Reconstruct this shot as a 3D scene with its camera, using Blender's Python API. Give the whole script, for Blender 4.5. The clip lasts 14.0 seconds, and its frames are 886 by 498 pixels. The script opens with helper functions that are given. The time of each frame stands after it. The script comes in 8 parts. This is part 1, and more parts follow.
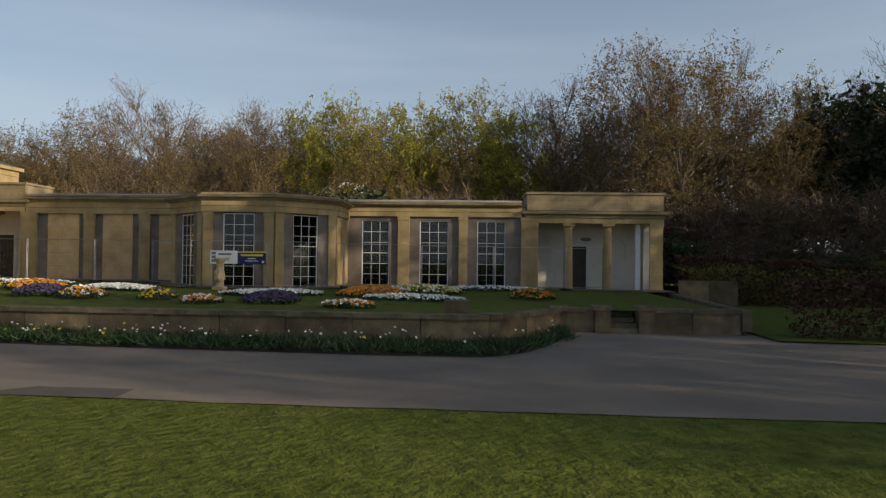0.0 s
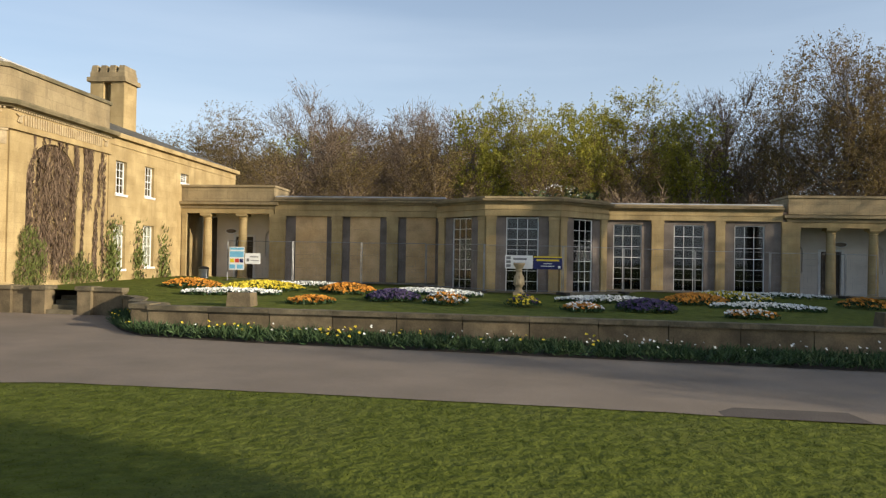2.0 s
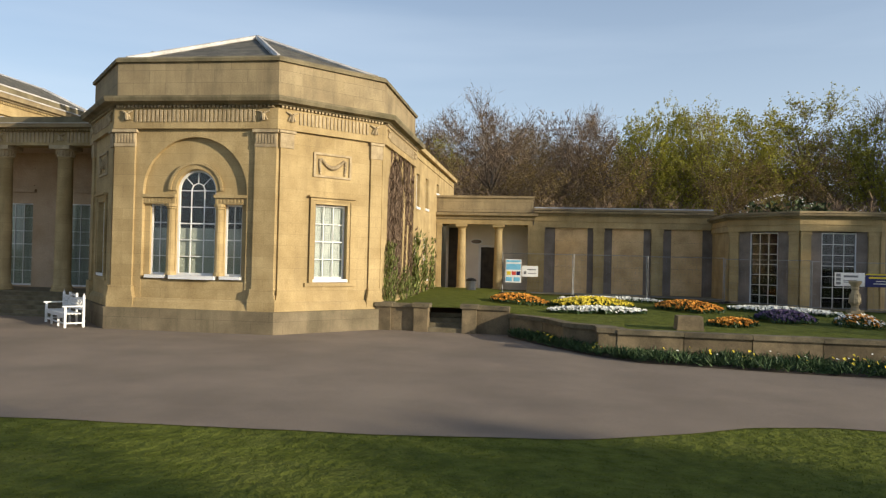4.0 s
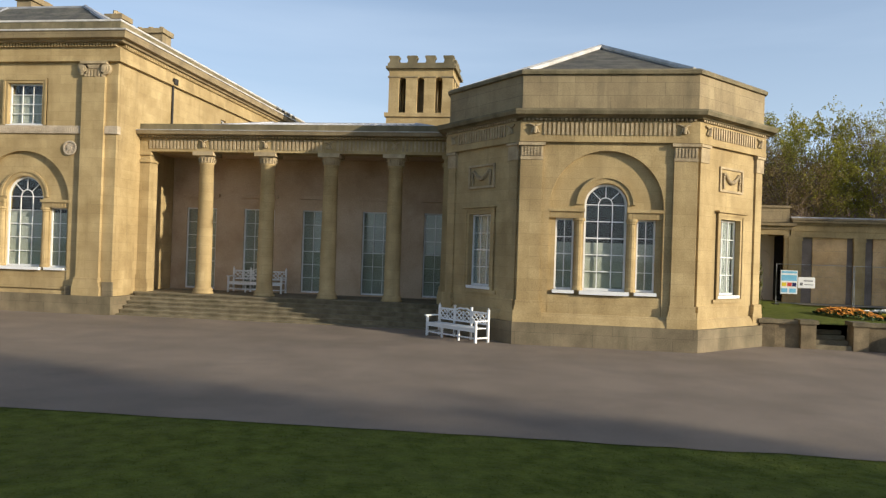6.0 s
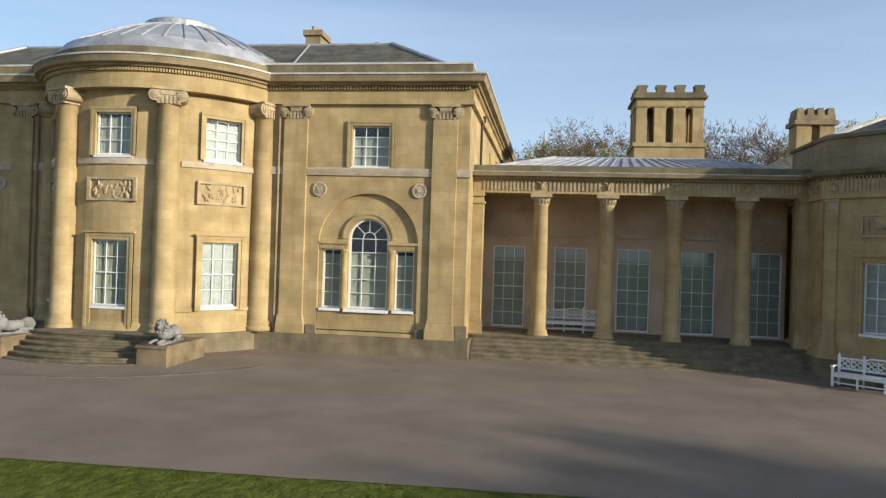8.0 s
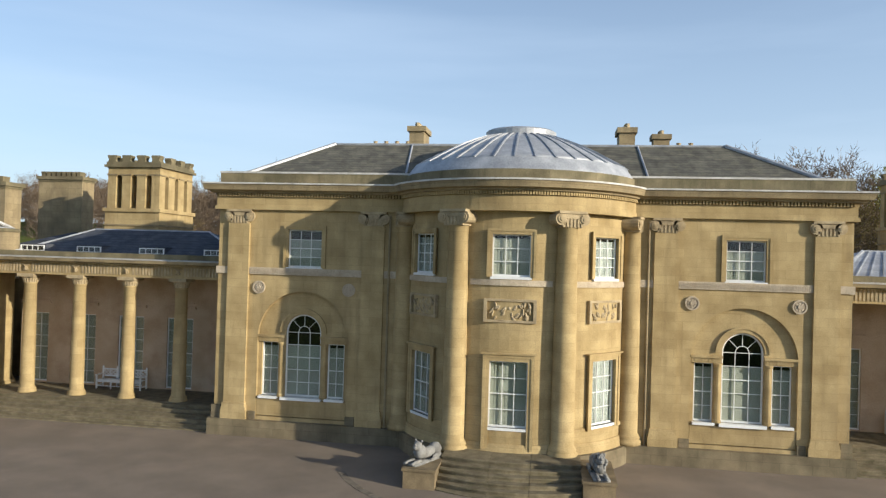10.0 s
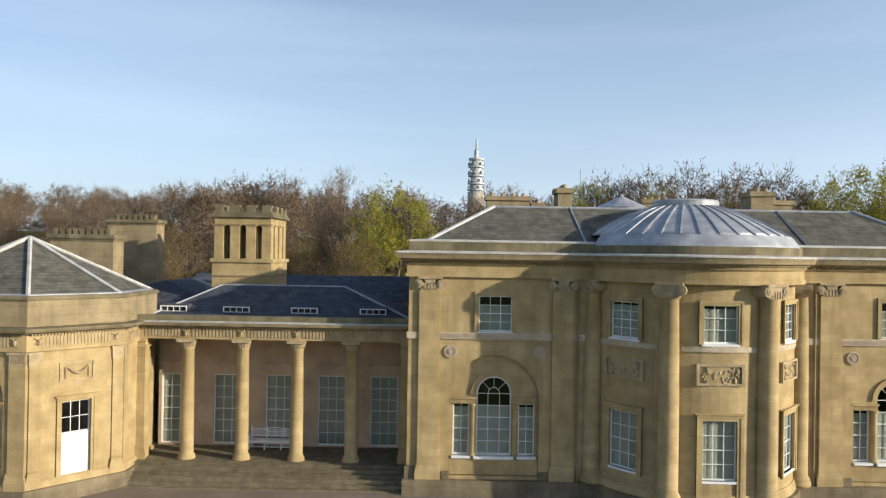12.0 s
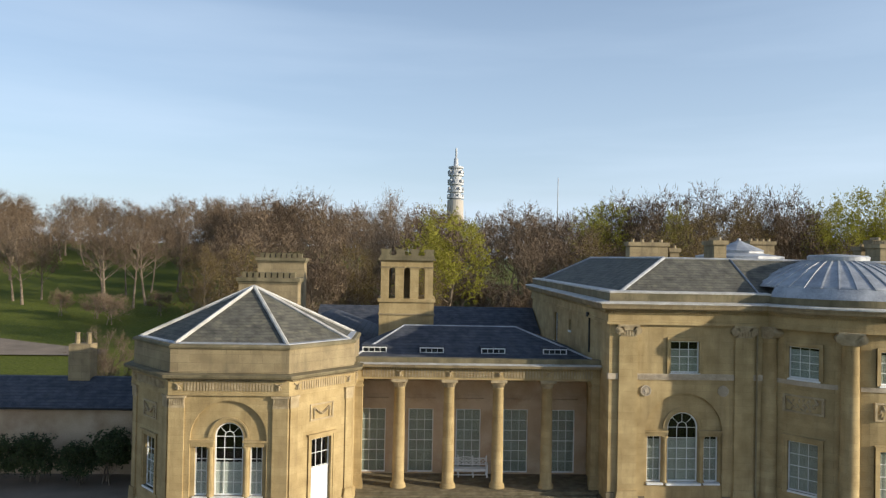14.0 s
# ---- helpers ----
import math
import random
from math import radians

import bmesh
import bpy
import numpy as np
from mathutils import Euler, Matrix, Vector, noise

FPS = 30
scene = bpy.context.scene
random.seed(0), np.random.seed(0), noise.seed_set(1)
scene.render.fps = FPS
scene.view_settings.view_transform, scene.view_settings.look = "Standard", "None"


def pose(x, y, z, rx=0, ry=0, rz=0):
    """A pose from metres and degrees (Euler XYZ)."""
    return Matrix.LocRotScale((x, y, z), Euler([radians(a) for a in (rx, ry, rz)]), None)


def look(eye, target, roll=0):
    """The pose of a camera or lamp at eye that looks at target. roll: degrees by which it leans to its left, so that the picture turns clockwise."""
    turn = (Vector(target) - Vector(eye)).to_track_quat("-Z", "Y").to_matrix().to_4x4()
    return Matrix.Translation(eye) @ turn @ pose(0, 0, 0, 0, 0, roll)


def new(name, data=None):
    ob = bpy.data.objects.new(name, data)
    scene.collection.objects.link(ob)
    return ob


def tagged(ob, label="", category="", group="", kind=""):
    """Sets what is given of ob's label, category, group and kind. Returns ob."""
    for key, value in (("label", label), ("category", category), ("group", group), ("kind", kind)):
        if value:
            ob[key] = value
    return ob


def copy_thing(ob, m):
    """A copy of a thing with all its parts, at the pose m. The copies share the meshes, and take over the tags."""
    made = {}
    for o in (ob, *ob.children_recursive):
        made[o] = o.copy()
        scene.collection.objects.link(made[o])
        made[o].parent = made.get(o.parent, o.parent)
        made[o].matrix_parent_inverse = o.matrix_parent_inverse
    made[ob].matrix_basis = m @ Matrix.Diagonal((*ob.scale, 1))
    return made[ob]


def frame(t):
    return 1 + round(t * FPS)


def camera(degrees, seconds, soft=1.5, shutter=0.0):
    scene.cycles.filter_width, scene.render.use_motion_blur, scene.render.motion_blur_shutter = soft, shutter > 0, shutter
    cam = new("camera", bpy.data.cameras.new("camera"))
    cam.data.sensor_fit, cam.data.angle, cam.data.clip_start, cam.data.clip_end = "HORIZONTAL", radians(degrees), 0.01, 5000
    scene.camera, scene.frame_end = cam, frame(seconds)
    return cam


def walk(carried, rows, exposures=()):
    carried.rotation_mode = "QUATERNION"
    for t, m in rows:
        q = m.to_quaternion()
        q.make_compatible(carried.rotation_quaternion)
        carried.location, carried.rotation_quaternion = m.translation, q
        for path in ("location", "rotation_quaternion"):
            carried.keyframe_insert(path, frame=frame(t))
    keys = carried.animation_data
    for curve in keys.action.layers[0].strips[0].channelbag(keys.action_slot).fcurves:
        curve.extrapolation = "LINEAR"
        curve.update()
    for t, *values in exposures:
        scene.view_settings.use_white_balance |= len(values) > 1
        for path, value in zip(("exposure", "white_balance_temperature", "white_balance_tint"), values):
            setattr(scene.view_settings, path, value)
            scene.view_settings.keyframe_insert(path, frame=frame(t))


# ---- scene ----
PATH = [
    (0, (-1.068, 0.803, 2.058), (-1.136, 2.802, 2.092), 0.62),
    (0.5, (-3.425, 0.810, 2.015), (-3.502, 2.808, 2.048), 0.77),
    (1, (-5.952, 0.696, 2.017), (-6.076, 2.692, 2.047), 0.81),
    (1.5, (-8.543, 0.675, 2.101), (-8.733, 2.666, 2.129), 0.97),
    (2, (-11.428, 0.608, 2.198), (-11.624, 2.599, 2.226), 1.02),
    (2.5, (-14.452, 0.440, 2.275), (-14.667, 2.429, 2.303), 1.06),
    (3, (-17.433, 0.271, 2.343), (-17.688, 2.254, 2.373), 1.15),
    (3.2, (-18.636, 0.179, 2.378), (-18.896, 2.162, 2.409), 1.17),
    (5.3, (-32.041, -1.402, 2.954), (-32.315, 0.579, 2.961), 1.91),
    (5.5, (-33.300, -1.492, 2.903), (-33.580, 0.488, 2.914), 1.91),
    (6, (-36.378, -1.817, 2.883), (-36.660, 0.163, 2.895), 1.90),
    (6.5, (-39.608, -2.207, 2.874), (-39.898, -0.228, 2.886), 1.87),
    (7, (-42.930, -2.669, 2.896), (-43.221, -0.690, 2.909), 1.83),
    (7.5, (-46.381, -3.123, 3.124), (-46.669, -1.144, 3.135), 1.82),
    (8, (-49.795, -3.598, 4.165), (-50.084, -1.619, 4.174), 1.84),
    (8.5, (-53.257, -4.080, 5.263), (-53.555, -2.102, 5.273), 1.80),
    (9, (-56.877, -4.593, 6.259), (-57.181, -2.616, 6.274), 1.78),
    (9.2, (-58.317, -4.828, 6.597), (-58.625, -2.852, 6.616), 1.73),
    (11.3, (-73.253, -7.559, 9.991), (-73.416, -5.566, 10.016), 1.18),
    (11.5, (-74.358, -7.853, 10.178), (-74.474, -5.856, 10.205), 1.11),
    (12, (-77.005, -8.550, 10.910), (-77.018, -6.550, 10.921), 0.94),
    (12.5, (-79.695, -9.394, 11.311), (-79.674, -7.394, 11.325), 0.98),
    (13, (-82.744, -10.305, 11.810), (-82.698, -8.306, 11.828), 1.13),
    (13.5, (-85.674, -11.300, 12.399), (-85.617, -9.301, 12.421), 1.15),
    (14, (-88.779, -12.397, 13.020), (-88.695, -10.399, 13.045), 1.11),
]
EXPO = [(0.0, -0.45, 6850, 10), (0.3, -0.12, 6850, 10), (1.0, 0.06, 6750, 10), (1.5, 0.08, 6700, 10), (3.2, -0.03, 6650, 10), (5.5, 0.0, 6450, 10), (6.5, 0.0, 6250, 10), (9.0, 0.0, 6080, 8), (12.5, 0.0, 6250, 9), (14.0, -0.02, 6280, 9)]
cam = camera(62.9, 14.0, 1.3)
walk(cam, [(t, look(eye, target, roll)) for t, eye, target, roll in PATH], EXPO)

# ---- sky and sun ----
SUN_AZ, SUN_EL = -22.0, 15.0   # degrees from +x, turning towards -y
sun_dir = Vector((math.cos(radians(SUN_AZ)) * math.cos(radians(SUN_EL)), math.sin(radians(SUN_AZ)) * math.cos(radians(SUN_EL)), math.sin(radians(SUN_EL))))
sun = new("sun", bpy.data.lights.new("sun", "SUN"))
sun.data.energy, sun.data.angle, sun.data.color = 6.0, radians(0.6), (1.0, 0.88, 0.69)
sun.matrix_world = look(sun_dir * 200, (0, 0, 0))

world = bpy.data.worlds.new("world")
scene.world = world
world.use_nodes = True
wt = world.node_tree
wt.nodes.clear()


def wn(kind, **kw):
    n = wt.nodes.new(kind)
    for k, v in kw.items():
        n.inputs[k].default_value = v
    return n


sky = wt.nodes.new("ShaderNodeTexSky")
sky.sky_type, sky.sun_disc = "NISHITA", False
sky.sun_elevation, sky.sun_rotation = radians(SUN_EL + 5), radians(90.0 - SUN_AZ)
sky.air_density, sky.dust_density, sky.ozone_density = 1.0, 1.5, 2.5
wco = wt.nodes.new("ShaderNodeTexCoord")
wmap = wt.nodes.new("ShaderNodeMapping")
wmap.inputs["Scale"].default_value = (1.0, 1.0, 9.0)
wt.links.new(wco.outputs["Generated"], wmap.inputs["Vector"])
cl = wn("ShaderNodeTexNoise", Scale=1.3, Detail=5.0, Roughness=0.5)
wt.links.new(wmap.outputs["Vector"], cl.inputs["Vector"])
cramp = wt.nodes.new("ShaderNodeValToRGB")
cramp.color_ramp.elements[0].position, cramp.color_ramp.elements[1].position = 0.46, 0.78
cramp.color_ramp.elements[0].color, cramp.color_ramp.elements[1].color = (0.41, 0.41, 0.41, 1), (0.64, 0.64, 0.64, 1)
wt.links.new(cl.outputs["Fac"], cramp.inputs["Fac"])
wmix = wt.nodes.new("ShaderNodeMixRGB")
wmix.inputs[2].default_value = (5.3, 6.2, 7.3, 1)
wsep = wt.nodes.new("ShaderNodeSeparateXYZ")
wt.links.new(wco.outputs["Generated"], wsep.inputs[0])
whaze = wt.nodes.new("ShaderNodeMapRange")              # haze thins from the horizon to the zenith
whaze.inputs["From Min"].default_value, whaze.inputs["From Max"].default_value = 0.0, 0.55
whaze.inputs["To Min"].default_value, whaze.inputs["To Max"].default_value = 1.40, 0.12
wt.links.new(wsep.outputs["Z"], whaze.inputs["Value"])
wmul = wt.nodes.new("ShaderNodeMath")
wmul.operation = "MULTIPLY"
wt.links.new(cramp.outputs["Color"], wmul.inputs[0])
wt.links.new(whaze.outputs["Result"], wmul.inputs[1])
wt.links.new(wmul.outputs[0], wmix.inputs[0])
wt.links.new(sky.outputs["Color"], wmix.inputs[1])
wbg = wn("ShaderNodeBackground", Strength=0.15)
wt.links.new(wmix.outputs["Color"], wbg.inputs["Color"])
wout = wt.nodes.new("ShaderNodeOutputWorld")
wt.links.new(wbg.outputs["Background"], wout.inputs["Surface"])


# ---- materials ----
def material(name, dark, light, scale=3.0, rough=0.85, bump=0.2, fine=40.0, metal=0.0, stain=None, stain_scale=0.5, spec=0.3, random=0.0, streak=0.0, island=False, relief=0.0):
    """Two-scale procedural surface: broad blotches between dark and light, fine grain in relief, optional stains."""
    m = bpy.data.materials.new(name)
    m.use_nodes = True
    nt = m.node_tree
    bs = nt.nodes["Principled BSDF"]
    co = nt.nodes.new("ShaderNodeTexCoord")
    geo = nt.nodes.new("ShaderNodeNewGeometry")
    pos = geo.outputs["Position"]
    n1 = nt.nodes.new("ShaderNodeTexNoise")
    n1.inputs["Scale"].default_value, n1.inputs["Detail"].default_value = scale, 6.0
    nt.links.new(pos, n1.inputs["Vector"])
    n2 = nt.nodes.new("ShaderNodeTexNoise")
    n2.inputs["Scale"].default_value, n2.inputs["Detail"].default_value = fine, 3.0
    nt.links.new(pos, n2.inputs["Vector"])
    r = nt.nodes.new("ShaderNodeValToRGB")
    r.color_ramp.elements[0].position, r.color_ramp.elements[1].position = 0.33, 0.67
    r.color_ramp.elements[0].color, r.color_ramp.elements[1].color = (*dark, 1), (*light, 1)
    nt.links.new(n1.outputs["Fac"], r.inputs["Fac"])
    col = r.outputs["Color"]
    mx = nt.nodes.new("ShaderNodeMixRGB")
    mx.blend_type = "OVERLAY"
    mx.inputs[0].default_value = 0.35
    nt.links.new(col, mx.inputs[1])
    nt.links.new(n2.outputs["Fac"], mx.inputs[2])
    col = mx.outputs["Color"]
    if stain:
        mp = nt.nodes.new("ShaderNodeMapping")
        mp.inputs["Scale"].default_value = (1, 1, 0.3 if streak else 1)
        nt.links.new(pos, mp.inputs["Vector"])
        n3 = nt.nodes.new("ShaderNodeTexNoise")
        n3.inputs["Scale"].default_value, n3.inputs["Detail"].default_value, n3.inputs["Roughness"].default_value = stain_scale, 8.0, 0.65
        nt.links.new(mp.outputs["Vector"], n3.inputs["Vector"])
        r3 = nt.nodes.new("ShaderNodeValToRGB")
        r3.color_ramp.elements[0].position, r3.color_ramp.elements[1].position = 0.5, 0.72
        r3.color_ramp.elements[0].color, r3.color_ramp.elements[1].color = (0, 0, 0, 1), (0.5, 0.5, 0.5, 1)
        nt.links.new(n3.outputs["Fac"], r3.inputs["Fac"])
        m3 = nt.nodes.new("ShaderNodeMixRGB")
        m3.inputs[2].default_value = (*stain, 1)
        nt.links.new(r3.outputs["Color"], m3.inputs[0])
        nt.links.new(col, m3.inputs[1])
        col = m3.outputs["Color"]
    if random:
        if island:
            src = geo.outputs["Random Per Island"]
        else:
            src = nt.nodes.new("ShaderNodeObjectInfo").outputs["Random"]
        hs = nt.nodes.new("ShaderNodeHueSaturation")
        mr = nt.nodes.new("ShaderNodeMapRange")
        mr.inputs["To Min"].default_value, mr.inputs["To Max"].default_value = 1 - random, 1 + random
        nt.links.new(src, mr.inputs["Value"])
        nt.links.new(mr.outputs["Result"], hs.inputs["Value"])
        nt.links.new(col, hs.inputs["Color"])
        col = hs.outputs["Color"]
    nt.links.new(col, bs.inputs["Base Color"])
    bs.inputs["Roughness"].default_value, bs.inputs["Metallic"].default_value = rough, metal
    bs.inputs["Specular IOR Level"].default_value = spec
    if bump:
        b = nt.nodes.new("ShaderNodeBump")
        b.inputs["Strength"].default_value, b.inputs["Distance"].default_value = bump, 0.02
        nt.links.new(n2.outputs["Fac"], b.inputs["Height"])
        if relief:                                      # a coarser, clumpy relief under the fine one
            n4 = nt.nodes.new("ShaderNodeTexNoise")
            n4.inputs["Scale"].default_value, n4.inputs["Detail"].default_value = 6.5, 4.0
            nt.links.new(pos, n4.inputs["Vector"])
            b4 = nt.nodes.new("ShaderNodeBump")
            b4.inputs["Strength"].default_value, b4.inputs["Distance"].default_value = relief, 0.09
            nt.links.new(n4.outputs["Fac"], b4.inputs["Height"])
            nt.links.new(b4.outputs["Normal"], b.inputs["Normal"])
        nt.links.new(b.outputs["Normal"], bs.inputs["Normal"])
    return m


def ashlar(name, dark, light, stain, block=(0.95, 0.36), joint=0.3, stain_scale=0.5):
    """Squared sandstone blocks: faint joints and a tint of its own for each block, streaked with soot."""
    m = material(name, dark, light, 1.2, 0.88, 0.25, 30.0, stain=stain, stain_scale=stain_scale, streak=1.0)
    nt = m.node_tree
    bs = nt.nodes["Principled BSDF"]
    src = bs.inputs["Base Color"].links[0].from_socket
    geo = nt.nodes.new("ShaderNodeNewGeometry")
    sep = nt.nodes.new("ShaderNodeSeparateXYZ")
    nt.links.new(geo.outputs["Position"], sep.inputs[0])
    add = nt.nodes.new("ShaderNodeMath")
    nt.links.new(sep.outputs["X"], add.inputs[0])
    nt.links.new(sep.outputs["Y"], add.inputs[1])
    cmb = nt.nodes.new("ShaderNodeCombineXYZ")
    nt.links.new(add.outputs[0], cmb.inputs["X"])
    nt.links.new(sep.outputs["Z"], cmb.inputs["Y"])
    br = nt.nodes.new("ShaderNodeTexBrick")
    br.inputs["Scale"].default_value = 1.0
    br.inputs["Brick Width"].default_value, br.inputs["Row Height"].default_value = block
    br.inputs["Mortar Size"].default_value, br.inputs["Mortar Smooth"].default_value = 0.009, 0.4
    br.inputs["Color1"].default_value, br.inputs["Color2"].default_value, br.inputs["Mortar"].default_value = (0.86, 0.84, 0.80, 1), (1.04, 1.04, 1.03, 1), (1 - joint, 1 - joint, 1 - joint, 1)
    nt.links.new(cmb.outputs[0], br.inputs["Vector"])
    mx = nt.nodes.new("ShaderNodeMixRGB")
    mx.blend_type = "MULTIPLY"
    mx.inputs[0].default_value = 0.65
    nt.links.new(src, mx.inputs[1])
    nt.links.new(br.outputs["Color"], mx.inputs[2])
    mp = nt.nodes.new("ShaderNodeMapping")              # thin runs of soot and damp down the face
    mp.inputs["Scale"].default_value = (1.0, 1.0, 0.10)
    nt.links.new(geo.outputs["Position"], mp.inputs["Vector"])
    ns = nt.nodes.new("ShaderNodeTexNoise")
    ns.inputs["Scale"].default_value, ns.inputs["Detail"].default_value, ns.inputs["Roughness"].default_value = 2.6, 7.0, 0.62
    nt.links.new(mp.outputs["Vector"], ns.inputs["Vector"])
    rs = nt.nodes.new("ShaderNodeValToRGB")
    rs.color_ramp.elements[0].position, rs.color_ramp.elements[1].position = 0.52, 0.74
    rs.color_ramp.elements[0].color, rs.color_ramp.elements[1].color = (0, 0, 0, 1), (0.40, 0.40, 0.40, 1)
    nt.links.new(ns.outputs["Fac"], rs.inputs["Fac"])
    m5 = nt.nodes.new("ShaderNodeMixRGB")
    m5.inputs[2].default_value = (*[q * 0.85 for q in stain], 1)
    nt.links.new(rs.outputs["Color"], m5.inputs[0])
    nt.links.new(mx.outputs["Color"], m5.inputs[1])
    nt.links.new(m5.outputs["Color"], bs.inputs["Base Color"])
    return m


def slate_mat(name, dark, light, moss):
    """Courses of roof slates, with a relief at each course and lichen."""
    m = material(name, dark, light, 2.0, 0.72, 0.35, 25.0, stain=moss, stain_scale=2.2, spec=0.22, streak=1.0)
    nt = m.node_tree
    bs = nt.nodes["Principled BSDF"]
    src = bs.inputs["Base Color"].links[0].from_socket
    geo = nt.nodes.new("ShaderNodeNewGeometry")
    sep = nt.nodes.new("ShaderNodeSeparateXYZ")
    nt.links.new(geo.outputs["Position"], sep.inputs[0])
    add = nt.nodes.new("ShaderNodeMath")
    nt.links.new(sep.outputs["X"], add.inputs[0])
    nt.links.new(sep.outputs["Y"], add.inputs[1])
    cmb = nt.nodes.new("ShaderNodeCombineXYZ")
    nt.links.new(add.outputs[0], cmb.inputs["X"])
    nt.links.new(sep.outputs["Z"], cmb.inputs["Y"])
    br = nt.nodes.new("ShaderNodeTexBrick")
    br.inputs["Scale"].default_value = 1.0
    br.inputs["Brick Width"].default_value, br.inputs["Row Height"].default_value = 0.36, 0.13
    br.inputs["Mortar Size"].default_value = 0.008
    br.inputs["Color1"].default_value, br.inputs["Color2"].default_value, br.inputs["Mortar"].default_value = (0.7, 0.72, 0.75, 1), (1, 1, 1, 1), (0.35, 0.35, 0.35, 1)
    nt.links.new(cmb.outputs[0], br.inputs["Vector"])
    mx = nt.nodes.new("ShaderNodeMixRGB")
    mx.blend_type = "MULTIPLY"
    mx.inputs[0].default_value = 0.8
    nt.links.new(src, mx.inputs[1])
    nt.links.new(br.outputs["Color"], mx.inputs[2])
    nt.links.new(mx.outputs["Color"], bs.inputs["Base Color"])
    return m


def glass_mat(name, tint=(0.82, 0.85, 0.825)):
    """A thin clear pane: it mirrors the sky a little and lets the rest through."""
    m = bpy.data.materials.new(name)
    m.use_nodes = True
    nt = m.node_tree
    nt.nodes.clear()
    out = nt.nodes.new("ShaderNodeOutputMaterial")
    tr = nt.nodes.new("ShaderNodeBsdfTransparent")
    tr.inputs["Color"].default_value = (*tint, 1)
    gl = nt.nodes.new("ShaderNodeBsdfGlossy")
    gl.inputs["Roughness"].default_value = 0.03
    fr = nt.nodes.new("ShaderNodeLayerWeight")          # gloss grows towards a glancing view
    fr.inputs["Blend"].default_value = 0.5
    pw = nt.nodes.new("ShaderNodeMath")
    pw.operation = "POWER"
    pw.inputs[1].default_value = 3.5
    mx = nt.nodes.new("ShaderNodeMixShader")
    ad = nt.nodes.new("ShaderNodeMath")
    ad.operation = "MULTIPLY_ADD"
    ad.inputs[1].default_value, ad.inputs[2].default_value = 0.55, 0.05
    nt.links.new(fr.outputs["Facing"], pw.inputs[0])
    nt.links.new(pw.outputs[0], ad.inputs[0])
    nt.links.new(ad.outputs[0], mx.inputs[0])
    nt.links.new(tr.outputs[0], mx.inputs[1])
    nt.links.new(gl.outputs[0], mx.inputs[2])
    nt.links.new(mx.outputs[0], out.inputs["Surface"])
    return m


STONE = ashlar("sandstone", (0.348, 0.256, 0.122), (0.482, 0.367, 0.188), (0.200, 0.145, 0.074))
STONE_SOOT = ashlar("sooty_sandstone", (0.25, 0.195, 0.115), (0.36, 0.285, 0.165), (0.10, 0.085, 0.06), (1.1, 0.4), 0.5, 0.8)
PLINTH = ashlar("plinth_stone", (0.15, 0.122, 0.078), (0.25, 0.202, 0.128), (0.085, 0.08, 0.048), (1.2, 0.5), 0.5, 0.9)
CARVED = material("carved_stone", (0.325, 0.252, 0.148), (0.465, 0.370, 0.230), 3.0, 0.9, 0.3, 30.0, stain=(0.14, 0.11, 0.075), stain_scale=2.0)
MOSSY = ashlar("mossy_parapet_stone", (0.135, 0.115, 0.070), (0.25, 0.208, 0.125), (0.065, 0.068, 0.034), (1.3, 0.5), 0.4, 1.4)
FLASH = material("weathered_white_flashing", (0.42, 0.40, 0.37), (0.62, 0.60, 0.56), 1.5, 0.6, 0.1, 20.0, stain=(0.22, 0.20, 0.16), stain_scale=2.2)
BAND = material("pale_carved_stone", (0.395, 0.322, 0.232), (0.545, 0.458, 0.340), 3.0, 0.9, 0.4, 22.0, stain=(0.27, 0.215, 0.15), stain_scale=1.5)
RENDER = material("stained_render", (0.43, 0.315, 0.20), (0.55, 0.425, 0.295), 0.8, 0.9, 0.15, 20.0, stain=(0.27, 0.165, 0.10), stain_scale=0.7)
STEPST = material("step_stone", (0.13, 0.107, 0.066), (0.225, 0.188, 0.12), 2.5, 0.92, 0.35, 25.0, stain=(0.075, 0.075, 0.03), stain_scale=2.2, random=0.12)
WALLST = material("terrace_wall_stone", (0.11, 0.085, 0.052), (0.22, 0.168, 0.098), 1.8, 0.92, 0.35, 25.0, stain=(0.07, 0.06, 0.035), stain_scale=1.5, random=0.3)
COPING = material("coping_stone", (0.09, 0.075, 0.05), (0.19, 0.155, 0.095), 2.5, 0.92, 0.35, 25.0, stain=(0.04, 0.045, 0.02), stain_scale=2.0, random=0.2)
WHITE = material("white_paint", (0.70, 0.70, 0.68), (0.80, 0.80, 0.78), 2.0, 0.5, 0.05, 60.0)
PANEL = material("white_panel", (0.68, 0.62, 0.54), (0.80, 0.74, 0.65), 1.0, 0.7, 0.05, 30.0)
BOARD = material("boarded_stone", (0.54, 0.36, 0.175), (0.68, 0.475, 0.25), 1.5, 0.8, 0.15, 20.0, stain=(0.28, 0.18, 0.09), stain_scale=0.9)
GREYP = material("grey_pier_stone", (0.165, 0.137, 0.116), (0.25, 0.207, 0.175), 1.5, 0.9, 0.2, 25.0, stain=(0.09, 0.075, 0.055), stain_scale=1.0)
BLIND = material("window_blind", (0.50, 0.50, 0.445), (0.62, 0.615, 0.555), 1.2, 0.8, 0.02, 30.0)
CURTAIN = material("white_curtain", (0.55, 0.57, 0.56), (0.70, 0.71, 0.70), 3.0, 0.8, 0.05, 12.0)
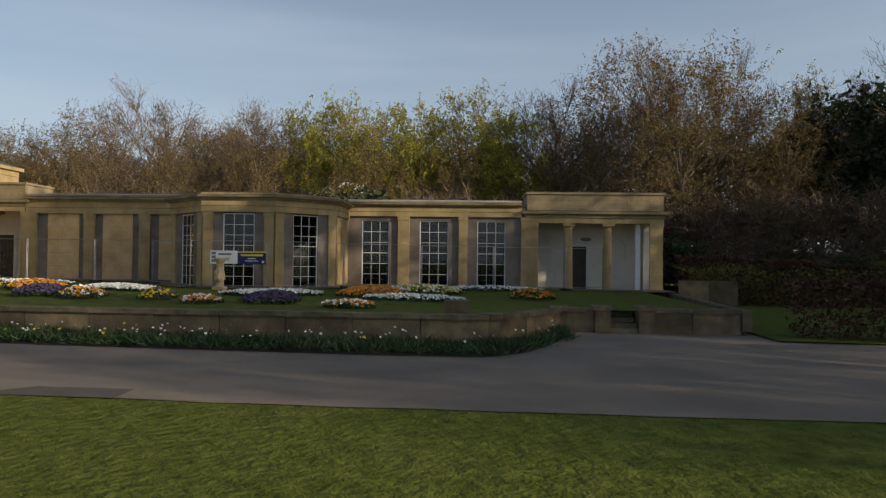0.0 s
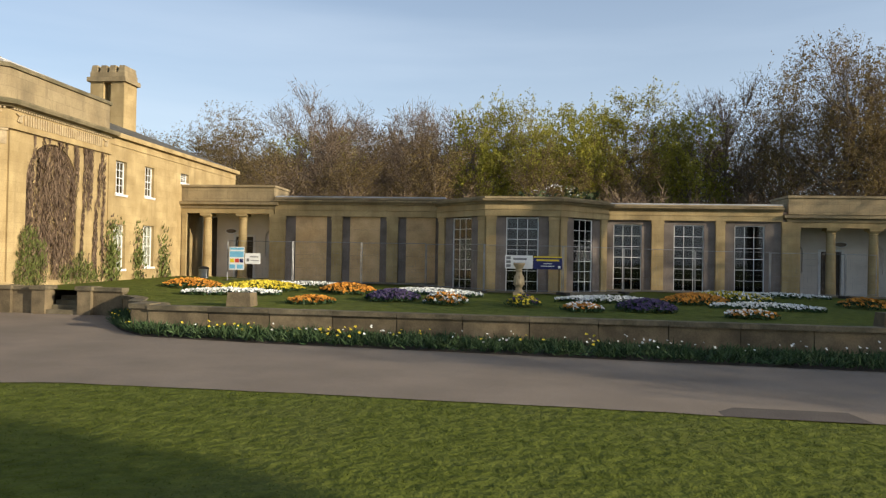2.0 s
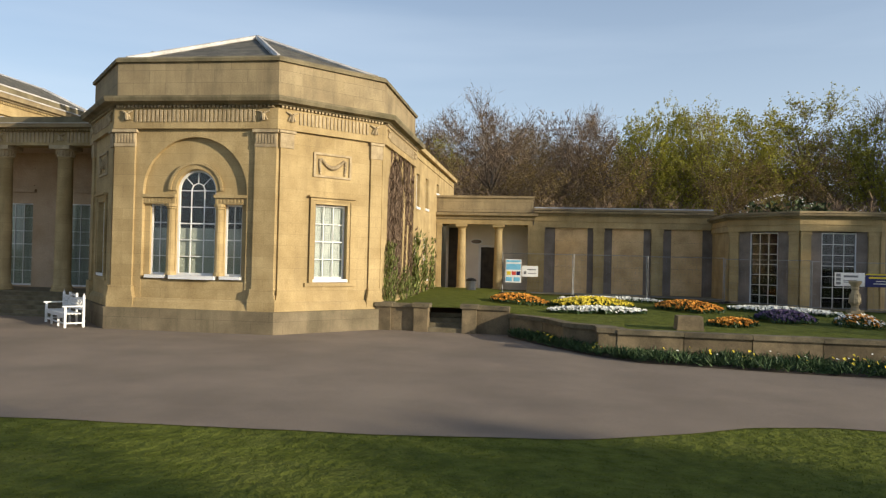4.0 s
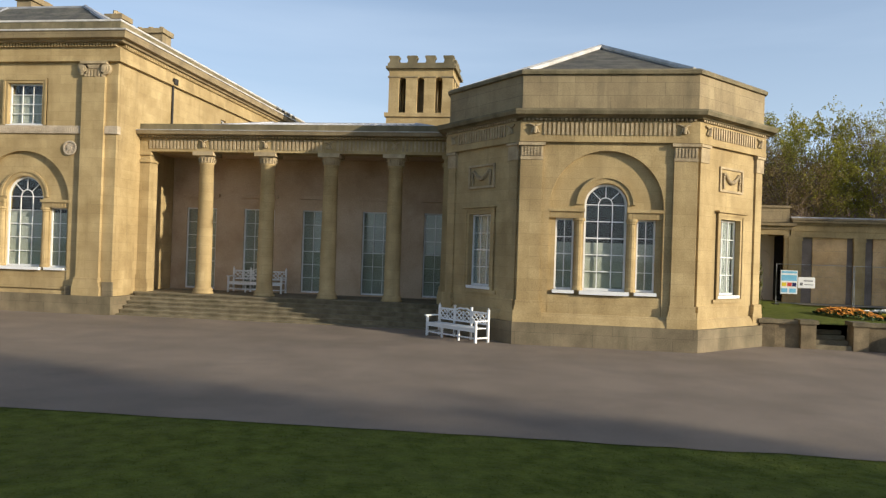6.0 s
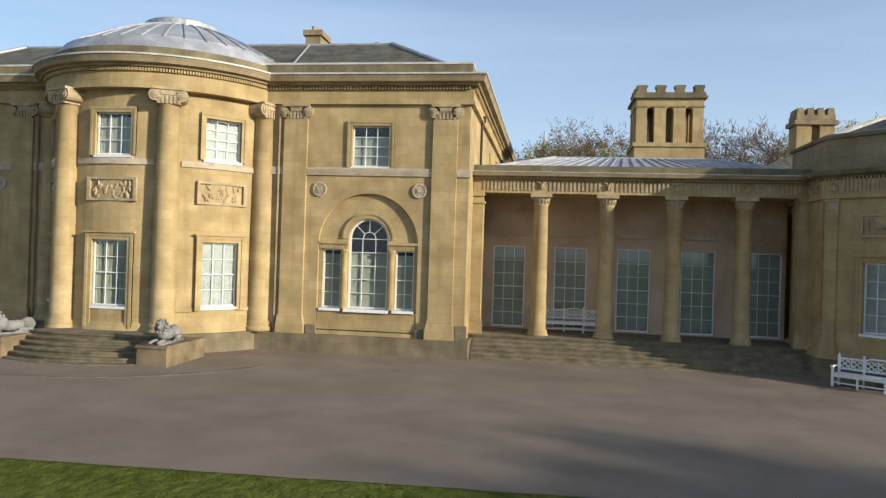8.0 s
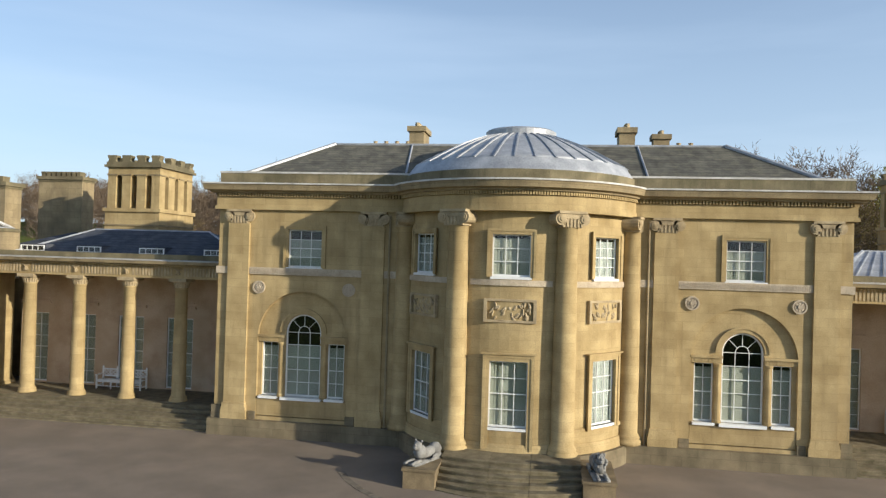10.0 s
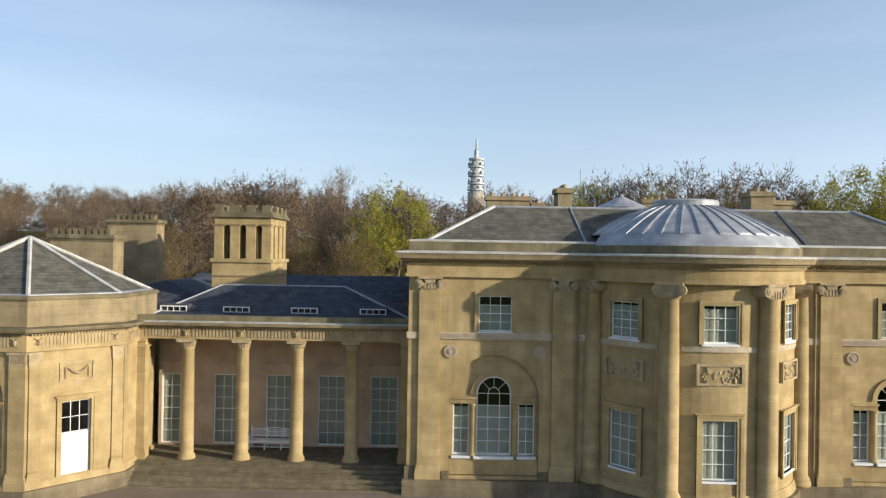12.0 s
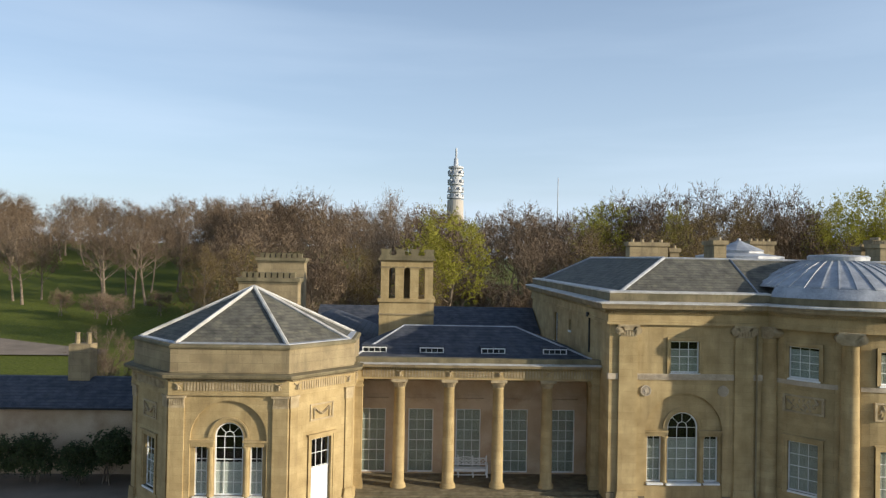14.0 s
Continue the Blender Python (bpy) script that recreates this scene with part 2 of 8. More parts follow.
# near-black colour stands in for the shade inside the rooms
ROOM = material("room_painted_dim", (0.035, 0.032, 0.03), (0.06, 0.055, 0.05), 1.0, 0.9, 0.05, 10.0)
GLASS = glass_mat("pane_glass")
GLASS_O = glass_mat("orangery_glass", (0.5, 0.55, 0.58))
SLATE = slate_mat("roof_slate", (0.090, 0.085, 0.070), (0.170, 0.158, 0.125), (0.25, 0.225, 0.15))
SLATE_B = slate_mat("blue_slate", (0.050, 0.056, 0.070), (0.095, 0.10, 0.118), (0.13, 0.13, 0.125))
LEAD = material("sheet_lead", (0.30, 0.31, 0.33), (0.44, 0.45, 0.47), 1.5, 0.5, 0.12, 15.0, metal=0.25, stain=(0.55, 0.55, 0.55), stain_scale=1.5, spec=0.5)
IRON = material("dark_iron", (0.03, 0.03, 0.03), (0.06, 0.055, 0.05), 4.0, 0.6, 0.1, 40.0, metal=0.3)
STEEL = material("galvanised_steel", (0.22, 0.225, 0.23), (0.33, 0.335, 0.34), 4.0, 0.45, 0.1, 40.0, metal=0.6)
DOOR = material("dark_door", (0.035, 0.028, 0.022), (0.07, 0.055, 0.04), 3.0, 0.6, 0.1, 30.0)
LION = material("lion_stone", (0.15, 0.145, 0.135), (0.29, 0.285, 0.27), 4.0, 0.9, 0.3, 30.0, stain=(0.16, 0.155, 0.14), stain_scale=4.0)
GRAVEL = material("gravel_asphalt", (0.190, 0.152, 0.115), (0.245, 0.197, 0.150), 0.5, 0.95, 0.5, 60.0, stain=(0.140, 0.114, 0.092), stain_scale=0.35)
KERB = material("kerb_stone", (0.13, 0.11, 0.085), (0.20, 0.17, 0.13), 2.5, 0.92, 0.3, 25.0, random=0.12, island=True)
TARMAC = material("dark_tarmac_patch", (0.085, 0.07, 0.058), (0.12, 0.10, 0.082), 1.0, 0.95, 0.5, 60.0)
GRASS = material("mown_grass", (0.072, 0.088, 0.012), (0.130, 0.148, 0.026), 3.2, 0.95, 0.6, 38.0, stain=(0.115, 0.120, 0.035), stain_scale=0.6, spec=0.1, relief=0.9)
BLADE = material("grass_blade", (0.070, 0.092, 0.012), (0.125, 0.150, 0.026), 3.2, 0.9, 0.0, 20.0, random=0.35, island=True, spec=0.1)
SOIL = material("border_soil", (0.03, 0.022, 0.014), (0.06, 0.045, 0.03), 3.0, 0.95, 0.5, 30.0)
LEAF_D = material("daffodil_leaf", (0.025, 0.055, 0.018), (0.06, 0.10, 0.035), 3.0, 0.7, 0.0, 20.0, random=0.4, island=True)
BARK = material("tree_bark", (0.13, 0.10, 0.072), (0.25, 0.195, 0.145), 3.0, 0.95, 0.4, 20.0)
TWIG = material("brown_twigs", (0.120, 0.084, 0.055), (0.205, 0.148, 0.098), 0.12, 0.95, 0.0, 10.0, random=0.28, island=True)
BUD_O = material("budding_leaves", (0.150, 0.108, 0.040), (0.240, 0.172, 0.064), 0.4, 0.9, 0.0, 10.0, random=0.3, island=True)
LEAF_Y = material("yellow_green_leaves", (0.255, 0.243, 0.030), (0.385, 0.358, 0.056), 0.4, 0.9, 0.0, 10.0, random=0.3, island=True)
LEAF_G = material("dark_green_leaves", (0.03, 0.045, 0.016), (0.065, 0.085, 0.03), 0.5, 0.8, 0.0, 10.0, random=0.5, island=True)
def thin_leaf(m, amount):
    """Lets some of the light through a leaf, in the leaf's own colour."""
    nt = m.node_tree
    bs = nt.nodes["Principled BSDF"]
    out = nt.nodes["Material Output"]
    tr = nt.nodes.new("ShaderNodeBsdfTranslucent")
    nt.links.new(bs.inputs["Base Color"].links[0].from_socket, tr.inputs["Color"])
    mx = nt.nodes.new("ShaderNodeMixShader")
    mx.inputs[0].default_value = amount
    nt.links.new(bs.outputs[0], mx.inputs[1])
    nt.links.new(tr.outputs[0], mx.inputs[2])
    nt.links.new(mx.outputs[0], out.inputs["Surface"])


for leaf_m in (BUD_O, LEAF_Y, BLADE):
    thin_leaf(leaf_m, 0.3)
IVY = material("ivy_stems", (0.11, 0.075, 0.05), (0.20, 0.14, 0.095), 3.0, 0.9, 0.0, 10.0, random=0.4, island=True)
IVY_G = material("young_ivy_leaves", (0.075, 0.095, 0.02), (0.15, 0.17, 0.045), 3.0, 0.8, 0.0, 10.0, random=0.4, island=True)
HEDGE = material("beech_hedge", (0.055, 0.028, 0.016), (0.12, 0.062, 0.034), 2.0, 0.9, 0.0, 10.0, random=0.5, island=True)
CONCRETE = material("mast_concrete", (0.36, 0.32, 0.28), (0.48, 0.44, 0.39), 0.05, 0.9, 0.1, 2.0)
MASTW = material("mast_white", (0.36, 0.37, 0.39), (0.56, 0.57, 0.59), 0.3, 0.6, 0.1, 4.0)


def flower_mat(name, a, b):
    return material(name, a, b, 6.0, 0.7, 0.0, 20.0, random=0.25, island=True)


F_WHITE = flower_mat("white_petals", (0.62, 0.62, 0.56), (0.78, 0.78, 0.72))
F_YELLOW = flower_mat("yellow_petals", (0.48, 0.37, 0.02), (0.66, 0.53, 0.05))
F_ORANGE = flower_mat("orange_petals", (0.45, 0.17, 0.015), (0.62, 0.28, 0.04))
F_PURPLE = flower_mat("purple_petals", (0.045, 0.032, 0.075), (0.085, 0.06, 0.13))
BLUE_S = material("blue_sign_face", (0.015, 0.018, 0.09), (0.02, 0.025, 0.12), 2.0, 0.4, 0.0, 30.0)
CYAN_S = material("cyan_sign_face", (0.15, 0.42, 0.62), (0.2, 0.5, 0.7), 2.0, 0.5, 0.0, 30.0)
YEL_S = material("yellow_sign_ink", (0.65, 0.50, 0.03), (0.75, 0.58, 0.04), 2.0, 0.5, 0.0, 30.0)
RED_S = material("red_sign_ink", (0.5, 0.05, 0.04), (0.6, 0.08, 0.05), 2.0, 0.5, 0.0, 30.0)
INK = material("grey_ink", (0.12, 0.12, 0.13), (0.2, 0.2, 0.2), 2.0, 0.6, 0.0, 30.0)

# ---- mesh tools ----
X0 = -65.81         # axis of the house
SIDE = [1]          # +1: east half as drawn, -1: mirrored west half
CACHE = {}


def bmn():
    return bmesh.new()


def box(bm, x0, y0, z0, x1, y1, z1):
    v = [bm.verts.new(p) for p in ((x0, y0, z0), (x1, y0, z0), (x1, y1, z0), (x0, y1, z0), (x0, y0, z1), (x1, y0, z1), (x1, y1, z1), (x0, y1, z1))]
    for f in ((0, 3, 2, 1), (4, 5, 6, 7), (0, 1, 5, 4), (1, 2, 6, 5), (2, 3, 7, 6), (3, 0, 4, 7)):
        bm.faces.new([v[i] for i in f])
    return v


def prism(bm, pts, z0, z1, top=None):
    """An upright prism on a counter-clockwise outline; top: another outline for the upper face."""
    a = [bm.verts.new((x, y, z0)) for x, y in pts]
    b = [bm.verts.new((x, y, z1)) for x, y in (top or pts)]
    n = len(a)
    bm.faces.new(a[::-1])
    bm.faces.new(b)
    for i in range(n):
        j = (i + 1) % n
        bm.faces.new((a[i], a[j], b[j], b[i]))


def plate(bm, pts, v0, v1):
    """A flat piece in the wall's plane: outline of (u, z), from depth v0 (front) to v1."""
    a = [bm.verts.new((u, v0, z)) for u, z in pts]
    b = [bm.verts.new((u, v1, z)) for u, z in pts]
    n = len(a)
    bm.faces.new(a)
    bm.faces.new(b[::-1])
    for i in range(n):
        j = (i + 1) % n
        bm.faces.new((a[j], a[i], b[i], b[j]))


def lathe(bm, cx, cy, prof, seg=20, a0=0.0, a1=360.0):
    full = abs(a1 - a0) > 359
    n = seg if full else seg + 1
    rings = []
    for r, z in prof:
        rings.append([bm.verts.new((cx + r * math.cos(radians(a0 + (a1 - a0) * i / seg)), cy + r * math.sin(radians(a0 + (a1 - a0) * i / seg)), z)) for i in range(n)])
    for p, q in zip(rings, rings[1:]):
        for i in range(n if full else n - 1):
            j = (i + 1) % n
            bm.faces.new((p[i], p[j], q[j], q[i]))
    if full:
        bm.faces.new(rings[0][::-1])
        bm.faces.new(rings[-1])
    return rings


def rod(bm, a, b, r, seg=6, r2=None):
    """A round bar from a to b."""
    a, b = Vector(a), Vector(b)
    d = (b - a).normalized()
    s = d.orthogonal().normalized()
    t = d.cross(s)
    ra = [bm.verts.new(a + (s * math.cos(k * math.tau / seg) + t * math.sin(k * math.tau / seg)) * r) for k in range(seg)]
    rb = [bm.verts.new(b + (s * math.cos(k * math.tau / seg) + t * math.sin(k * math.tau / seg)) * (r2 or r)) for k in range(seg)]
    for i in range(seg):
        j = (i + 1) % seg
        bm.faces.new((ra[i], ra[j], rb[j], rb[i]))
    bm.faces.new(ra[::-1])
    bm.faces.new(rb)


def sweep(bm, path, prof, closed=False):
    """Carry a moulding (outline of (out, z)) along a path of (x, y); out points to the right of the way."""
    n = len(path)
    rings = []
    for i in range(n):
        p = Vector(path[i])
        a = Vector(path[(i - 1) % n]) if (closed or i > 0) else None
        b = Vector(path[(i + 1) % n]) if (closed or i < n - 1) else None
        dirs = [d for d in ((p - a).normalized() if a is not None else None, (b - p).normalized() if b is not None else None) if d is not None]
        nor = [Vector((d.y, -d.x)) for d in dirs]
        m = sum(nor, Vector((0, 0))).normalized()
        k = 1.0 / max(0.35, m.dot(nor[0]))
        rings.append([bm.verts.new((p.x + m.x * k * o, p.y + m.y * k * o, z)) for o, z in prof])
    for i in range(n if closed else n - 1):
        p, q = rings[i], rings[(i + 1) % n]
        for k in range(len(prof)):
            l = (k + 1) % len(prof)
            bm.faces.new((p[k], q[k], q[l], p[l]))
    if not closed:
        bm.faces.new(rings[0])
        bm.faces.new(rings[-1][::-1])


def finish(name, bm, mat, smooth=False):
    bmesh.ops.recalc_face_normals(bm, faces=bm.faces)
    me = bpy.data.meshes.new(name)
    bm.to_mesh(me)
    bm.free()
    me.materials.append(mat)
    if smooth:
        for p in me.polygons:
            p.use_smooth = True
    return me


def thing(name, x, y, z, label, category, group="", kind=""):
    """An Empty at the base of a thing that holds its parts (x in metres east of the axis, mirrored on the west half)."""
    ob = new(name)
    ob.location = (X0 + SIDE[0] * x, y, z)
    ob.empty_display_size = 0.3
    return tagged(ob, label, category, group, kind)


def root(ob):
    while ob.parent:
        ob = ob.parent
    return ob


def part(name, bm, mat, parent, label="", F=None, smooth=False):
    """Links a bmesh as one mesh under a thing or a part; F sets it into a wall's own frame."""
    if F is not None:
        bmesh.ops.transform(bm, matrix=F, verts=bm.verts)
    o = root(parent).location
    s = SIDE[0]
    for v in bm.verts:
        v.co = Vector((X0 + s * v.co.x - o.x, v.co.y - o.y, v.co.z - o.z))
    ob = new(name, finish(name, bm, mat, smooth))
    ob.parent = parent
    if label:
        ob["label"] = label
    if name in ("fluted_frieze", "dentil_band", "frieze_carving", "step_vents"):
        ob["kind"] = "stuff"
    return ob


def single(name, bm, mat, label, category, group="", kind="", smooth=False):
    """A thing of one mesh, in world metres."""
    ob = new(name, finish(name, bm, mat, smooth))
    return tagged(ob, label, category, group, kind)


def wall_cells(bm, u0, u1, z0, z1, holes, v0, v1):
    """A wall u0..u1, z0..z1 with rectangular openings, as one closed shell from depth v0 to v1."""
    us = sorted({u0, u1, *[h[0] for h in holes], *[h[1] for h in holes]})
    zs = sorted({z0, z1, *[h[2] for h in holes], *[h[3] for h in holes]})
    us = [u for u in us if u0 <= u <= u1]
    zs = [z for z in zs if z0 <= z <= z1]
    nu, nz = len(us) - 1, len(zs) - 1

    def solid(i, j):
        if not (0 <= i < nu and 0 <= j < nz):
            return False
        mu, mz = (us[i] + us[i + 1]) / 2, (zs[j] + zs[j + 1]) / 2
        return not any(h[0] < mu < h[1] and h[2] < mz < h[3] for h in holes)
    seen = {}

    def V(i, j, k):
        if (i, j, k) not in seen:
            seen[i, j, k] = bm.verts.new((us[i], (v0, v1)[k], zs[j]))
        return seen[i, j, k]
    for i in range(nu):
        for j in range(nz):
            if not solid(i, j):
                continue
            bm.faces.new((V(i, j, 0), V(i + 1, j, 0), V(i + 1, j + 1, 0), V(i, j + 1, 0)))
            bm.faces.new((V(i, j, 1), V(i, j + 1, 1), V(i + 1, j + 1, 1), V(i + 1, j, 1)))
            for di, dj, a, b in ((-1, 0, (i, j), (i, j + 1)), (1, 0, (i + 1, j + 1), (i + 1, j)), (0, -1, (i + 1, j), (i, j)), (0, 1, (i, j + 1), (i + 1, j + 1))):
                if not solid(i + di, j + dj):
                    bm.faces.new((V(*a, 0), V(*b, 0), V(*b, 1), V(*a, 1)))


def spandrel(bm, cu, zc, r, ztop, v0, v1, seg=20):
    """The wall over a round arch, up to ztop."""
    arc = [(cu + r * math.cos(math.pi - math.pi * i / seg), zc + r * math.sin(math.pi - math.pi * i / seg)) for i in range(seg + 1)]
    half = seg // 2
    plate(bm, arc[:half + 1] + [(cu, ztop + 0.001), (cu - r, ztop + 0.001)], v0, v1)
    plate(bm, arc[half:] + [(cu + r, ztop + 0.001), (cu, ztop + 0.001)], v0, v1)


def arch_ring(bm, cu, zc, r0, r1, v0, v1, a0=0.0, a1=180.0, seg=20):
    for i in range(seg):
        a, b = radians(a1 + (a0 - a1) * i / seg), radians(a1 + (a0 - a1) * (i + 1) / seg)
        plate(bm, [(cu + r0 * math.cos(a), zc + r0 * math.sin(a)), (cu + r0 * math.cos(b), zc + r0 * math.sin(b)),
                   (cu + r1 * math.cos(b), zc + r1 * math.sin(b)), (cu + r1 * math.cos(a), zc + r1 * math.sin(a))], v0, v1)


def frame_of(x, y, deg=0.0):
    """A wall's own frame: u along the wall, v into it, z up; deg turns it about z."""
    return Matrix.Translation((x, y, 0)) @ Matrix.Rotation(radians(deg), 4, "Z")


def pane(parent, F, u, v, z, w, h, mat):
    """One sheet of glass, centred."""
    key = (round(w, 2), round(h, 2), mat.name)
    if key not in CACHE:
        bm = bmn()
        box(bm, -key[0] / 2, -0.003, -key[1] / 2, key[0] / 2, 0.003, key[1] / 2)
        CACHE[key] = finish("pane", bm, mat)
    p = F @ Vector((u, v, z))
    a = math.atan2(F[1][0], F[0][0])
    o = root(parent).location
    ob = new("pane", CACHE[key])
    ob.parent = parent
    ob.matrix_basis = Matrix.Translation((X0 + SIDE[0] * p.x - o.x, p.y - o.y, p.z - o.z)) @ Matrix.Rotation(a * SIDE[0], 4, "Z")
    ob.visible_shadow = False
    return ob


def sash(parent, F, u, z0, w, h, cols, rows, v=0.12, bar=0.026, rim=0.055, blind=None, sill=True, glass=GLASS, deep=0.07, blind_from=0.0, blind_to=1.0):
    """A glazed sash window set v into the wall: frame with glazing bars, single panes, sill and, behind it, a blind."""
    bm = bmn()
    wall_cells(bm, u - w / 2, u + w / 2, z0, z0 + h, [(u - w / 2 + rim, u + w / 2 - rim, z0 + rim * 1.3, z0 + h - rim)], v, v + deep)
    iw, ih = w - 2 * rim, h - 2.3 * rim
    for i in range(1, cols):
        x = u - iw / 2 + iw * i / cols
        box(bm, x - bar / 2, v + 0.012, z0 + rim, x + bar / 2, v + deep - 0.02, z0 + h - rim)
    for j in range(1, rows):
        z = z0 + rim * 1.3 + ih * j / rows
        k = bar * (1.5 if 2 * j == rows else 1.0)
        box(bm, u - iw / 2, v + 0.010, z - k / 2, u + iw / 2, v + deep - 0.018, z + k / 2)
    win = part("window", bm, WHITE, parent, "white-painted sash window with small panes", F)
    for i in range(cols):
        for j in range(rows):
            pane(win, F, u - iw / 2 + iw * (i + 0.5) / cols, v + deep * 0.5, z0 + rim * 1.3 + ih * (j + 0.5) / rows, iw / cols, ih / rows, glass)
    if sill:
        bm = bmn()
        box(bm, u - w / 2 - 0.05, -0.06, z0 - 0.10, u + w / 2 + 0.05, v + 0.05, z0 + 0.0)
        part("sill", bm, WHITE, win, "", F)
    if blind:
        bm = bmn()
        n = 14
        for i in range(n):
            a, b = u - w / 2 + w * i / n, u - w / 2 + w * (i + 1) / n
            k = 0.012 * (i % 2)
            box(bm, a, v + 0.10 + k, z0 + h * blind_from, b, v + 0.115 + k, z0 + h * blind_to)
        part("blind", bm, blind, win, "pale hanging blind behind the glass", F)
    return win


def surround(parent, F, u, z0, z1, w, band=0.19, proud=0.05, hood=0.0):
    """A moulded stone architrave round a window."""
    bm = bmn()
    for k, p in ((band, proud), (band * 0.45, proud + 0.03)):
        box(bm, u - w / 2 - band, -p, z0, u - w / 2 - band + k, 0.0, z1 + band)
        box(bm, u + w / 2 + band - k, -p, z0, u + w / 2 + band, 0.0, z1 + band)
        box(bm, u - w / 2 - band + k, -p, z1 + band - k, u + w / 2 + band - k, 0.0, z1 + band)
    if hood:
        box(bm, u - w / 2 - band - 0.08, -0.16, z1 + band + 0.004, u + w / 2 + band + 0.08, 0.0, z1 + band + hood)
    bmesh.ops.remove_doubles(bm, verts=bm.verts, dist=1e-4)
    return part("window_surround", bm, STONE, parent, "", F)


# ---- ground ----
def ground_z(x, y):
    """Level forecourt that falls gently eastwards; a grass hill rises behind on the west and north."""
    z = 0.10 - 0.006 * min(max(0.0, x + 30), 60)
    d = max(0.0, y - 50.0)
    west = 1.0 / (1.0 + math.exp((x + 85.0) / 18.0))
    z += d * (0.035 + 0.075 * west) * (1 - math.exp(-d / 60.0))
    z -= max(0.0, d - 150) * (0.03 + 0.070 * west)
    return z


bm = bmn()
gx = [-1500, -700, -400, -280] + [-220 + 10 * i for i in range(34)] + [150, 220, 350, 700, 1500]
gy = [-900, -300, -120, -60, -30, -15, -5, 5, 15, 25, 35] + [45 + 10 * i for i in range(26)] + [330, 420, 600, 1000, 2000]
vv = [[bm.verts.new((x, y, ground_z(x, y) - 0.010)) for x in gx] for y in gy]
for a, b in zip(vv, vv[1:]):
    for i in range(len(gx) - 1):
        bm.faces.new((a[i], a[i + 1], b[i + 1], b[i]))
ground = single("ground", bm, GRASS, "mown green park lawn reaching the horizon", "lawn", kind="structure", smooth=True)

EDGE = [(-150, 6.5), (-90, 7.6), (-60, 8.5), (-46, 9.0), (-36, 9.35), (-30, 9.5), (-25.5, 9.8), (-23, 10.2), (-21.3, 11.0), (-20.2, 11.7), (-19, 12.0), (-15, 11.95), (-9, 11.7), (-4, 11.3), (4, 11.05), (14, 10.9), (40, 10.6)]


def lerp_list(pts, x):
    for (a, p), (b, q) in zip(pts, pts[1:]):
        if x <= b:
            return p + (q - p) * (x - a) / (b - a)
    return pts[-1][1]


def lawn_edge(x):
    return lerp_list(EDGE, x) + 0.06 * noise.noise((x * 0.9, 3.1, 0.0)) + 0.03 * noise.noise((x * 4.0, 7.7, 0.0))


bm = bmn()
prev = None
for i in range(476):
    x = -150 + 0.4 * i
    y0 = lawn_edge(x)
    row = [bm.verts.new((x, y, ground_z(x, y) + 0.004)) for y in (y0, y0 + 0.5, 20, 30, 46)]
    if prev:
        for k in range(4):
            bm.faces.new((prev[k], row[k], row[k + 1], prev[k + 1]))
    prev = row
single("road", bm, GRAVEL, "wide buff gravelled tarmac drive before the house", "road", kind="structure")
bm = bmn()
for q in ([(-8.6, 11.62), (-6.3, 11.45), (-6.35, 12.2), (-8.0, 12.3)],):
    prism(bm, [(x, y) for x, y in q], ground_z(-7, 12) + 0.007, ground_z(-7, 12) + 0.012)
single("road_patch", bm, TARMAC, "darker tarmac repair at the drive's edge", "road patch", kind="structure")

bm = bmn()
prev = None
for i in range(15):
    k = i / 14
    x = -172 + 47 * k
    ya, yb = 71 + 2 * k, 92 - 14 * k + 1.5 * math.sin(k * 5)
    row = [bm.verts.new((x, ya + (yb - ya) * j / 4, ground_z(x, ya + (yb - ya) * j / 4) + 0.16)) for j in range(5)]
    if prev:
        for j in range(4):
            bm.faces.new((prev[j], row[j], row[j + 1], prev[j + 1]))
    prev = row
single("park_track", bm, GRAVEL, "buff gravel track across the park", "road", kind="structure")

# ---- central block ----
G = 0.1
BAY = 9.0


def ionic_cap(bm, u, v, z, w, deep):
    """Scrolled capital: abacus, cushion and two volutes, w across at the scrolls."""
    box(bm, u - w * 0.46, v - deep - 0.05, z + 0.50, u + w * 0.46, v, z + 0.60)
    box(bm, u - w * 0.36, v - deep, z + 0.32, u + w * 0.36, v, z + 0.50)
    box(bm, u - w * 0.34, v - deep + 0.04, z, u + w * 0.34, v, z + 0.32)
    for i in range(6):
        x = u - w * 0.29 + w * 0.58 * i / 5
        box(bm, x - 0.035, v - deep, z + 0.02, x + 0.035, v - deep + 0.04, z + 0.30)
    for s in (-1, 1):
        for r, d in ((0.235, 0.0), (0.15, 0.04), (0.07, 0.07)):
            c = Vector((u + s * w * 0.37, 0, z + 0.31))
            rod(bm, (c.x, v - 0.005, c.z), (c.x, v - deep - d, c.z), r, 14)


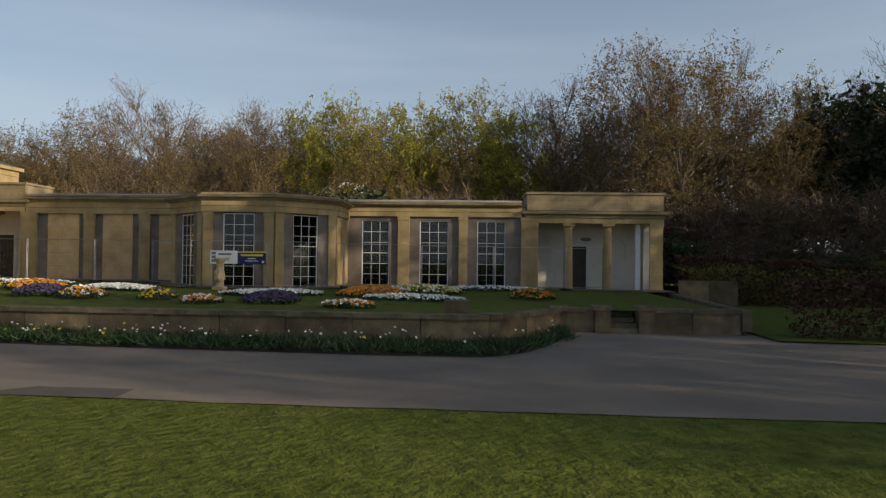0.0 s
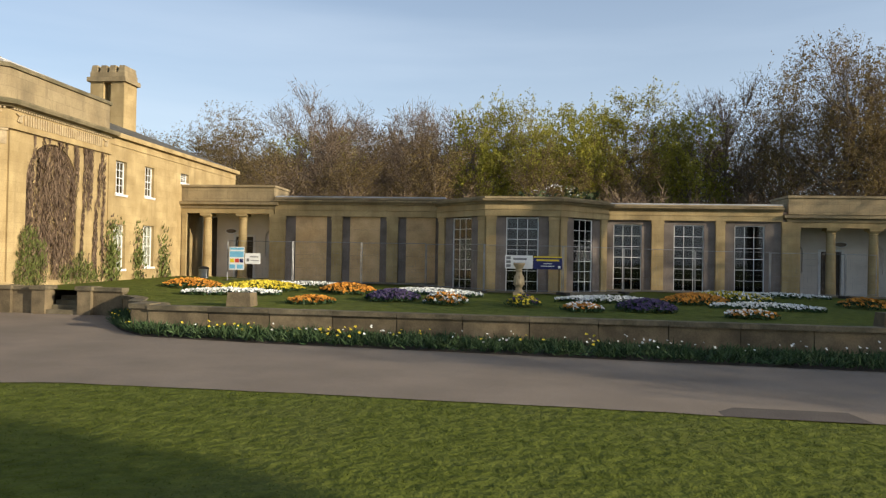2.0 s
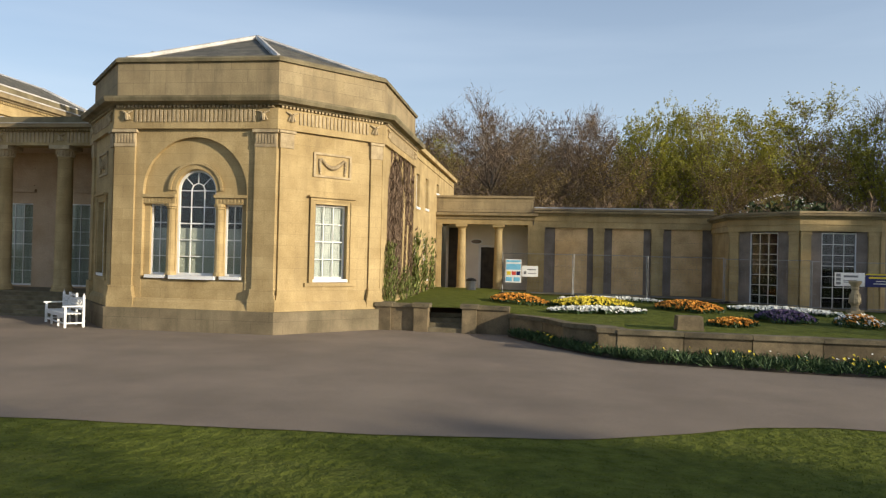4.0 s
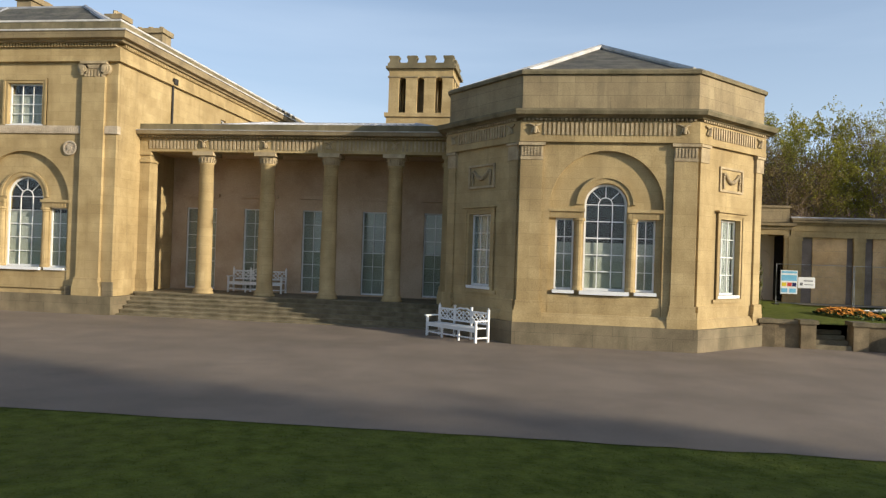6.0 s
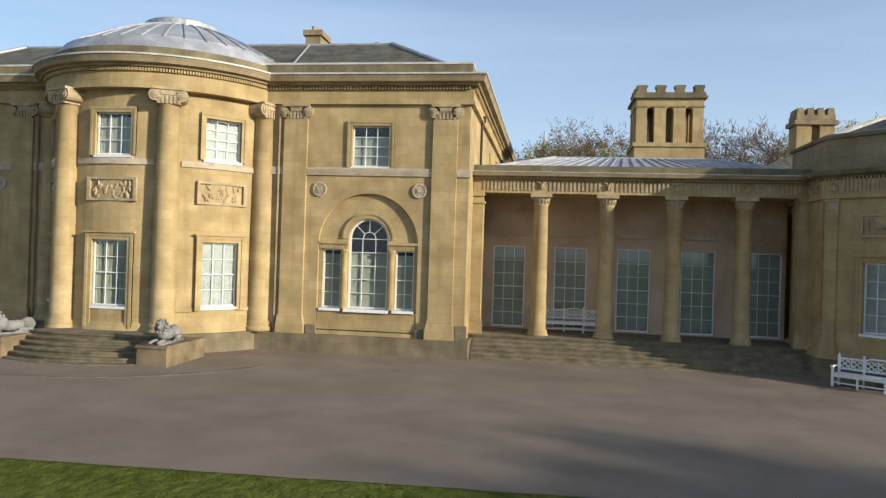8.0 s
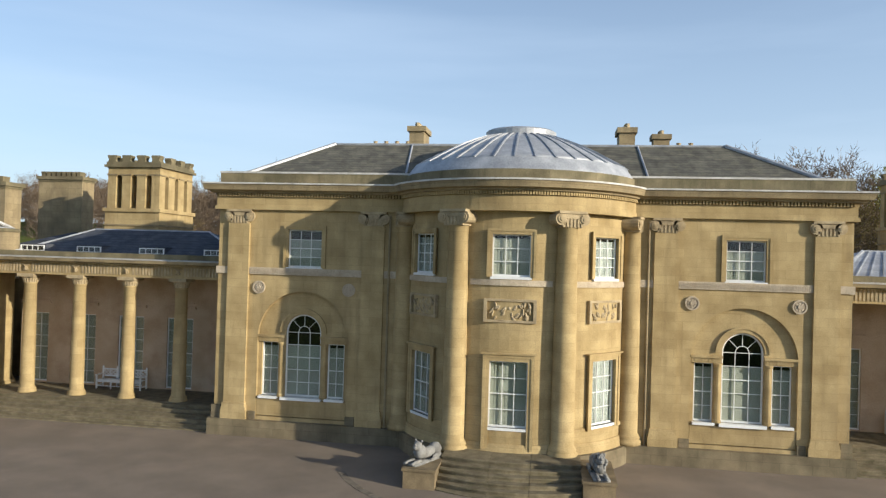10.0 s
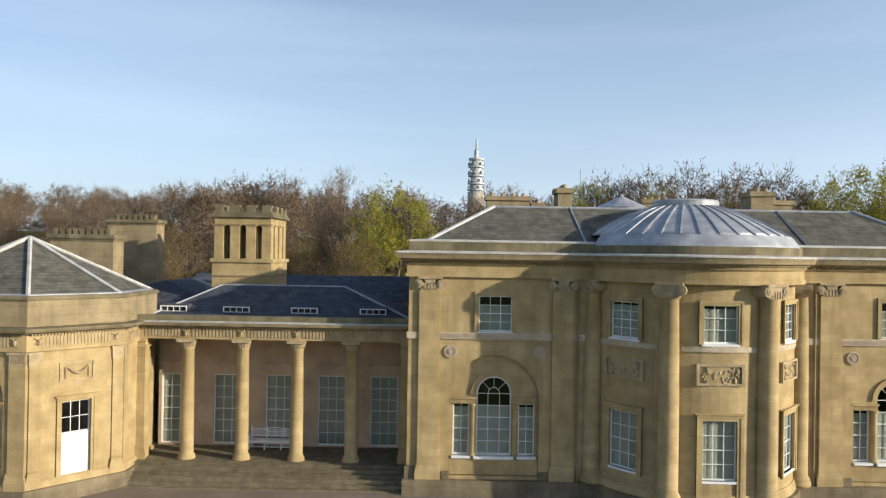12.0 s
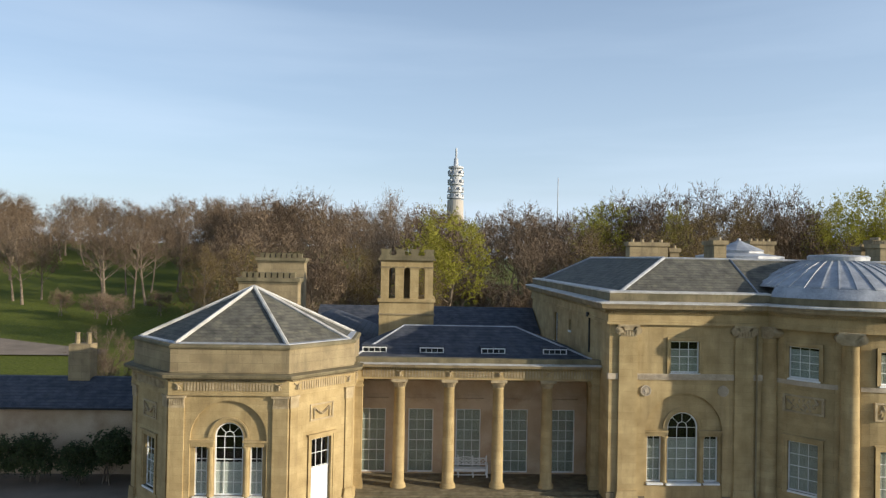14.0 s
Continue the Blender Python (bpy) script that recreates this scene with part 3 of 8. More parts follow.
def pilaster(parent, F, u, z0, z1, w, deep, cap=True, base=True):
    bm = bmn()
    box(bm, u - w / 2, -deep, z0 + (0.7 if base else 0), u + w / 2, 0.0, z1)
    p = part("pilaster", bm, STONE, parent, "", F)
    if base:
        bm = bmn()
        half = [(w / 2 + 0.10, z0), (w / 2 + 0.10, z0 + 0.36), (w / 2 + 0.07, z0 + 0.38), (w / 2 + 0.07, z0 + 0.50), (w / 2 + 0.04, z0 + 0.53), (w / 2 + 0.04, z0 + 0.68), (w / 2 + 0.01, z0 + 0.70)]
        plate(bm, [(u - q, z) for q, z in half[::-1]] + [(u + q, z) for q, z in half], -deep - 0.08, 0.0)
        part("pilaster_base", bm, STONE, p, "", F)
    if cap:
        bm = bmn()
        ionic_cap(bm, u, 0.0, z1, w * 1.28, deep + 0.02)
        part("capital", bm, CARVED, p, "carved scrolled capital", F)
    return p


def rosette(parent, F, u, z, r=0.28):
    bm = bmn()
    for a, b, d in ((0.0, r, 0.03), (r * 0.8, r, 0.07), (0.0, r * 0.3, 0.09)):
        if a == 0.0:
            rod(bm, (u, 0.0, z), (u, -d, z), b, 20)
        else:
            arch_ring(bm, u, z, a, b, -d, 0.0, 0, 360, 20)
    for i in range(8):
        a = i * math.tau / 8
        rod(bm, (u + math.cos(a) * r * 0.5, 0.0, z + math.sin(a) * r * 0.5), (u + math.cos(a) * r * 0.5, -0.06, z + math.sin(a) * r * 0.5), r * 0.17, 8)
    part("rosette", bm, BAND, parent, "round carved stone rosette", F)


def fan_light(parent, F, u, zs, r, w, z0, v, glass, blind, blind_to=0.62):
    """The round-headed middle light of the three-light window."""
    bm = bmn()
    rim, bar, deep = 0.065, 0.027, 0.07
    wall_cells(bm, u - r, u + r, z0, zs, [(u - r + rim, u + r - rim, z0 + 0.08, zs)], v, v + deep)
    arch_ring(bm, u, zs, r - rim, r, v, v + deep)
    arch_ring(bm, u, zs + 0.02, r * 0.30, r * 0.30 + bar, v + 0.012, v + deep - 0.02)
    for a in (45, 90, 135):
        c, s = math.cos(radians(a)), math.sin(radians(a))
        rod(bm, (u + c * r * 0.32, v + 0.03, zs + s * r * 0.32), (u + c * (r - 0.03), v + 0.03, zs + s * (r - 0.03)), 0.016, 4)
    for x in (-r / 3, r / 3):
        box(bm, u + x - bar / 2, v + 0.012, z0 + 0.05, u + x + bar / 2, v + deep - 0.02, zs + 0.05)
    n = 5
    for j in range(1, n + 1):
        z = z0 + 0.08 + (zs - z0 - 0.08) * j / n
        k = bar * (1.5 if j == 3 else 1)
        box(bm, u - r + rim, v + 0.010, z - k / 2, u + r - rim, v + deep - 0.018, z + k / 2)
    win = part("window", bm, WHITE, parent, "white round-headed window with fan glazing bars", F)
    for i in range(3):
        for j in range(n):
            pane(win, F, u - r + (i + 0.5) * 2 * r / 3, v + 0.035, z0 + 0.08 + (zs - z0 - 0.08) * (j + 0.5) / n, 2 * r / 3, (zs - z0 - 0.08) / n, glass)
    bm = bmn()
    pts = [(u + (r - 0.03) * math.cos(radians(a)), zs + (r - 0.03) * math.sin(radians(a))) for a in range(0, 181, 12)]
    plate(bm, pts[::-1], v + 0.032, v + 0.038)
    g = part("pane", bm, glass, win, "", F)
    g.visible_shadow = False
    bm = bmn()
    box(bm, u - r - 0.1, -0.10, z0 - 0.12, u + r + 0.1, v + 0.05, z0)
    part("sill", bm, WHITE, win, "", F)
    if blind:
        bm = bmn()
        box(bm, u - r, v + 0.09, z0, u + r, v + 0.105, z0 + (zs - z0 + r) * blind_to)
        part("blind", bm, blind, win, "pale half blind behind the glass", F)


def venetian(parent, F, u, big_r, zc, zs, r, side_in, side_out, z0, ztop_side, vr, blind=BLIND, blind_to=0.62, frieze=True):
    """Three-light window inside a round-headed recess vr deep. The wall's face is left open by the caller."""
    bm = bmn()                                          # back wall of the recess
    holes = [(u - r, u + r, z0, zs + r), (u - side_out, u - side_in, z0, ztop_side), (u + side_in, u + side_out, z0, ztop_side)]
    wall_cells(bm, u - big_r - 0.2, u + big_r + 0.2, G + 0.8, zc + big_r + 0.1, holes, vr, vr + 0.3)
    spandrel(bm, u, zs, r, zs + r, vr, vr + 0.3)
    part("recessed_wall", bm, STONE, parent, "", F)
    bm = bmn()                                          # moulded arch over the middle light
    for k, (a, b, d) in enumerate(((r + 0.02, r + 0.26, 0.05), (r + 0.17, r + 0.26, 0.09))):
        arch_ring(bm, u, zs, a, b, vr - d, vr + 0.002 + k * 0.001)
    part("arch_moulding", bm, STONE, parent, "", F)
    for s in (-1, 1):                                   # little entablatures on the colonnettes
        bm = bmn()
        a, b = sorted((u + s * (r + 0.02), u + s * big_r))
        box(bm, a, vr - 0.10, ztop_side + 0.0, b, vr, ztop_side + 0.20)
        box(bm, a - 0.03, vr - 0.16, ztop_side + 0.20, b + (0 if s > 0 else 0.03), vr, ztop_side + 0.30)
        if frieze:
            for i in range(9):
                x = a + (b - a) * (i + 0.5) / 9
                box(bm, x - 0.025, vr - 0.112, ztop_side + 0.03, x + 0.025, vr - 0.10, ztop_side + 0.17)
        part("entablature", bm, STONE, parent, "", F)
        cu = u + s * (r + side_in) / 2
        bm = bmn()
        lathe(bm, cu, vr - 0.02, [(0.17, z0 - 0.0), (0.17, z0 + 0.08), (0.14, z0 + 0.14), (0.135, z0 + 1.2), (0.12, ztop_side - 0.17), (0.15, ztop_side - 0.15), (0.15, ztop_side - 0.1), (0.19, ztop_side - 0.08), (0.19, ztop_side)], 12)
        part("colonnette", bm, STONE, parent, "", F, smooth=False)
    for s in (-1, 1):
        sash(parent, F, u + s * (side_in + side_out) / 2, z0, side_out - side_in, ztop_side - z0, 2, 4, vr + 0.10, blind=blind, blind_to=min(1.0, blind_to * 1.48))
    fan_light(parent, F, u, zs, r, 2 * r, z0, vr + 0.10, GLASS, blind, blind_to)


def main_block():
    SIDE[0] = 1
    h = thing("main_block", 0, 32, G, "two-storey golden sandstone country house with a domed bow front", "house")
    Y = 24.0
    HW, ZT = 12.9, 10.56
    for s in (1, -1):
        SIDE[0] = s
        F = frame_of(0, Y)
        bm = bmn()
        wall_cells(bm, 4.25, HW, G, ZT, [(BAY - 2.0, BAY + 2.0, 0.95, 4.37 + 2.0), (BAY - 0.76, BAY + 0.76, 7.4, 9.02)], 0.0, 0.16)
        spandrel(bm, BAY, 4.37, 2.0, 6.37, 0.0, 0.16)
        part("wall", bm, STONE, h, "", F)
        bm = bmn()
        wall_cells(bm, 4.25, HW - 0.17, 6.0, ZT, [(BAY - 0.76, BAY + 0.76, 7.4, 9.02)], 0.163, 0.45)
        part("inner_wall", bm, STONE, h, "", F)
        bm = bmn()                                      # side wall of the block
        FS = frame_of(HW, Y, 90.0)
        wall_cells(bm, 0.165, 23.6, G, ZT, [(13.1, 14.2, 7.4, 9.4), (8.9, 9.5, 8.6, 9.3)], 0.0, 0.45)
        part("side_wall", bm, STONE, h, "", FS)
        sash(h, FS, 13.65, 7.4, 1.1, 2.0, 2, 4, 0.14)
        sash(h, FS, 9.2, 8.6, 0.6, 0.7, 2, 2, 0.14)
        venetian(h, F, BAY, 2.0, 4.37, 4.59, 0.79, 1.10, 1.84, 1.83, 4.17, 0.16)
        sash(h, F, BAY, 7.4, 1.5, 1.62, 3, 4, 0.12, blind=BLIND, blind_to=0.75)
        surround(h, F, BAY, 7.38, 9.02, 1.5)
        rosette(h, F, BAY - 2.0, 6.5)
        rosette(h, F, BAY + 2.0, 6.5)
        pilaster(h, F, 5.97, 0.80, 9.24, 0.95, 0.13)
        pilaster(h, F, 11.95, 0.80, 9.24, 0.95, 0.13)
        bm = bmn()                                      # string course with a wave band
        box(bm, 6.46, -0.07, 7.06, 11.46, 0.0, 7.36)
        box(bm, 12.44, -0.07, 7.06, HW + 0.07, 0.16, 7.36)
        box(bm, 4.6, -0.07, 7.06, 5.48, 0.0, 7.36)
        for i in range(60):
            x = 6.5 + i * 0.082
            box(bm, x, -0.085, 7.12, x + 0.05, -0.07, 7.30)
        part("string_course", bm, BAND, h, "pale carved string course", F)
        bm = bmn()                                      # plinth, lower moulding and sill band
        box(bm, 4.55, -0.30, 0.0, HW + 0.18, 0.2, 0.80)
        box(bm, HW - 0.05, 0.2, 0.0, HW + 0.18, 2.2, 0.80)
        box(bm, 6.6, -0.08, 0.804, BAY - 2.0, 0.0, 1.15)
        box(bm, BAY + 2.0, -0.08, 0.804, 11.32, 0.0, 1.15)
        box(bm, 12.56, -0.09, 0.804, HW + 0.09, 0.0, 1.35)
        part("plinth", bm, PLINTH, h, "weathered projecting plinth", F)
        bm = bmn()                                      # block under the three-light window
        box(bm, BAY - 1.98, 0.03, 1.0, BAY + 1.98, 0.16, 1.68)
        box(bm, BAY - 2.0, 0.0, 1.68, BAY + 2.0, 0.16, 1.72)
        part("apron", bm, STONE, h, "", F)
        # entablature, from the bow round the corner and back along the side
        way = [(4.55, Y), (HW, Y), (HW, Y + 23.6)]
        for name, prof, mat in (
            ("architrave", [(0.0, 9.84), (0.16, 9.84), (0.16, 9.98), (0.0, 9.98)], STONE),
            ("frieze", [(0.0, 9.985), (0.10, 9.985), (0.10, 10.40), (0.0, 10.40)], STONE),
            ("cornice", [(0.0, 10.55), (0.30, 10.55), (0.34, 10.62), (0.52, 10.66), (0.56, 10.80), (0.60, 10.92), (0.0, 10.98)], STONE_SOOT),
            ("cornice_flashing", [(0.04, 10.984), (0.605, 10.90), (0.63, 10.90), (0.63, 10.965), (0.04, 11.02)], FLASH),
            ("blocking_course", [(-0.5, 10.985), (0.02, 10.985), (0.02, 11.42), (-0.5, 11.42)], MOSSY),
            ("gutter", [(-0.55, 11.424), (0.04, 11.424), (0.04, 11.50), (-0.55, 11.54)], FLASH)):
            bm = bmn()
            sweep(bm, way, prof)
            part(name, bm, mat, h)
        bm = bmn()
        for i in range(65):
            x = 4.75 + i * 0.126
            box(bm, x, -0.21, 10.405, x + 0.07, -0.0, 10.545)
        for i in range(186):
            y = 0.1 + i * 0.126
            box(bm, HW, y, 10.405, HW + 0.21, y + 0.07, 10.545)
        part("dentil_band", bm, STONE, h, "", F)
    SIDE[0] = 1
    bm = bmn()                                          # hipped slate roof with a flat top
    e, t = [(-12.4, 24.5), (12.4, 24.5), (12.4, 47.2), (-12.4, 47.2)], [(-8.9, 27.6), (8.9, 27.6), (8.9, 44.0), (-8.9, 44.0)]
    prism(bm, e, 11.30, 13.25, t)
    part("roof", bm, SLATE, h, "hipped grey slate roof")
    for s in (1, -1):
        SIDE[0] = s
        bm = bmn()
        rod(bm, (12.4, 24.5, 11.33), (8.9, 27.6, 13.28), 0.09, 6)
        rod(bm, (8.9, 27.6, 13.27), (8.9, 44.0, 13.27), 0.08, 6)
        rod(bm, (12.4, 47.2, 11.33), (8.9, 44.0, 13.28), 0.09, 6)
        part("hip_flashing", bm, LEAD, h, "white lead hip roll")
    SIDE[0] = 1
    bm = bmn()
    rod(bm, (-8.9, 27.6, 13.26), (8.9, 27.6, 13.26), 0.06, 6)
    part("ridge_flashing", bm, LEAD, h)
    bm = bmn()                                          # rear wall and inner floor that close the block
    box(bm, -12.88, 47.2, G, 12.88, 47.6, 10.55)
    part("rear_wall", bm, STONE, h)
    # floors and partition coloured near-black, so the rooms read as unlit
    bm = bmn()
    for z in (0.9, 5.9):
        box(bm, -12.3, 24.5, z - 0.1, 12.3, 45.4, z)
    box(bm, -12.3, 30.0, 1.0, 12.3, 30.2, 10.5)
    part("inner_floor", bm, ROOM, h, "room surfaces behind the windows, coloured near-black for dimness")
    # bow front
    R, YC = 4.75, 25.80
    ang = 67.0
    openings = [(0, 0.72), (48.5, 0.72), (-48.5, 0.72)]
    bm = bmn()
    segs = []
    da = math.degrees(0.76 / R)
    cuts = sorted({-ang, ang, *[a + s * da for a, _ in openings for s in (-1, 1)]})
    for a, b in zip(cuts, cuts[1:]):
        n = max(1, round((b - a) / 4.5))
        hole = any(abs((a + b) / 2 - o) < 1 for o, _ in openings)
        for i in range(n):
            p, q = a + (b - a) * i / n, a + (b - a) * (i + 1) / n
            P = lambda d, r: (r * math.sin(radians(d)), YC - r * math.cos(radians(d)))
            quad = [P(p, R), P(q, R), P(q, R - 0.45), P(p, R - 0.45)]
            for z0, z1 in (((G, 1.79), (4.26, 7.36), (8.96, 10.5)) if hole else ((G, 10.5),)):
                prism(bm, quad, z0, z1)
    part("bow_wall", bm, STONE, h, "curved bow wall of golden ashlar")
    arc = lambda r, a0, a1, n: [(r * math.sin(radians(a0 + (a1 - a0) * i / n)), YC - r * math.cos(radians(a0 + (a1 - a0) * i / n))) for i in range(n + 1)]
    way = arc(R, -69, 69, 40)
    for name, prof, mat in (
        ("plinth", [(-0.1, 0.0), (0.30, 0.0), (0.30, 0.82), (-0.1, 0.82)], PLINTH),
        ("base_moulding", [(-0.1, 0.824), (0.14, 0.824), (0.10, 1.02), (0.05, 1.2), (-0.1, 1.2)], STONE),
        ("sill_band", [(-0.1, 1.62), (0.07, 1.62), (0.07, 1.76), (-0.1, 1.76)], STONE),
        ("architrave", [(-0.1, 9.80), (0.40, 9.80), (0.40, 10.0), (-0.1, 10.0)], STONE),
        ("frieze", [(-0.1, 10.004), (0.36, 10.004), (0.36, 10.40), (-0.1, 10.40)], STONE),
        ("cornice", [(-0.1, 10.55), (0.55, 10.55), (0.58, 10.62), (0.76, 10.66), (0.80, 10.80), (0.84, 10.92), (-0.1, 10.98)], STONE_SOOT),
        ("cornice_flashing", [(0.28, 10.984), (0.845, 10.90), (0.87, 10.90), (0.87, 10.965), (0.28, 11.02)], FLASH),
        ("blocking_course", [(-0.4, 10.984), (0.26, 10.984), (0.26, 11.36), (-0.4, 11.36)], MOSSY),
        ("dome_apron", [(-0.9, 11.364), (0.20, 11.364), (0.16, 11.44), (-0.16, 11.86), (-0.9, 11.90)], LEAD)):
        bm = bmn()
        w = way if name not in ("plinth",) else arc(R, -67, 67, 40)
        if name in ("sill_band",):
            for a0, a1 in ((-64, -60.5), (-36.5, -29.5), (29.5, 36.5), (60.5, 64)):
                bm = bmn()
                sweep(bm, arc(R, a0, a1, 4), prof)
                part(name, bm, mat, h)
        else:
            sweep(bm, w, prof)
            part(name, bm, mat, h)
    bm = bmn()
    for i in range(118):
        a = -66 + 132 * i / 117
        F = frame_of(R * math.sin(radians(a)), YC - R * math.cos(radians(a)), a)
        bmt = box(bm, -0.035, -0.46, 10.405, 0.035, 0.1, 10.545)
        bmesh.ops.transform(bm, matrix=F, verts=bmt)
    part("dentil_band", bm, STONE, h)
    for a, w in openings:
        F = frame_of((R - 0.03) * math.sin(radians(a)), YC - (R - 0.03) * math.cos(radians(a)), a)
        sash(h, F, 0, 7.38, 1.44, 1.58, 3, 3 if a == 0 else 4, 0.1, blind=CURTAIN if a else BLIND, blind_to=0.9)
        surround(h, F, 0, 7.36, 8.95, 1.42, 0.2, 0.06)
        sash(h, F, 0, 1.79, 1.44, 2.46, 3, 4, 0.1, blind=CURTAIN if a > 0 else BLIND)
        surround(h, F, 0, 1.0 if a == 0 else 1.66, 4.25, 1.42, 0.24, 0.07, 0.06)
        bm = bmn()                                      # carved relief panel with plain figures
        for fr in ((-0.98, -0.86, 5.68, 6.55), (0.86, 0.98, 5.68, 6.55), (-0.86, 0.86, 5.68, 5.77), (-0.86, 0.86, 6.46, 6.55)):
            box(bm, fr[0], -0.07, fr[2], fr[1], 0.05, fr[3])
        rnd = random.Random(int(a) + 5)
        for i in range(26):                             # draped forms and foliage, as soft lumps
            x, z = rnd.uniform(-0.74, 0.74), rnd.uniform(5.84, 6.36)
            g = bmesh.ops.create_icosphere(bm, subdivisions=1, radius=1.0)["verts"]
            bmesh.ops.transform(bm, matrix=Matrix.Translation((x, 0.0, z)) @ Matrix.Rotation(rnd.uniform(-0.9, 0.9), 4, "Y") @ Matrix.Diagonal((rnd.uniform(0.04, 0.08), 0.07, rnd.uniform(0.08, 0.2), 1)), verts=g)
        part("relief_panel", bm, CARVED, h, "carved stone relief panel", F)
        bm = bmn()
        sweep(bm, arc(R, a - (18.6 if a == 0 else 18.4), a + (18.6 if a == 0 else 18.4), 8), [(-0.1, 7.04), (0.06, 7.04), (0.06, 7.26), (-0.1, 7.26)])
        part("string_course", bm, BAND, h, "pale carved string course")
    for a in (24.25, -24.25, 69.0, -69.0):
        F = frame_of((R + 0.18) * math.sin(radians(a)), YC - (R + 0.18) * math.cos(radians(a)), a)
        bm = bmn()
        lathe(bm, 0, 0.0, [(0.58, 0.82), (0.58, 0.98), (0.50, 1.02), (0.54, 1.10), (0.48, 1.2), (0.43, 1.28), (0.43, 4.0), (0.40, 7.0), (0.365, 9.22), (0.40, 9.25), (0.37, 9.28)], 24)
        c = part("column", bm, STONE, h, "tall engaged stone column", F, smooth=True)
        bm = bmn()
        ionic_cap(bm, 0, 0.36, 9.24, 1.22, 0.80)
        part("capital", bm, CARVED, c, "carved scrolled capital", F)
    # dome
    bm = bmn()
    prof = []
    for i in range(11):
        k = i / 10
        prof.append((4.56 + (1.4 - 4.56) * k, 11.84 + 1.44 * (0.55 * k + 0.45 * math.sin(k * math.pi / 2))))
    lathe(bm, 0, YC, prof + [(1.4, 13.3)], 48)
    d = part("dome", bm, LEAD, h, "low lead dome with raised seams", smooth=True)
    for i in range(36):
        bm = bmn()
        a = i * math.tau / 36
        for (r0, z0), (r1, z1) in zip(prof[:-1], prof[1:]):
            rod(bm, (r0 * math.cos(a), YC + r0 * math.sin(a), z0 + 0.02), (r1 * math.cos(a), YC + r1 * math.sin(a), z1 + 0.02), 0.045, 4)
        bmesh.ops.remove_doubles(bm, verts=bm.verts, dist=0.02)
        part("seam_roll", bm, LEAD, d)
    bm = bmn()
    lathe(bm, 0, YC, [(1.50, 13.20), (1.52, 13.50), (1.4, 13.57), (0.0, 13.64)], 32)
    part("lantern_ring", bm, LEAD, d)
    # chimneys and roof lantern
    for x, y, w, l, zt in ((4.8, 29.6, 0.72, 1.3, 14.35), (-5.2, 29.5, 0.72, 1.5, 14.35), (7.7, 34.4, 2.5, 0.9, 14.3), (-7.7, 34.3, 2.5, 0.9, 14.3), (6.9, 33.2, 0.8, 0.8, 14.7), (-5.95, 34.3, 0.6, 0.6, 13.95), (2.6, 40.0, 1.8, 0.9, 14.7)):
        bm = bmn()
        box(bm, x - w / 2, y - l / 2, 12.6, x + w / 2, y + l / 2, zt - 0.25)
        box(bm, x - w / 2 - 0.1, y - l / 2 - 0.1, zt - 0.25, x + w / 2 + 0.1, y + l / 2 + 0.1, zt)
        ch = part("chimney", bm, STONE_SOOT, h, "square stone chimney stack")
        bm = bmn()
        n = 4
        for i in range(n):
            k = (i + 0.5) / n - 0.5
            lathe(bm, x + (k * w if w > l else 0), y + (k * l if l >= w else 0), [(0.13, zt + 0.0), (0.11, zt + 0.16), (0.13, zt + 0.2)], 8)
        part("chimney_pots", bm, CARVED, ch)
    bm = bmn()
    lathe(bm, -0.3, 37.1, [(2.9, 13.2), (2.9, 13.55), (1.6, 13.75), (1.6, 13.9), (1.7, 13.92), (0.14, 14.62), (0.1, 14.78)], 12)
    part("roof_lantern", bm, LEAD, h, "glazed octagonal roof lantern")
    for xa, xb in ((-5.16, -4.85), (5.12, 5.3)):
        bm = bmn()
        rod(bm, (xa, 27.62, 13.28), (xb, 24.7, 11.46), 0.05, 5)
        part("lead_strip", bm, LEAD, h, "pale lead strip down the slates")
    for s in (1, -1):                                   # rainwater pipes in the corners of the bow
        SIDE[0] = s
        bm = bmn()
        rod(bm, (5.28, 23.93, 0.8), (5.28, 23.93, 9.7), 0.05, 8)
        part("drainpipe", bm, STONE_SOOT, h)
        bm = bmn()
        rod(bm, (12.96, 28.0, 7.9), (12.96, 28.0, 10.0), 0.05, 8)
        box(bm, 12.91, 27.85, 9.9, 13.12, 28.15, 10.15)
        part("drainpipe", bm, IRON, h)
    SIDE[0] = 1
    return h


main_block()


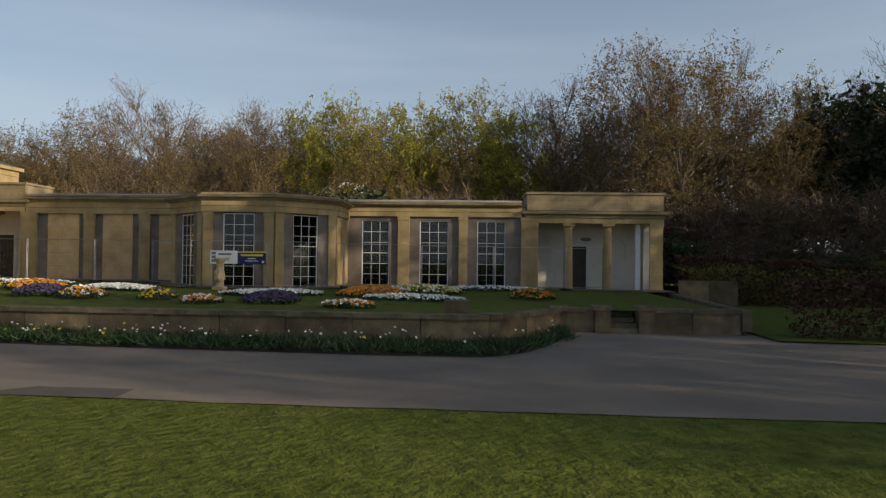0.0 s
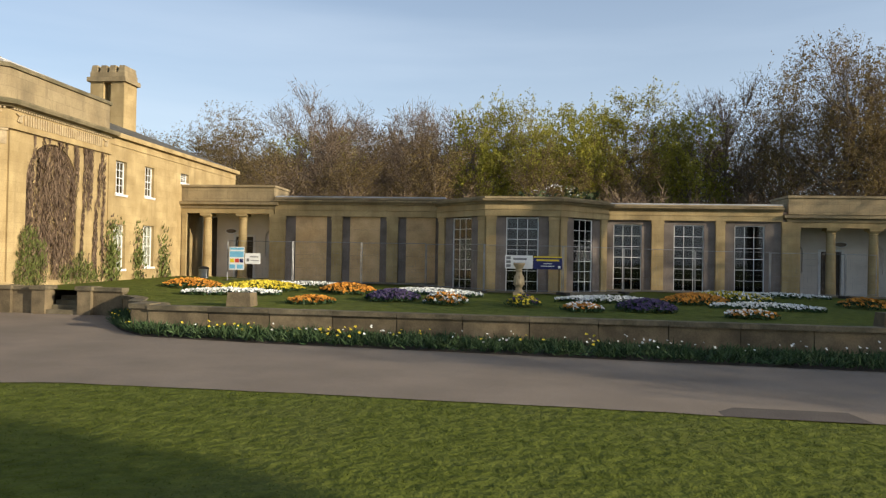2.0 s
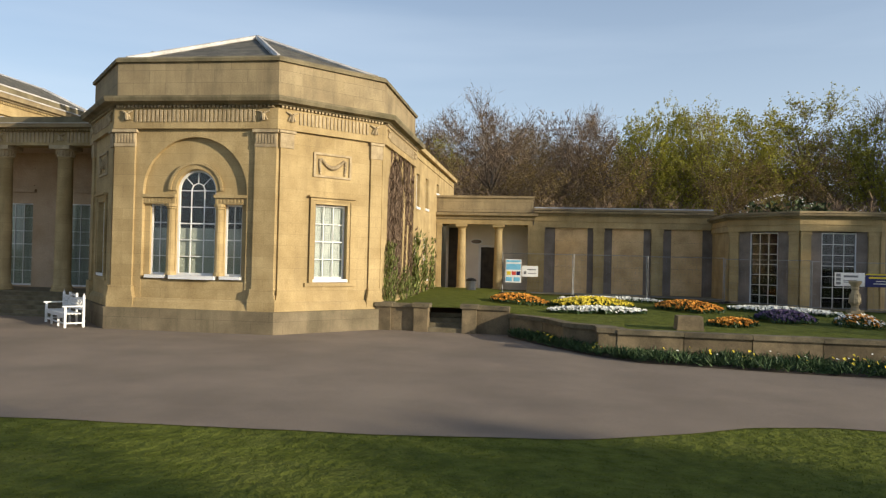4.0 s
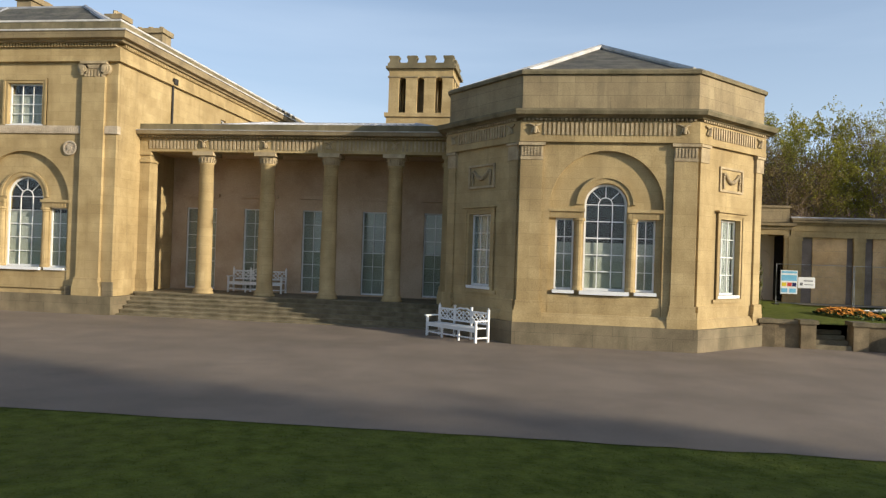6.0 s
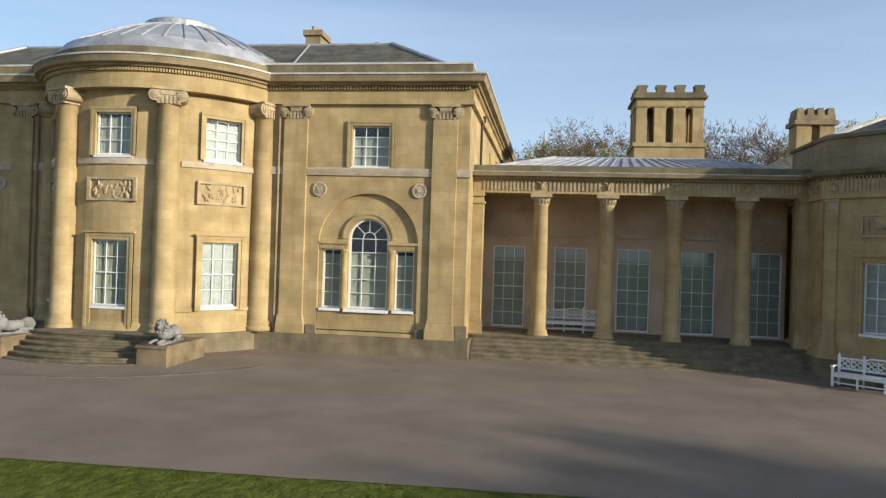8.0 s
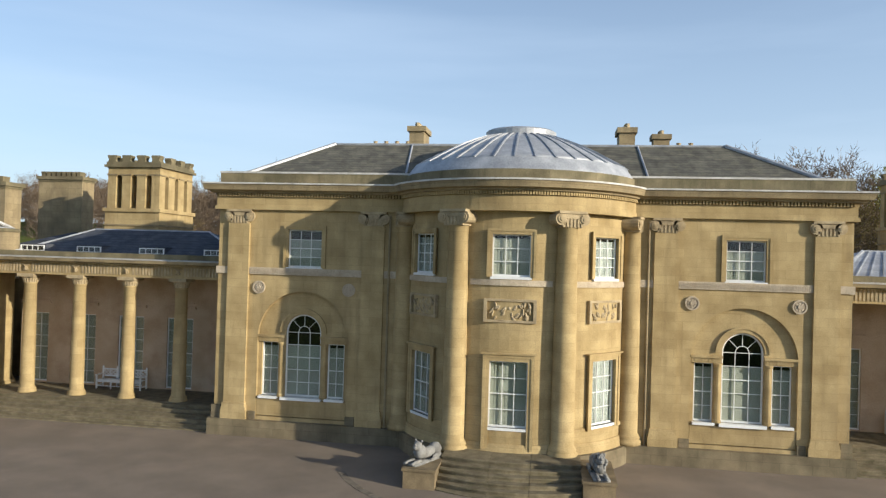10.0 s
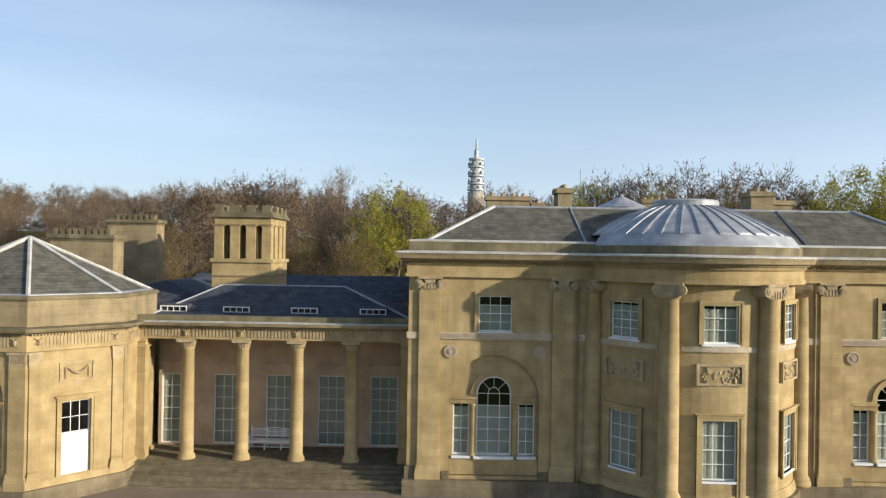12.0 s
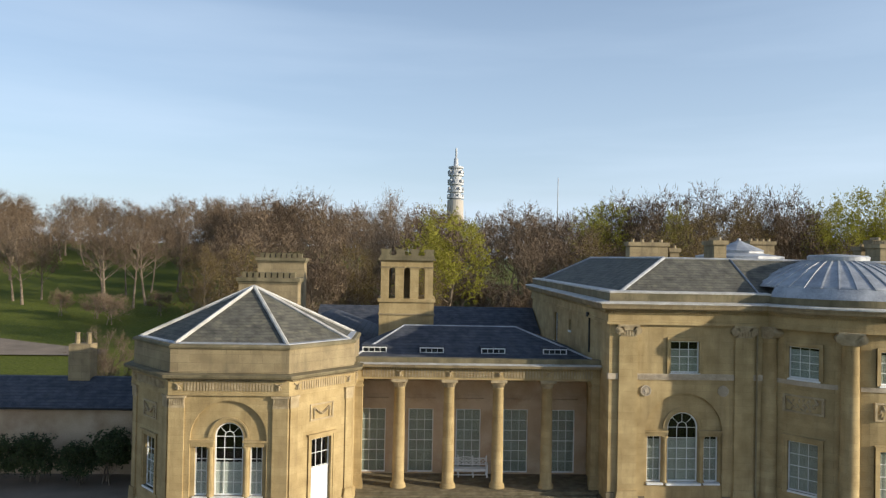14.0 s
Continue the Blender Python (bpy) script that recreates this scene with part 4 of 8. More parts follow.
def entry_steps():
    SIDE[0] = 1
    t = thing("entrance_steps", 0, 19, G, "worn curved stone steps between two plinths", "steps")
    for i in range(6):
        top = 0.92 - 0.155 * i
        yf, bulge = 19.95 - 0.27 * i, 0.30 + 0.06 * i
        n = 14
        xa, xb = -2.24, 2.70
        for k in range(3):                              # each tread is three worn slabs
            ua, ub = (0, 5, 9, 14)[k], (0, 5, 9, 14)[k + 1]
            bm = bmn()
            pts = [(xa + (xb - xa) * q / n + (0.006 if q == ua else -0.006 if q == ub else 0), yf - bulge * (1 - (2 * q / n - 1) ** 2)) for q in range(ua, ub + 1)]
            ends = [(pts[-1][0], 21.3 - 0.01 * i), (pts[0][0], 21.3 - 0.01 * i)]
            prism(bm, pts + ends, top - 0.055, top - 0.006 * (k == 1))
            prism(bm, [(x, y + 0.045) for x, y in pts] + ends, max(-0.05, top - 0.16), top - 0.055)
            part("step", bm, STEPST, t)
    for xa, xb in ((-3.35, -2.25), (2.71, 3.76)):
        bm = bmn()
        box(bm, xa, 18.55, 0.0, xb, 21.2, 0.70)
        box(bm, xa - 0.04, 18.50, 0.704, xb + 0.04, 21.2, 0.80)
        part("plinth", bm, WALLST, t, "stone plinth block beside the steps")


entry_steps()
bm = bmn()                                              # flush stone kerb round the foot of the steps
for i in range(44):
    a, b = radians(205 + 130 * i / 44 + 0.25), radians(205 + 130 * (i + 1) / 44 - 0.05)
    k = X0 + 0.3
    q = [(k + r * math.cos(c), 22.75 + r * math.sin(c)) for r, c in ((6.95, a), (6.95, b), (6.70, b), (6.70, a))]
    prism(bm, q[::-1], 0.0, ground_z(k, 17) + 0.016)
single("forecourt_kerb", bm, KERB, "curved flush stone kerb round the entrance steps", "kerb", kind="structure")


def reclining_lion(x, y, z, yaw, label, maned):
    """A couched stone beast, one plain mesh."""
    bm = bmn()
    def blob(c, s, fine=2):
        r = bmesh.ops.create_icosphere(bm, subdivisions=fine, radius=1.0)
        bmesh.ops.transform(bm, matrix=Matrix.Translation(c) @ Matrix.Diagonal((*s, 1)), verts=r["verts"])
    box(bm, -0.95, -0.30, 0.0, 0.95, 0.30, 0.06)
    blob((-0.20, 0, 0.30), (0.70, 0.22, 0.22))
    blob((-0.66, 0.02, 0.34), (0.30, 0.27, 0.27))
    blob((0.30, 0, 0.40), (0.28, 0.25, 0.28))
    blob((0.46, 0, 0.66), (0.17, 0.16, 0.19))
    blob((0.60, 0, 0.61), (0.11, 0.095, 0.09))
    blob((0.57, 0, 0.71), (0.10, 0.06, 0.06))
    rm = random.Random(int(yaw))
    for i in range(70 if maned else 12):                # locks of the mane
        a, e = rm.uniform(0, math.tau), rm.uniform(-0.9, 1.3)
        d = Vector((math.cos(a) * math.cos(e), math.sin(a) * math.cos(e), math.sin(e)))
        if d.x > 0.75:
            continue
        q = Vector((0.38, 0, 0.58)) + Vector((d.x * 0.22, d.y * 0.24, d.z * 0.27)) * (1.0 if maned else 0.8)
        k = rm.uniform(0.035, 0.065)
        blob(q, (k, k, k * 1.4), 1)
    for s in (-1, 1):
        blob((0.68, 0.15 * s, 0.12), (0.34, 0.075, 0.07))
        blob((0.98, 0.15 * s, 0.10), (0.10, 0.085, 0.06))
        blob((-0.50, 0.25 * s, 0.16), (0.30, 0.085, 0.11))
        blob((-0.25, 0.27 * s, 0.09), (0.22, 0.06, 0.05))
        blob((0.40, 0.14 * s, 0.84), (0.045, 0.05, 0.06), 1)
    blob((-0.80, -0.26, 0.10), (0.30, 0.045, 0.045))
    for v in bm.verts:
        v.co += v.normal * 0.018 * noise.noise(v.co * 11)
    ob = single("stone_lion", bm, LION, label, "statue", smooth=True)
    ob.matrix_world = pose(x, y, z, 0, 0, yaw) @ Matrix.Scale(0.92, 4)
    return ob


reclining_lion(X0 - 2.80, 19.6, 0.80, -115, "weathered grey stone lioness lying on a step plinth", False)
reclining_lion(X0 + 3.23, 19.45, 0.80, -84, "weathered grey stone lion with a curly mane on a plinth", True)


# ---- colonnades ----
def fluted(bm, F, u0, u1, z0, z1, v=0.0, pitch=0.14):
    n = max(1, int((u1 - u0) / pitch))
    for i in range(n):
        u = u0 + (u1 - u0) * (i + 0.5) / n
        vs = box(bm, u - pitch * 0.28, v - 0.03, z0, u + pitch * 0.28, v + 0.002, z1)
        bmesh.ops.transform(bm, matrix=F, verts=vs)


def bucranium(bm, F, u, z, v=0.0):
    """Horned bull mask of a frieze, as plain lumps."""
    vs = []
    for a, b, r in (((u, v - 0.02, z - 0.12), (u, v - 0.09, z + 0.08), 0.07), ((u - 0.04, v - 0.05, z + 0.1), (u - 0.19, v - 0.03, z + 0.16), 0.035), ((u + 0.04, v - 0.05, z + 0.1), (u + 0.19, v - 0.03, z + 0.16), 0.035), ((u - 0.12, v - 0.03, z - 0.12), (u - 0.05, v - 0.05, z + 0.05), 0.03), ((u + 0.12, v - 0.03, z - 0.12), (u + 0.05, v - 0.05, z + 0.05), 0.03)):
        k = len(bm.verts)
        rod(bm, a, b, r, 7, r * 0.8)
        bm.verts.ensure_lookup_table()
        vs += bm.verts[k:]
    bmesh.ops.transform(bm, matrix=F, verts=vs)


def colonnade(side):
    SIDE[0] = side
    east = side > 0
    t = thing("colonnade", 19.1, 27, G, "open stone colonnade with fluted frieze before tall windows", "colonnade", "colonnades of the house")
    x0, x1, YF, YW = 12.92, 25.83, 26.0, 28.4
    F = frame_of(0, 0)
    wins = [14.30 + 2.67 * i for i in range(5)]
    cols = [15.66, 18.27, 20.88, 23.50]
    FW = frame_of(0, YW)
    bm = bmn()
    wall_cells(bm, x0, x1, 0.9, 7.0, [(w - 0.70, w + 0.70, 0.99, 4.55) for w in wins], 0.0, 0.4)
    part("wall", bm, RENDER, t, "stained buff rendered wall", FW)
    for w in wins:
        sash(t, FW, w, 0.99, 1.40, 3.56, 3, 6, 0.08, blind=BLIND, sill=False)
        bm = bmn()
        box(bm, w - 0.85, -0.14, 5.02, w + 0.85, 0.0, 5.16)
        box(bm, w - 0.75, -0.05, 5.3, w + 0.75, 0.0, 5.34)
        box(bm, w - 0.75, -0.05, 6.05, w + 0.75, 0.0, 6.09)
        part("hood_mould", bm, RENDER, t, "", FW)
    bm = bmn()
    box(bm, x0, 25.5, 0.0, x1, 28.8, 0.93)
    part("floor", bm, STEPST, t, "stone flagged floor")
    for i in range(6):
        bm = bmn()
        zt, yf = 0.155 * (i + 1) - 0.002 * i, 24.0 + 0.25 * i
        box(bm, x0 + 0.2, yf + 0.045, 0.0, x1, 25.5 - 0.004 * i, zt - 0.055)
        box(bm, x0 + 0.2, yf, zt - 0.055, x1, 25.5 - 0.004 * i, zt)
        part("step", bm, STEPST, t, "worn mossy stone step")
    bm = bmn()
    for k in (1, 2, 3, 4, 5):
        u = x0 + 2.45 * k
        for i in range(13):
            box(bm, u - 0.5 + i * 0.08, 25.235, 0.66, u - 0.46 + i * 0.08, 25.25, 0.74)
    part("step_vents", bm, IRON, t, "small dark slots in the step risers")
    for c in cols:
        bm = bmn()
        lathe(bm, c, YF, [(0.42, 0.93), (0.42, 1.0), (0.37, 1.02), (0.40, 1.10), (0.35, 1.16), (0.315, 1.22), (0.31, 3.2), (0.275, 6.16), (0.30, 6.18), (0.30, 6.22)], 22)
        k = part("column", bm, STONE, t, "plain round stone column", smooth=True)
        bm = bmn()
        lathe(bm, c, YF, [(0.28, 6.2), (0.31, 6.24), (0.30, 6.3), (0.36, 6.44), (0.39, 6.50)], 20)
        box(bm, c - 0.43, YF - 0.43, 6.50, c + 0.43, YF + 0.43, 6.65)
        for i in range(18):
            a = i * math.tau / 18
            rod(bm, (c + 0.315 * math.cos(a), YF + 0.315 * math.sin(a), 6.24), (c + 0.355 * math.cos(a), YF + 0.355 * math.sin(a), 6.44), 0.025, 4)
        part("capital", bm, CARVED, k)
        bm = bmn()
        box(bm, c - 0.44, YF - 0.44, 0.80, c + 0.44, YF + 0.44, 0.935)
        part("base", bm, STEPST, k)
    FP = frame_of(0, 25.72)
    for u in (x0 + 0.2, x1 - 0.18):
        pilaster(t, FP, u, 0.93, 6.2, 0.42, -0.02 + 0.04, cap=False, base=True)
        bm = bmn()
        box(bm, u - 0.21, 0.0, 0.93, u + 0.21, 0.6, 6.65)
        box(bm, u - 0.27, -0.08, 6.2, u + 0.27, 0.6, 6.3)
        box(bm, u - 0.27, -0.08, 6.5, u + 0.27, 0.6, 6.65)
        part("pier", bm, STONE, t, "", FP)
    bm = bmn()
    box(bm, x0, 25.66, 6.65, x1, 26.34, 7.25)
    part("architrave_beam", bm, STONE, t)
    bm = bmn()
    box(bm, x0, 26.345, 6.72, x1, 28.395, 6.9)
    part("soffit", bm, RENDER, t)
    FR = frame_of(0, 25.66)
    bm = bmn()
    stops = [x0 + 0.1] + cols + [x1 - 0.1]
    for a, b in zip(stops, stops[1:]):
        bm = bmn()
        fluted(bm, FR, a + 0.26, b - 0.26, 6.76, 7.16, 0.0, 0.15)
        part("fluted_frieze", bm, CARVED, t, "fluted stone frieze")
    for c in cols:
        bm = bmn()
        bucranium(bm, FR, c, 6.95)
        part("carved_mask", bm, CARVED, t)
    for name, prof, mat in (("cornice", [(0.0, 7.19), (0.10, 7.19), (0.14, 7.28), (0.34, 7.31), (0.38, 7.44), (0.0, 7.48)], STONE_SOOT), ("cornice_flashing", [(0.08, 7.484), (0.39, 7.45), (0.40, 7.48), (0.08, 7.52)], FLASH), ("blocking_course", [(-0.4, 7.486), (0.06, 7.486), (0.06, 7.76), (-0.4, 7.76)], MOSSY)):
        bm = bmn()
        sweep(bm, [(x0, 25.66), (x1 + 0.2, 25.66)], prof)
        part(name, bm, mat, t)
    bm = bmn()
    for i in range(96):
        u = x0 + 0.06 + i * 0.13
        box(bm, u, 25.48, 7.195, u + 0.07, 25.66, 7.26)
    part("dentil_band", bm, STONE, t)
    if east:                                            # low lead roof
        bm = bmn()
        prism(bm, [(x0, 26.1), (x1, 26.1), (x1, 37.0), (x0, 37.0)], 7.62, 8.88, [(16.2, 31.6), (23.2, 31.6), (23.2, 31.8), (16.2, 31.8)])
        part("roof", bm, LEAD, t, "low grey lead roof with rolls")
        for i in range(23):
            bm = bmn()
            a = i / 22
            rod(bm, (x0 + 0.3 + (x1 - x0 - 0.6) * a, 26.15, 7.66), (16.2 + 7.0 * a, 31.6, 8.90), 0.035, 4)
            part("roof_roll", bm, LEAD, t)
        bm = bmn()
        rod(bm, (16.2, 31.7, 8.90), (23.2, 31.7, 8.90), 0.06, 5)
        for a, b in (((x0, 26.1, 7.64), (16.2, 31.6, 8.90)), ((x1, 26.1, 7.64), (23.2, 31.6, 8.90))):
            rod(bm, a, b, 0.08, 6)
        part("ridge_roll", bm, LEAD, t)
    else:                                               # slate roof with dormers
        bm = bmn()
        prism(bm, [(x0, 27.4), (x1 + 0.2, 27.4), (x1 + 0.2, 34.2), (x0, 34.2)], 7.55, 8.97, [(16.7, 30.7), (23.4, 30.7), (23.4, 30.9), (16.7, 30.9)])
        part("roof", bm, SLATE_B, t, "hipped blue-grey slate roof")
        bm = bmn()
        rod(bm, (16.7, 30.8, 8.97), (23.4, 30.8, 8.97), 0.07, 6)
        for a, b in (((x0, 27.4, 7.57), (16.7, 30.7, 8.97)), ((x1 + 0.2, 27.4, 7.57), (23.4, 30.7, 8.97))):
            rod(bm, a, b, 0.06, 6)
        part("ridge_tiles", bm, LEAD, t, "pale lead ridge and hip rolls")
        for u in (14.9, 18.36, 21.79, 24.96):
            bm = bmn()
            box(bm, u - 0.70, 27.95, 7.4, u + 0.70, 29.6, 8.10)
            d = part("dormer", bm, SLATE_B, t, "flat-topped roof dormer with a white window")
            FD = frame_of(0, 27.86)
            sash(d, FD, u, 7.46, 1.34, 0.58, 4, 2, 0.0, 0.03, 0.05, sill=False, deep=0.06)
        bm = bmn()
        box(bm, x0, 26.0, 7.4, x1, 27.6, 7.54)
        part("gutter_floor", bm, LEAD, t)


colonnade(1)
colonnade(-1)


# ---- end pavilions ----
OC = 31.25
PF, PS, PY = 2.70, 5.42, 2.95     # half front, half width, depth of the canted corner
CANT = math.degrees(math.atan2(PY, PS - PF))
YB = 26.1                         # centre of the eight-sided roof
OUT = [(OC - PS, 2 * YB - 21.35 - PY), (OC - PS, 21.35 + PY), (OC - PF, 21.35), (OC + PF, 21.35), (OC + PS, 21.35 + PY), (OC + PS, 30.6), (OC + PF, 33.35), (OC - PF, 2 * YB - 21.35)]
ROOF8 = [(OC + sx * px, YB + sy * py) for sx, px, sy, py in ((-1, PS, 1, YB - 21.35 - PY), (-1, PS, -1, YB - 21.35 - PY), (-1, PF, -1, YB - 21.35), (1, PF, -1, YB - 21.35), (1, PS, -1, YB - 21.35 - PY), (1, PS, 1, YB - 21.35 - PY), (1, PF, 1, YB - 21.35), (-1, PF, 1, YB - 21.35))]


def garland(parent, F, u, z):
    """Framed stone panel with a hanging swag."""
    bm = bmn()
    w, hh = 0.72, 0.40
    for a in ((-w, -w + 0.08, -hh, hh), (w - 0.08, w, -hh, hh), (-w + 0.08, w - 0.08, -hh, -hh + 0.07), (-w + 0.08, w - 0.08, hh - 0.07, hh)):
        box(bm, u + a[0], -0.05, z + a[2], u + a[1], 0.0, z + a[3])
    for i in range(15):
        k = i / 14
        x = u - 0.42 + 0.84 * k
        zz = z + 0.18 - 0.26 * math.sin(math.pi * k)
        r = 0.045 + 0.03 * math.sin(math.pi * k)
        rod(bm, (x - 0.03, -0.03, zz), (x + 0.03, -0.05, zz + 0.01), r, 7)
    for s in (-1, 1):
        for i in range(6):
            rod(bm, (u + s * (0.48 + 0.02 * math.sin(i)), -0.03, z + 0.2 - i * 0.085), (u + s * 0.48, -0.03, z + 0.13 - i * 0.085), 0.06 - 0.004 * i, 6)
    part("garland_panel", bm, CARVED, parent, "carved panel with a hanging garland", F)


def pavilion(side):
    SIDE[0] = side
    t = thing("end_pavilion", OC, 27.3, G, "eight-sided golden sandstone pavilion with a hipped slate roof", "pavilion", "end pavilions")
    FF = frame_of(OC, 21.35)
    bm = bmn()
    wall_cells(bm, -PF, PF, G, 7.3, [(-1.75, 1.75, 0.95, 4.52 + 1.75)], 0.0, 0.15)
    spandrel(bm, 0, 4.52, 1.75, 6.27, 0.0, 0.15)
    part("wall", bm, STONE, t, "", FF)
    bm = bmn()
    wall_cells(bm, -PF + 0.15, PF - 0.15, 6.0, 7.3, [], 0.153, 0.45)
    part("inner_wall", bm, STONE, t, "", FF)
    venetian(t, FF, 0, 1.75, 4.52, 4.58, 0.66, 0.97, 1.55, 1.86, 4.14, 0.15, BLIND if side > 0 else WHITE, 0.45)
    bm = bmn()
    box(bm, -1.74, 0.03, 1.0, 1.74, 0.15, 1.70)
    part("apron", bm, STONE, t, "", FF)
    for u in (-PF + 0.34, PF - 0.34):
        pilaster(t, FF, u, 0.80, 5.95, 0.70, 0.09, cap=False)
        bm = bmn()
        box(bm, u - 0.36, -0.11, 5.95, u + 0.36, 0.0, 6.05)
        box(bm, u - 0.35, -0.09, 6.05, u + 0.35, 0.0, 6.40)
        box(bm, u - 0.42, -0.16, 6.40, u + 0.42, 0.0, 6.50)
        for i in range(7):
            x = u - 0.30 + 0.6 * i / 6
            box(bm, x - 0.028, -0.115, 6.07, x + 0.028, -0.09, 6.36)
        part("capital", bm, CARVED, t, "", FF)
    # canted faces
    for cu, deg, inner in ((OC + (PF + PS) / 2, CANT, False), (OC - (PF + PS) / 2, -CANT, True)):
        FC = frame_of(cu, 21.35 + PY / 2, deg)
        hw = math.hypot(PS - PF, PY) / 2
        bm = bmn()
        door = side < 0 and inner
        wz = 0.86 if door else 1.82
        wall_cells(bm, -hw, hw, G, 7.3, [(-0.62, 0.62, wz, 4.27)], 0.0, 0.4)
        part("wall", bm, STONE, t, "", FC)
        win = sash(t, FC, 0, wz, 1.22, 4.26 - wz, 3, 5 if door else 4, 0.14, blind=CURTAIN if side > 0 or not inner else None, blind_to=0.98 if side > 0 else 0.62)
        if door:                                        # white boarded leaves close the lower part
            bm = bmn()
            box(bm, -0.56, 0.125, 0.90, 0.56, 0.139, 2.80)
            box(bm, -0.61, 0.118, 2.80, 0.61, 0.139, 2.87)
            box(bm, -0.02, 0.118, 0.90, 0.02, 0.125, 2.80)
            for u in (-0.30, 0.30):
                for za, zb in ((1.05, 1.75), (1.90, 2.65)):
                    box(bm, u - 0.19, 0.119, za, u + 0.19, 0.125, zb)
            part("lower_board", bm, WHITE, win, "white panelled boards over the lower panes", FC)
        surround(t, FC, 0, 0.84 if door else 1.70, 4.27, 1.22, 0.20, 0.05, 0.06)
        garland(t, FC, 0, 5.55)
        for u in (-hw + 0.30, hw - 0.30):
            pilaster(t, FC, u, 0.80, 5.95, 0.42, 0.07, cap=False)
            bm = bmn()
            box(bm, u - 0.24, -0.10, 5.95, u + 0.24, 0.0, 6.42)
            box(bm, u - 0.28, -0.15, 6.42, u + 0.28, 0.0, 6.50)
            part("capital", bm, CARVED, t, "", FC)
        bm = bmn()
        if not door:
            box(bm, -0.95, -0.06, 1.58, 0.95, 0.0, 1.70)
            part("sill_course", bm, STONE, t, "", FC)
    # flank walls, back
    bm = bmn()
    wall_cells(bm, 0.0, 6.2, G, 7.3, [(0.91, 3.99, 0.9, 6.34)], 0.0, 0.2)
    spandrel(bm, 2.45, 4.80, 1.54, 6.34, 0.0, 0.2)
    part("wall", bm, STONE, t, "", frame_of(OC + PS, 24.4, 90.0))
    bm = bmn()
    box(bm, 0.0, 0.203, G, 6.2, 0.45, 7.3)
    part("recessed_wall", bm, STONE, t, "", frame_of(OC + PS, 24.4, 90.0))
    bm = bmn()
    box(bm, OC - PS, 24.4, G, OC - PS + 0.45, 27.8, 7.3)
    part("wall", bm, STONE, t)
    bm = bmn()
    prism(bm, [(OC - PS + 0.05, 27.9), (OC - PS + 0.5, 27.9), (OC + PS - 0.45, 30.55), (OC + PF, 33.3), (OC - PF, 30.8)], G, 7.3)
    part("rear_wall", bm, STONE, t)
    # floor and partition in the near-black that imitates indoor shade
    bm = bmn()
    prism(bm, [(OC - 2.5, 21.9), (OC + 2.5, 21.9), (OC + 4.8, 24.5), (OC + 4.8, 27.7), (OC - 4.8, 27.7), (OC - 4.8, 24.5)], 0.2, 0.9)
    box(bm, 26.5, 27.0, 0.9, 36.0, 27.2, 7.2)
    part("inner_floor", bm, ROOM, t, "room surfaces behind the pavilion windows, coloured near-black for dimness")
    for name, prof, mat in (
        ("plinth", [(-0.3, 0.0), (0.28, 0.0), (0.28, 0.80), (-0.02, 0.80), (-0.3, 0.80)], PLINTH),
        ("base_moulding", [(-0.02, 0.804), (0.16, 0.804), (0.12, 1.0), (0.04, 1.12), (-0.02, 1.12)], STONE),
        ("architrave", [(-0.3, 6.52), (0.12, 6.52), (0.12, 6.66), (-0.3, 6.66)], STONE),
        ("frieze", [(-0.3, 6.664), (0.10, 6.664), (0.10, 7.18), (-0.3, 7.18)], STONE),
        ("cornice", [(-0.3, 7.26), (0.20, 7.26), (0.24, 7.30), (0.42, 7.34), (0.46, 7.44), (0.46, 7.50), (-0.3, 7.54)], MOSSY),
        ("attic_wall", [(-0.4, 7.544), (0.02, 7.544), (0.02, 8.66), (-0.4, 8.66)], STONE_SOOT),
        ("attic_coping", [(-0.5, 8.664), (0.10, 8.664), (0.12, 8.76), (0.02, 8.84), (-0.5, 8.84)], MOSSY)):
        bm = bmn()
        sweep(bm, OUT, prof, closed=True)
        part(name, bm, mat, t)
    for k, (p, q) in enumerate(zip(OUT[:6], OUT[1:6])):
        bm = bmn()
        d = Vector(q) - Vector(p)
        a = math.degrees(math.atan2(d.y, d.x))
        FR = frame_of(p[0], p[1], a)
        L = d.length
        ends = (0.42, L - 0.42)
        fluted(bm, FR, ends[0] + 0.24, ends[1] - 0.24, 6.74, 7.12, -0.10, 0.14)
        for e in ends:
            bucranium(bm, FR, e, 6.92, -0.10)
        n = int(L / 0.13)
        for i in range(n):
            vs = box(bm, 0.05 + i * 0.13, -0.17, 7.185, 0.12 + i * 0.13, 0.0, 7.255)
            bmesh.ops.transform(bm, matrix=FR, verts=vs)
        part("frieze_carving", bm, CARVED, t, "fluted frieze with carved masks")
    bm = bmn()
    c = Vector((OC, YB))
    eave = [tuple(c + (Vector(p) - c) * 0.95) for p in ROOF8]
    a = [bm.verts.new((x, y, 8.80)) for x, y in eave]
    za = 10.85 if side > 0 else 11.3
    top = bm.verts.new((c.x, c.y, za))
    for i in range(8):
        bm.faces.new((a[i], a[(i + 1) % 8], top))
    bm.faces.new(a[::-1])
    r = part("roof", bm, SLATE, t, "eight-sided hipped slate roof")
    for p in eave:
        bm = bmn()
        rod(bm, (p[0], p[1], 8.85), (c.x, c.y, za + 0.04), 0.10, 6)
        part("hip_flashing", bm, FLASH, r, "pale lead hip roll")
    bm = bmn()
    sweep(bm, OUT, [(-0.42, 8.844), (-0.14, 8.844), (-0.14, 8.88), (-0.42, 8.90)], closed=True)
    part("gutter", bm, LEAD, t)
    bm = bmn()
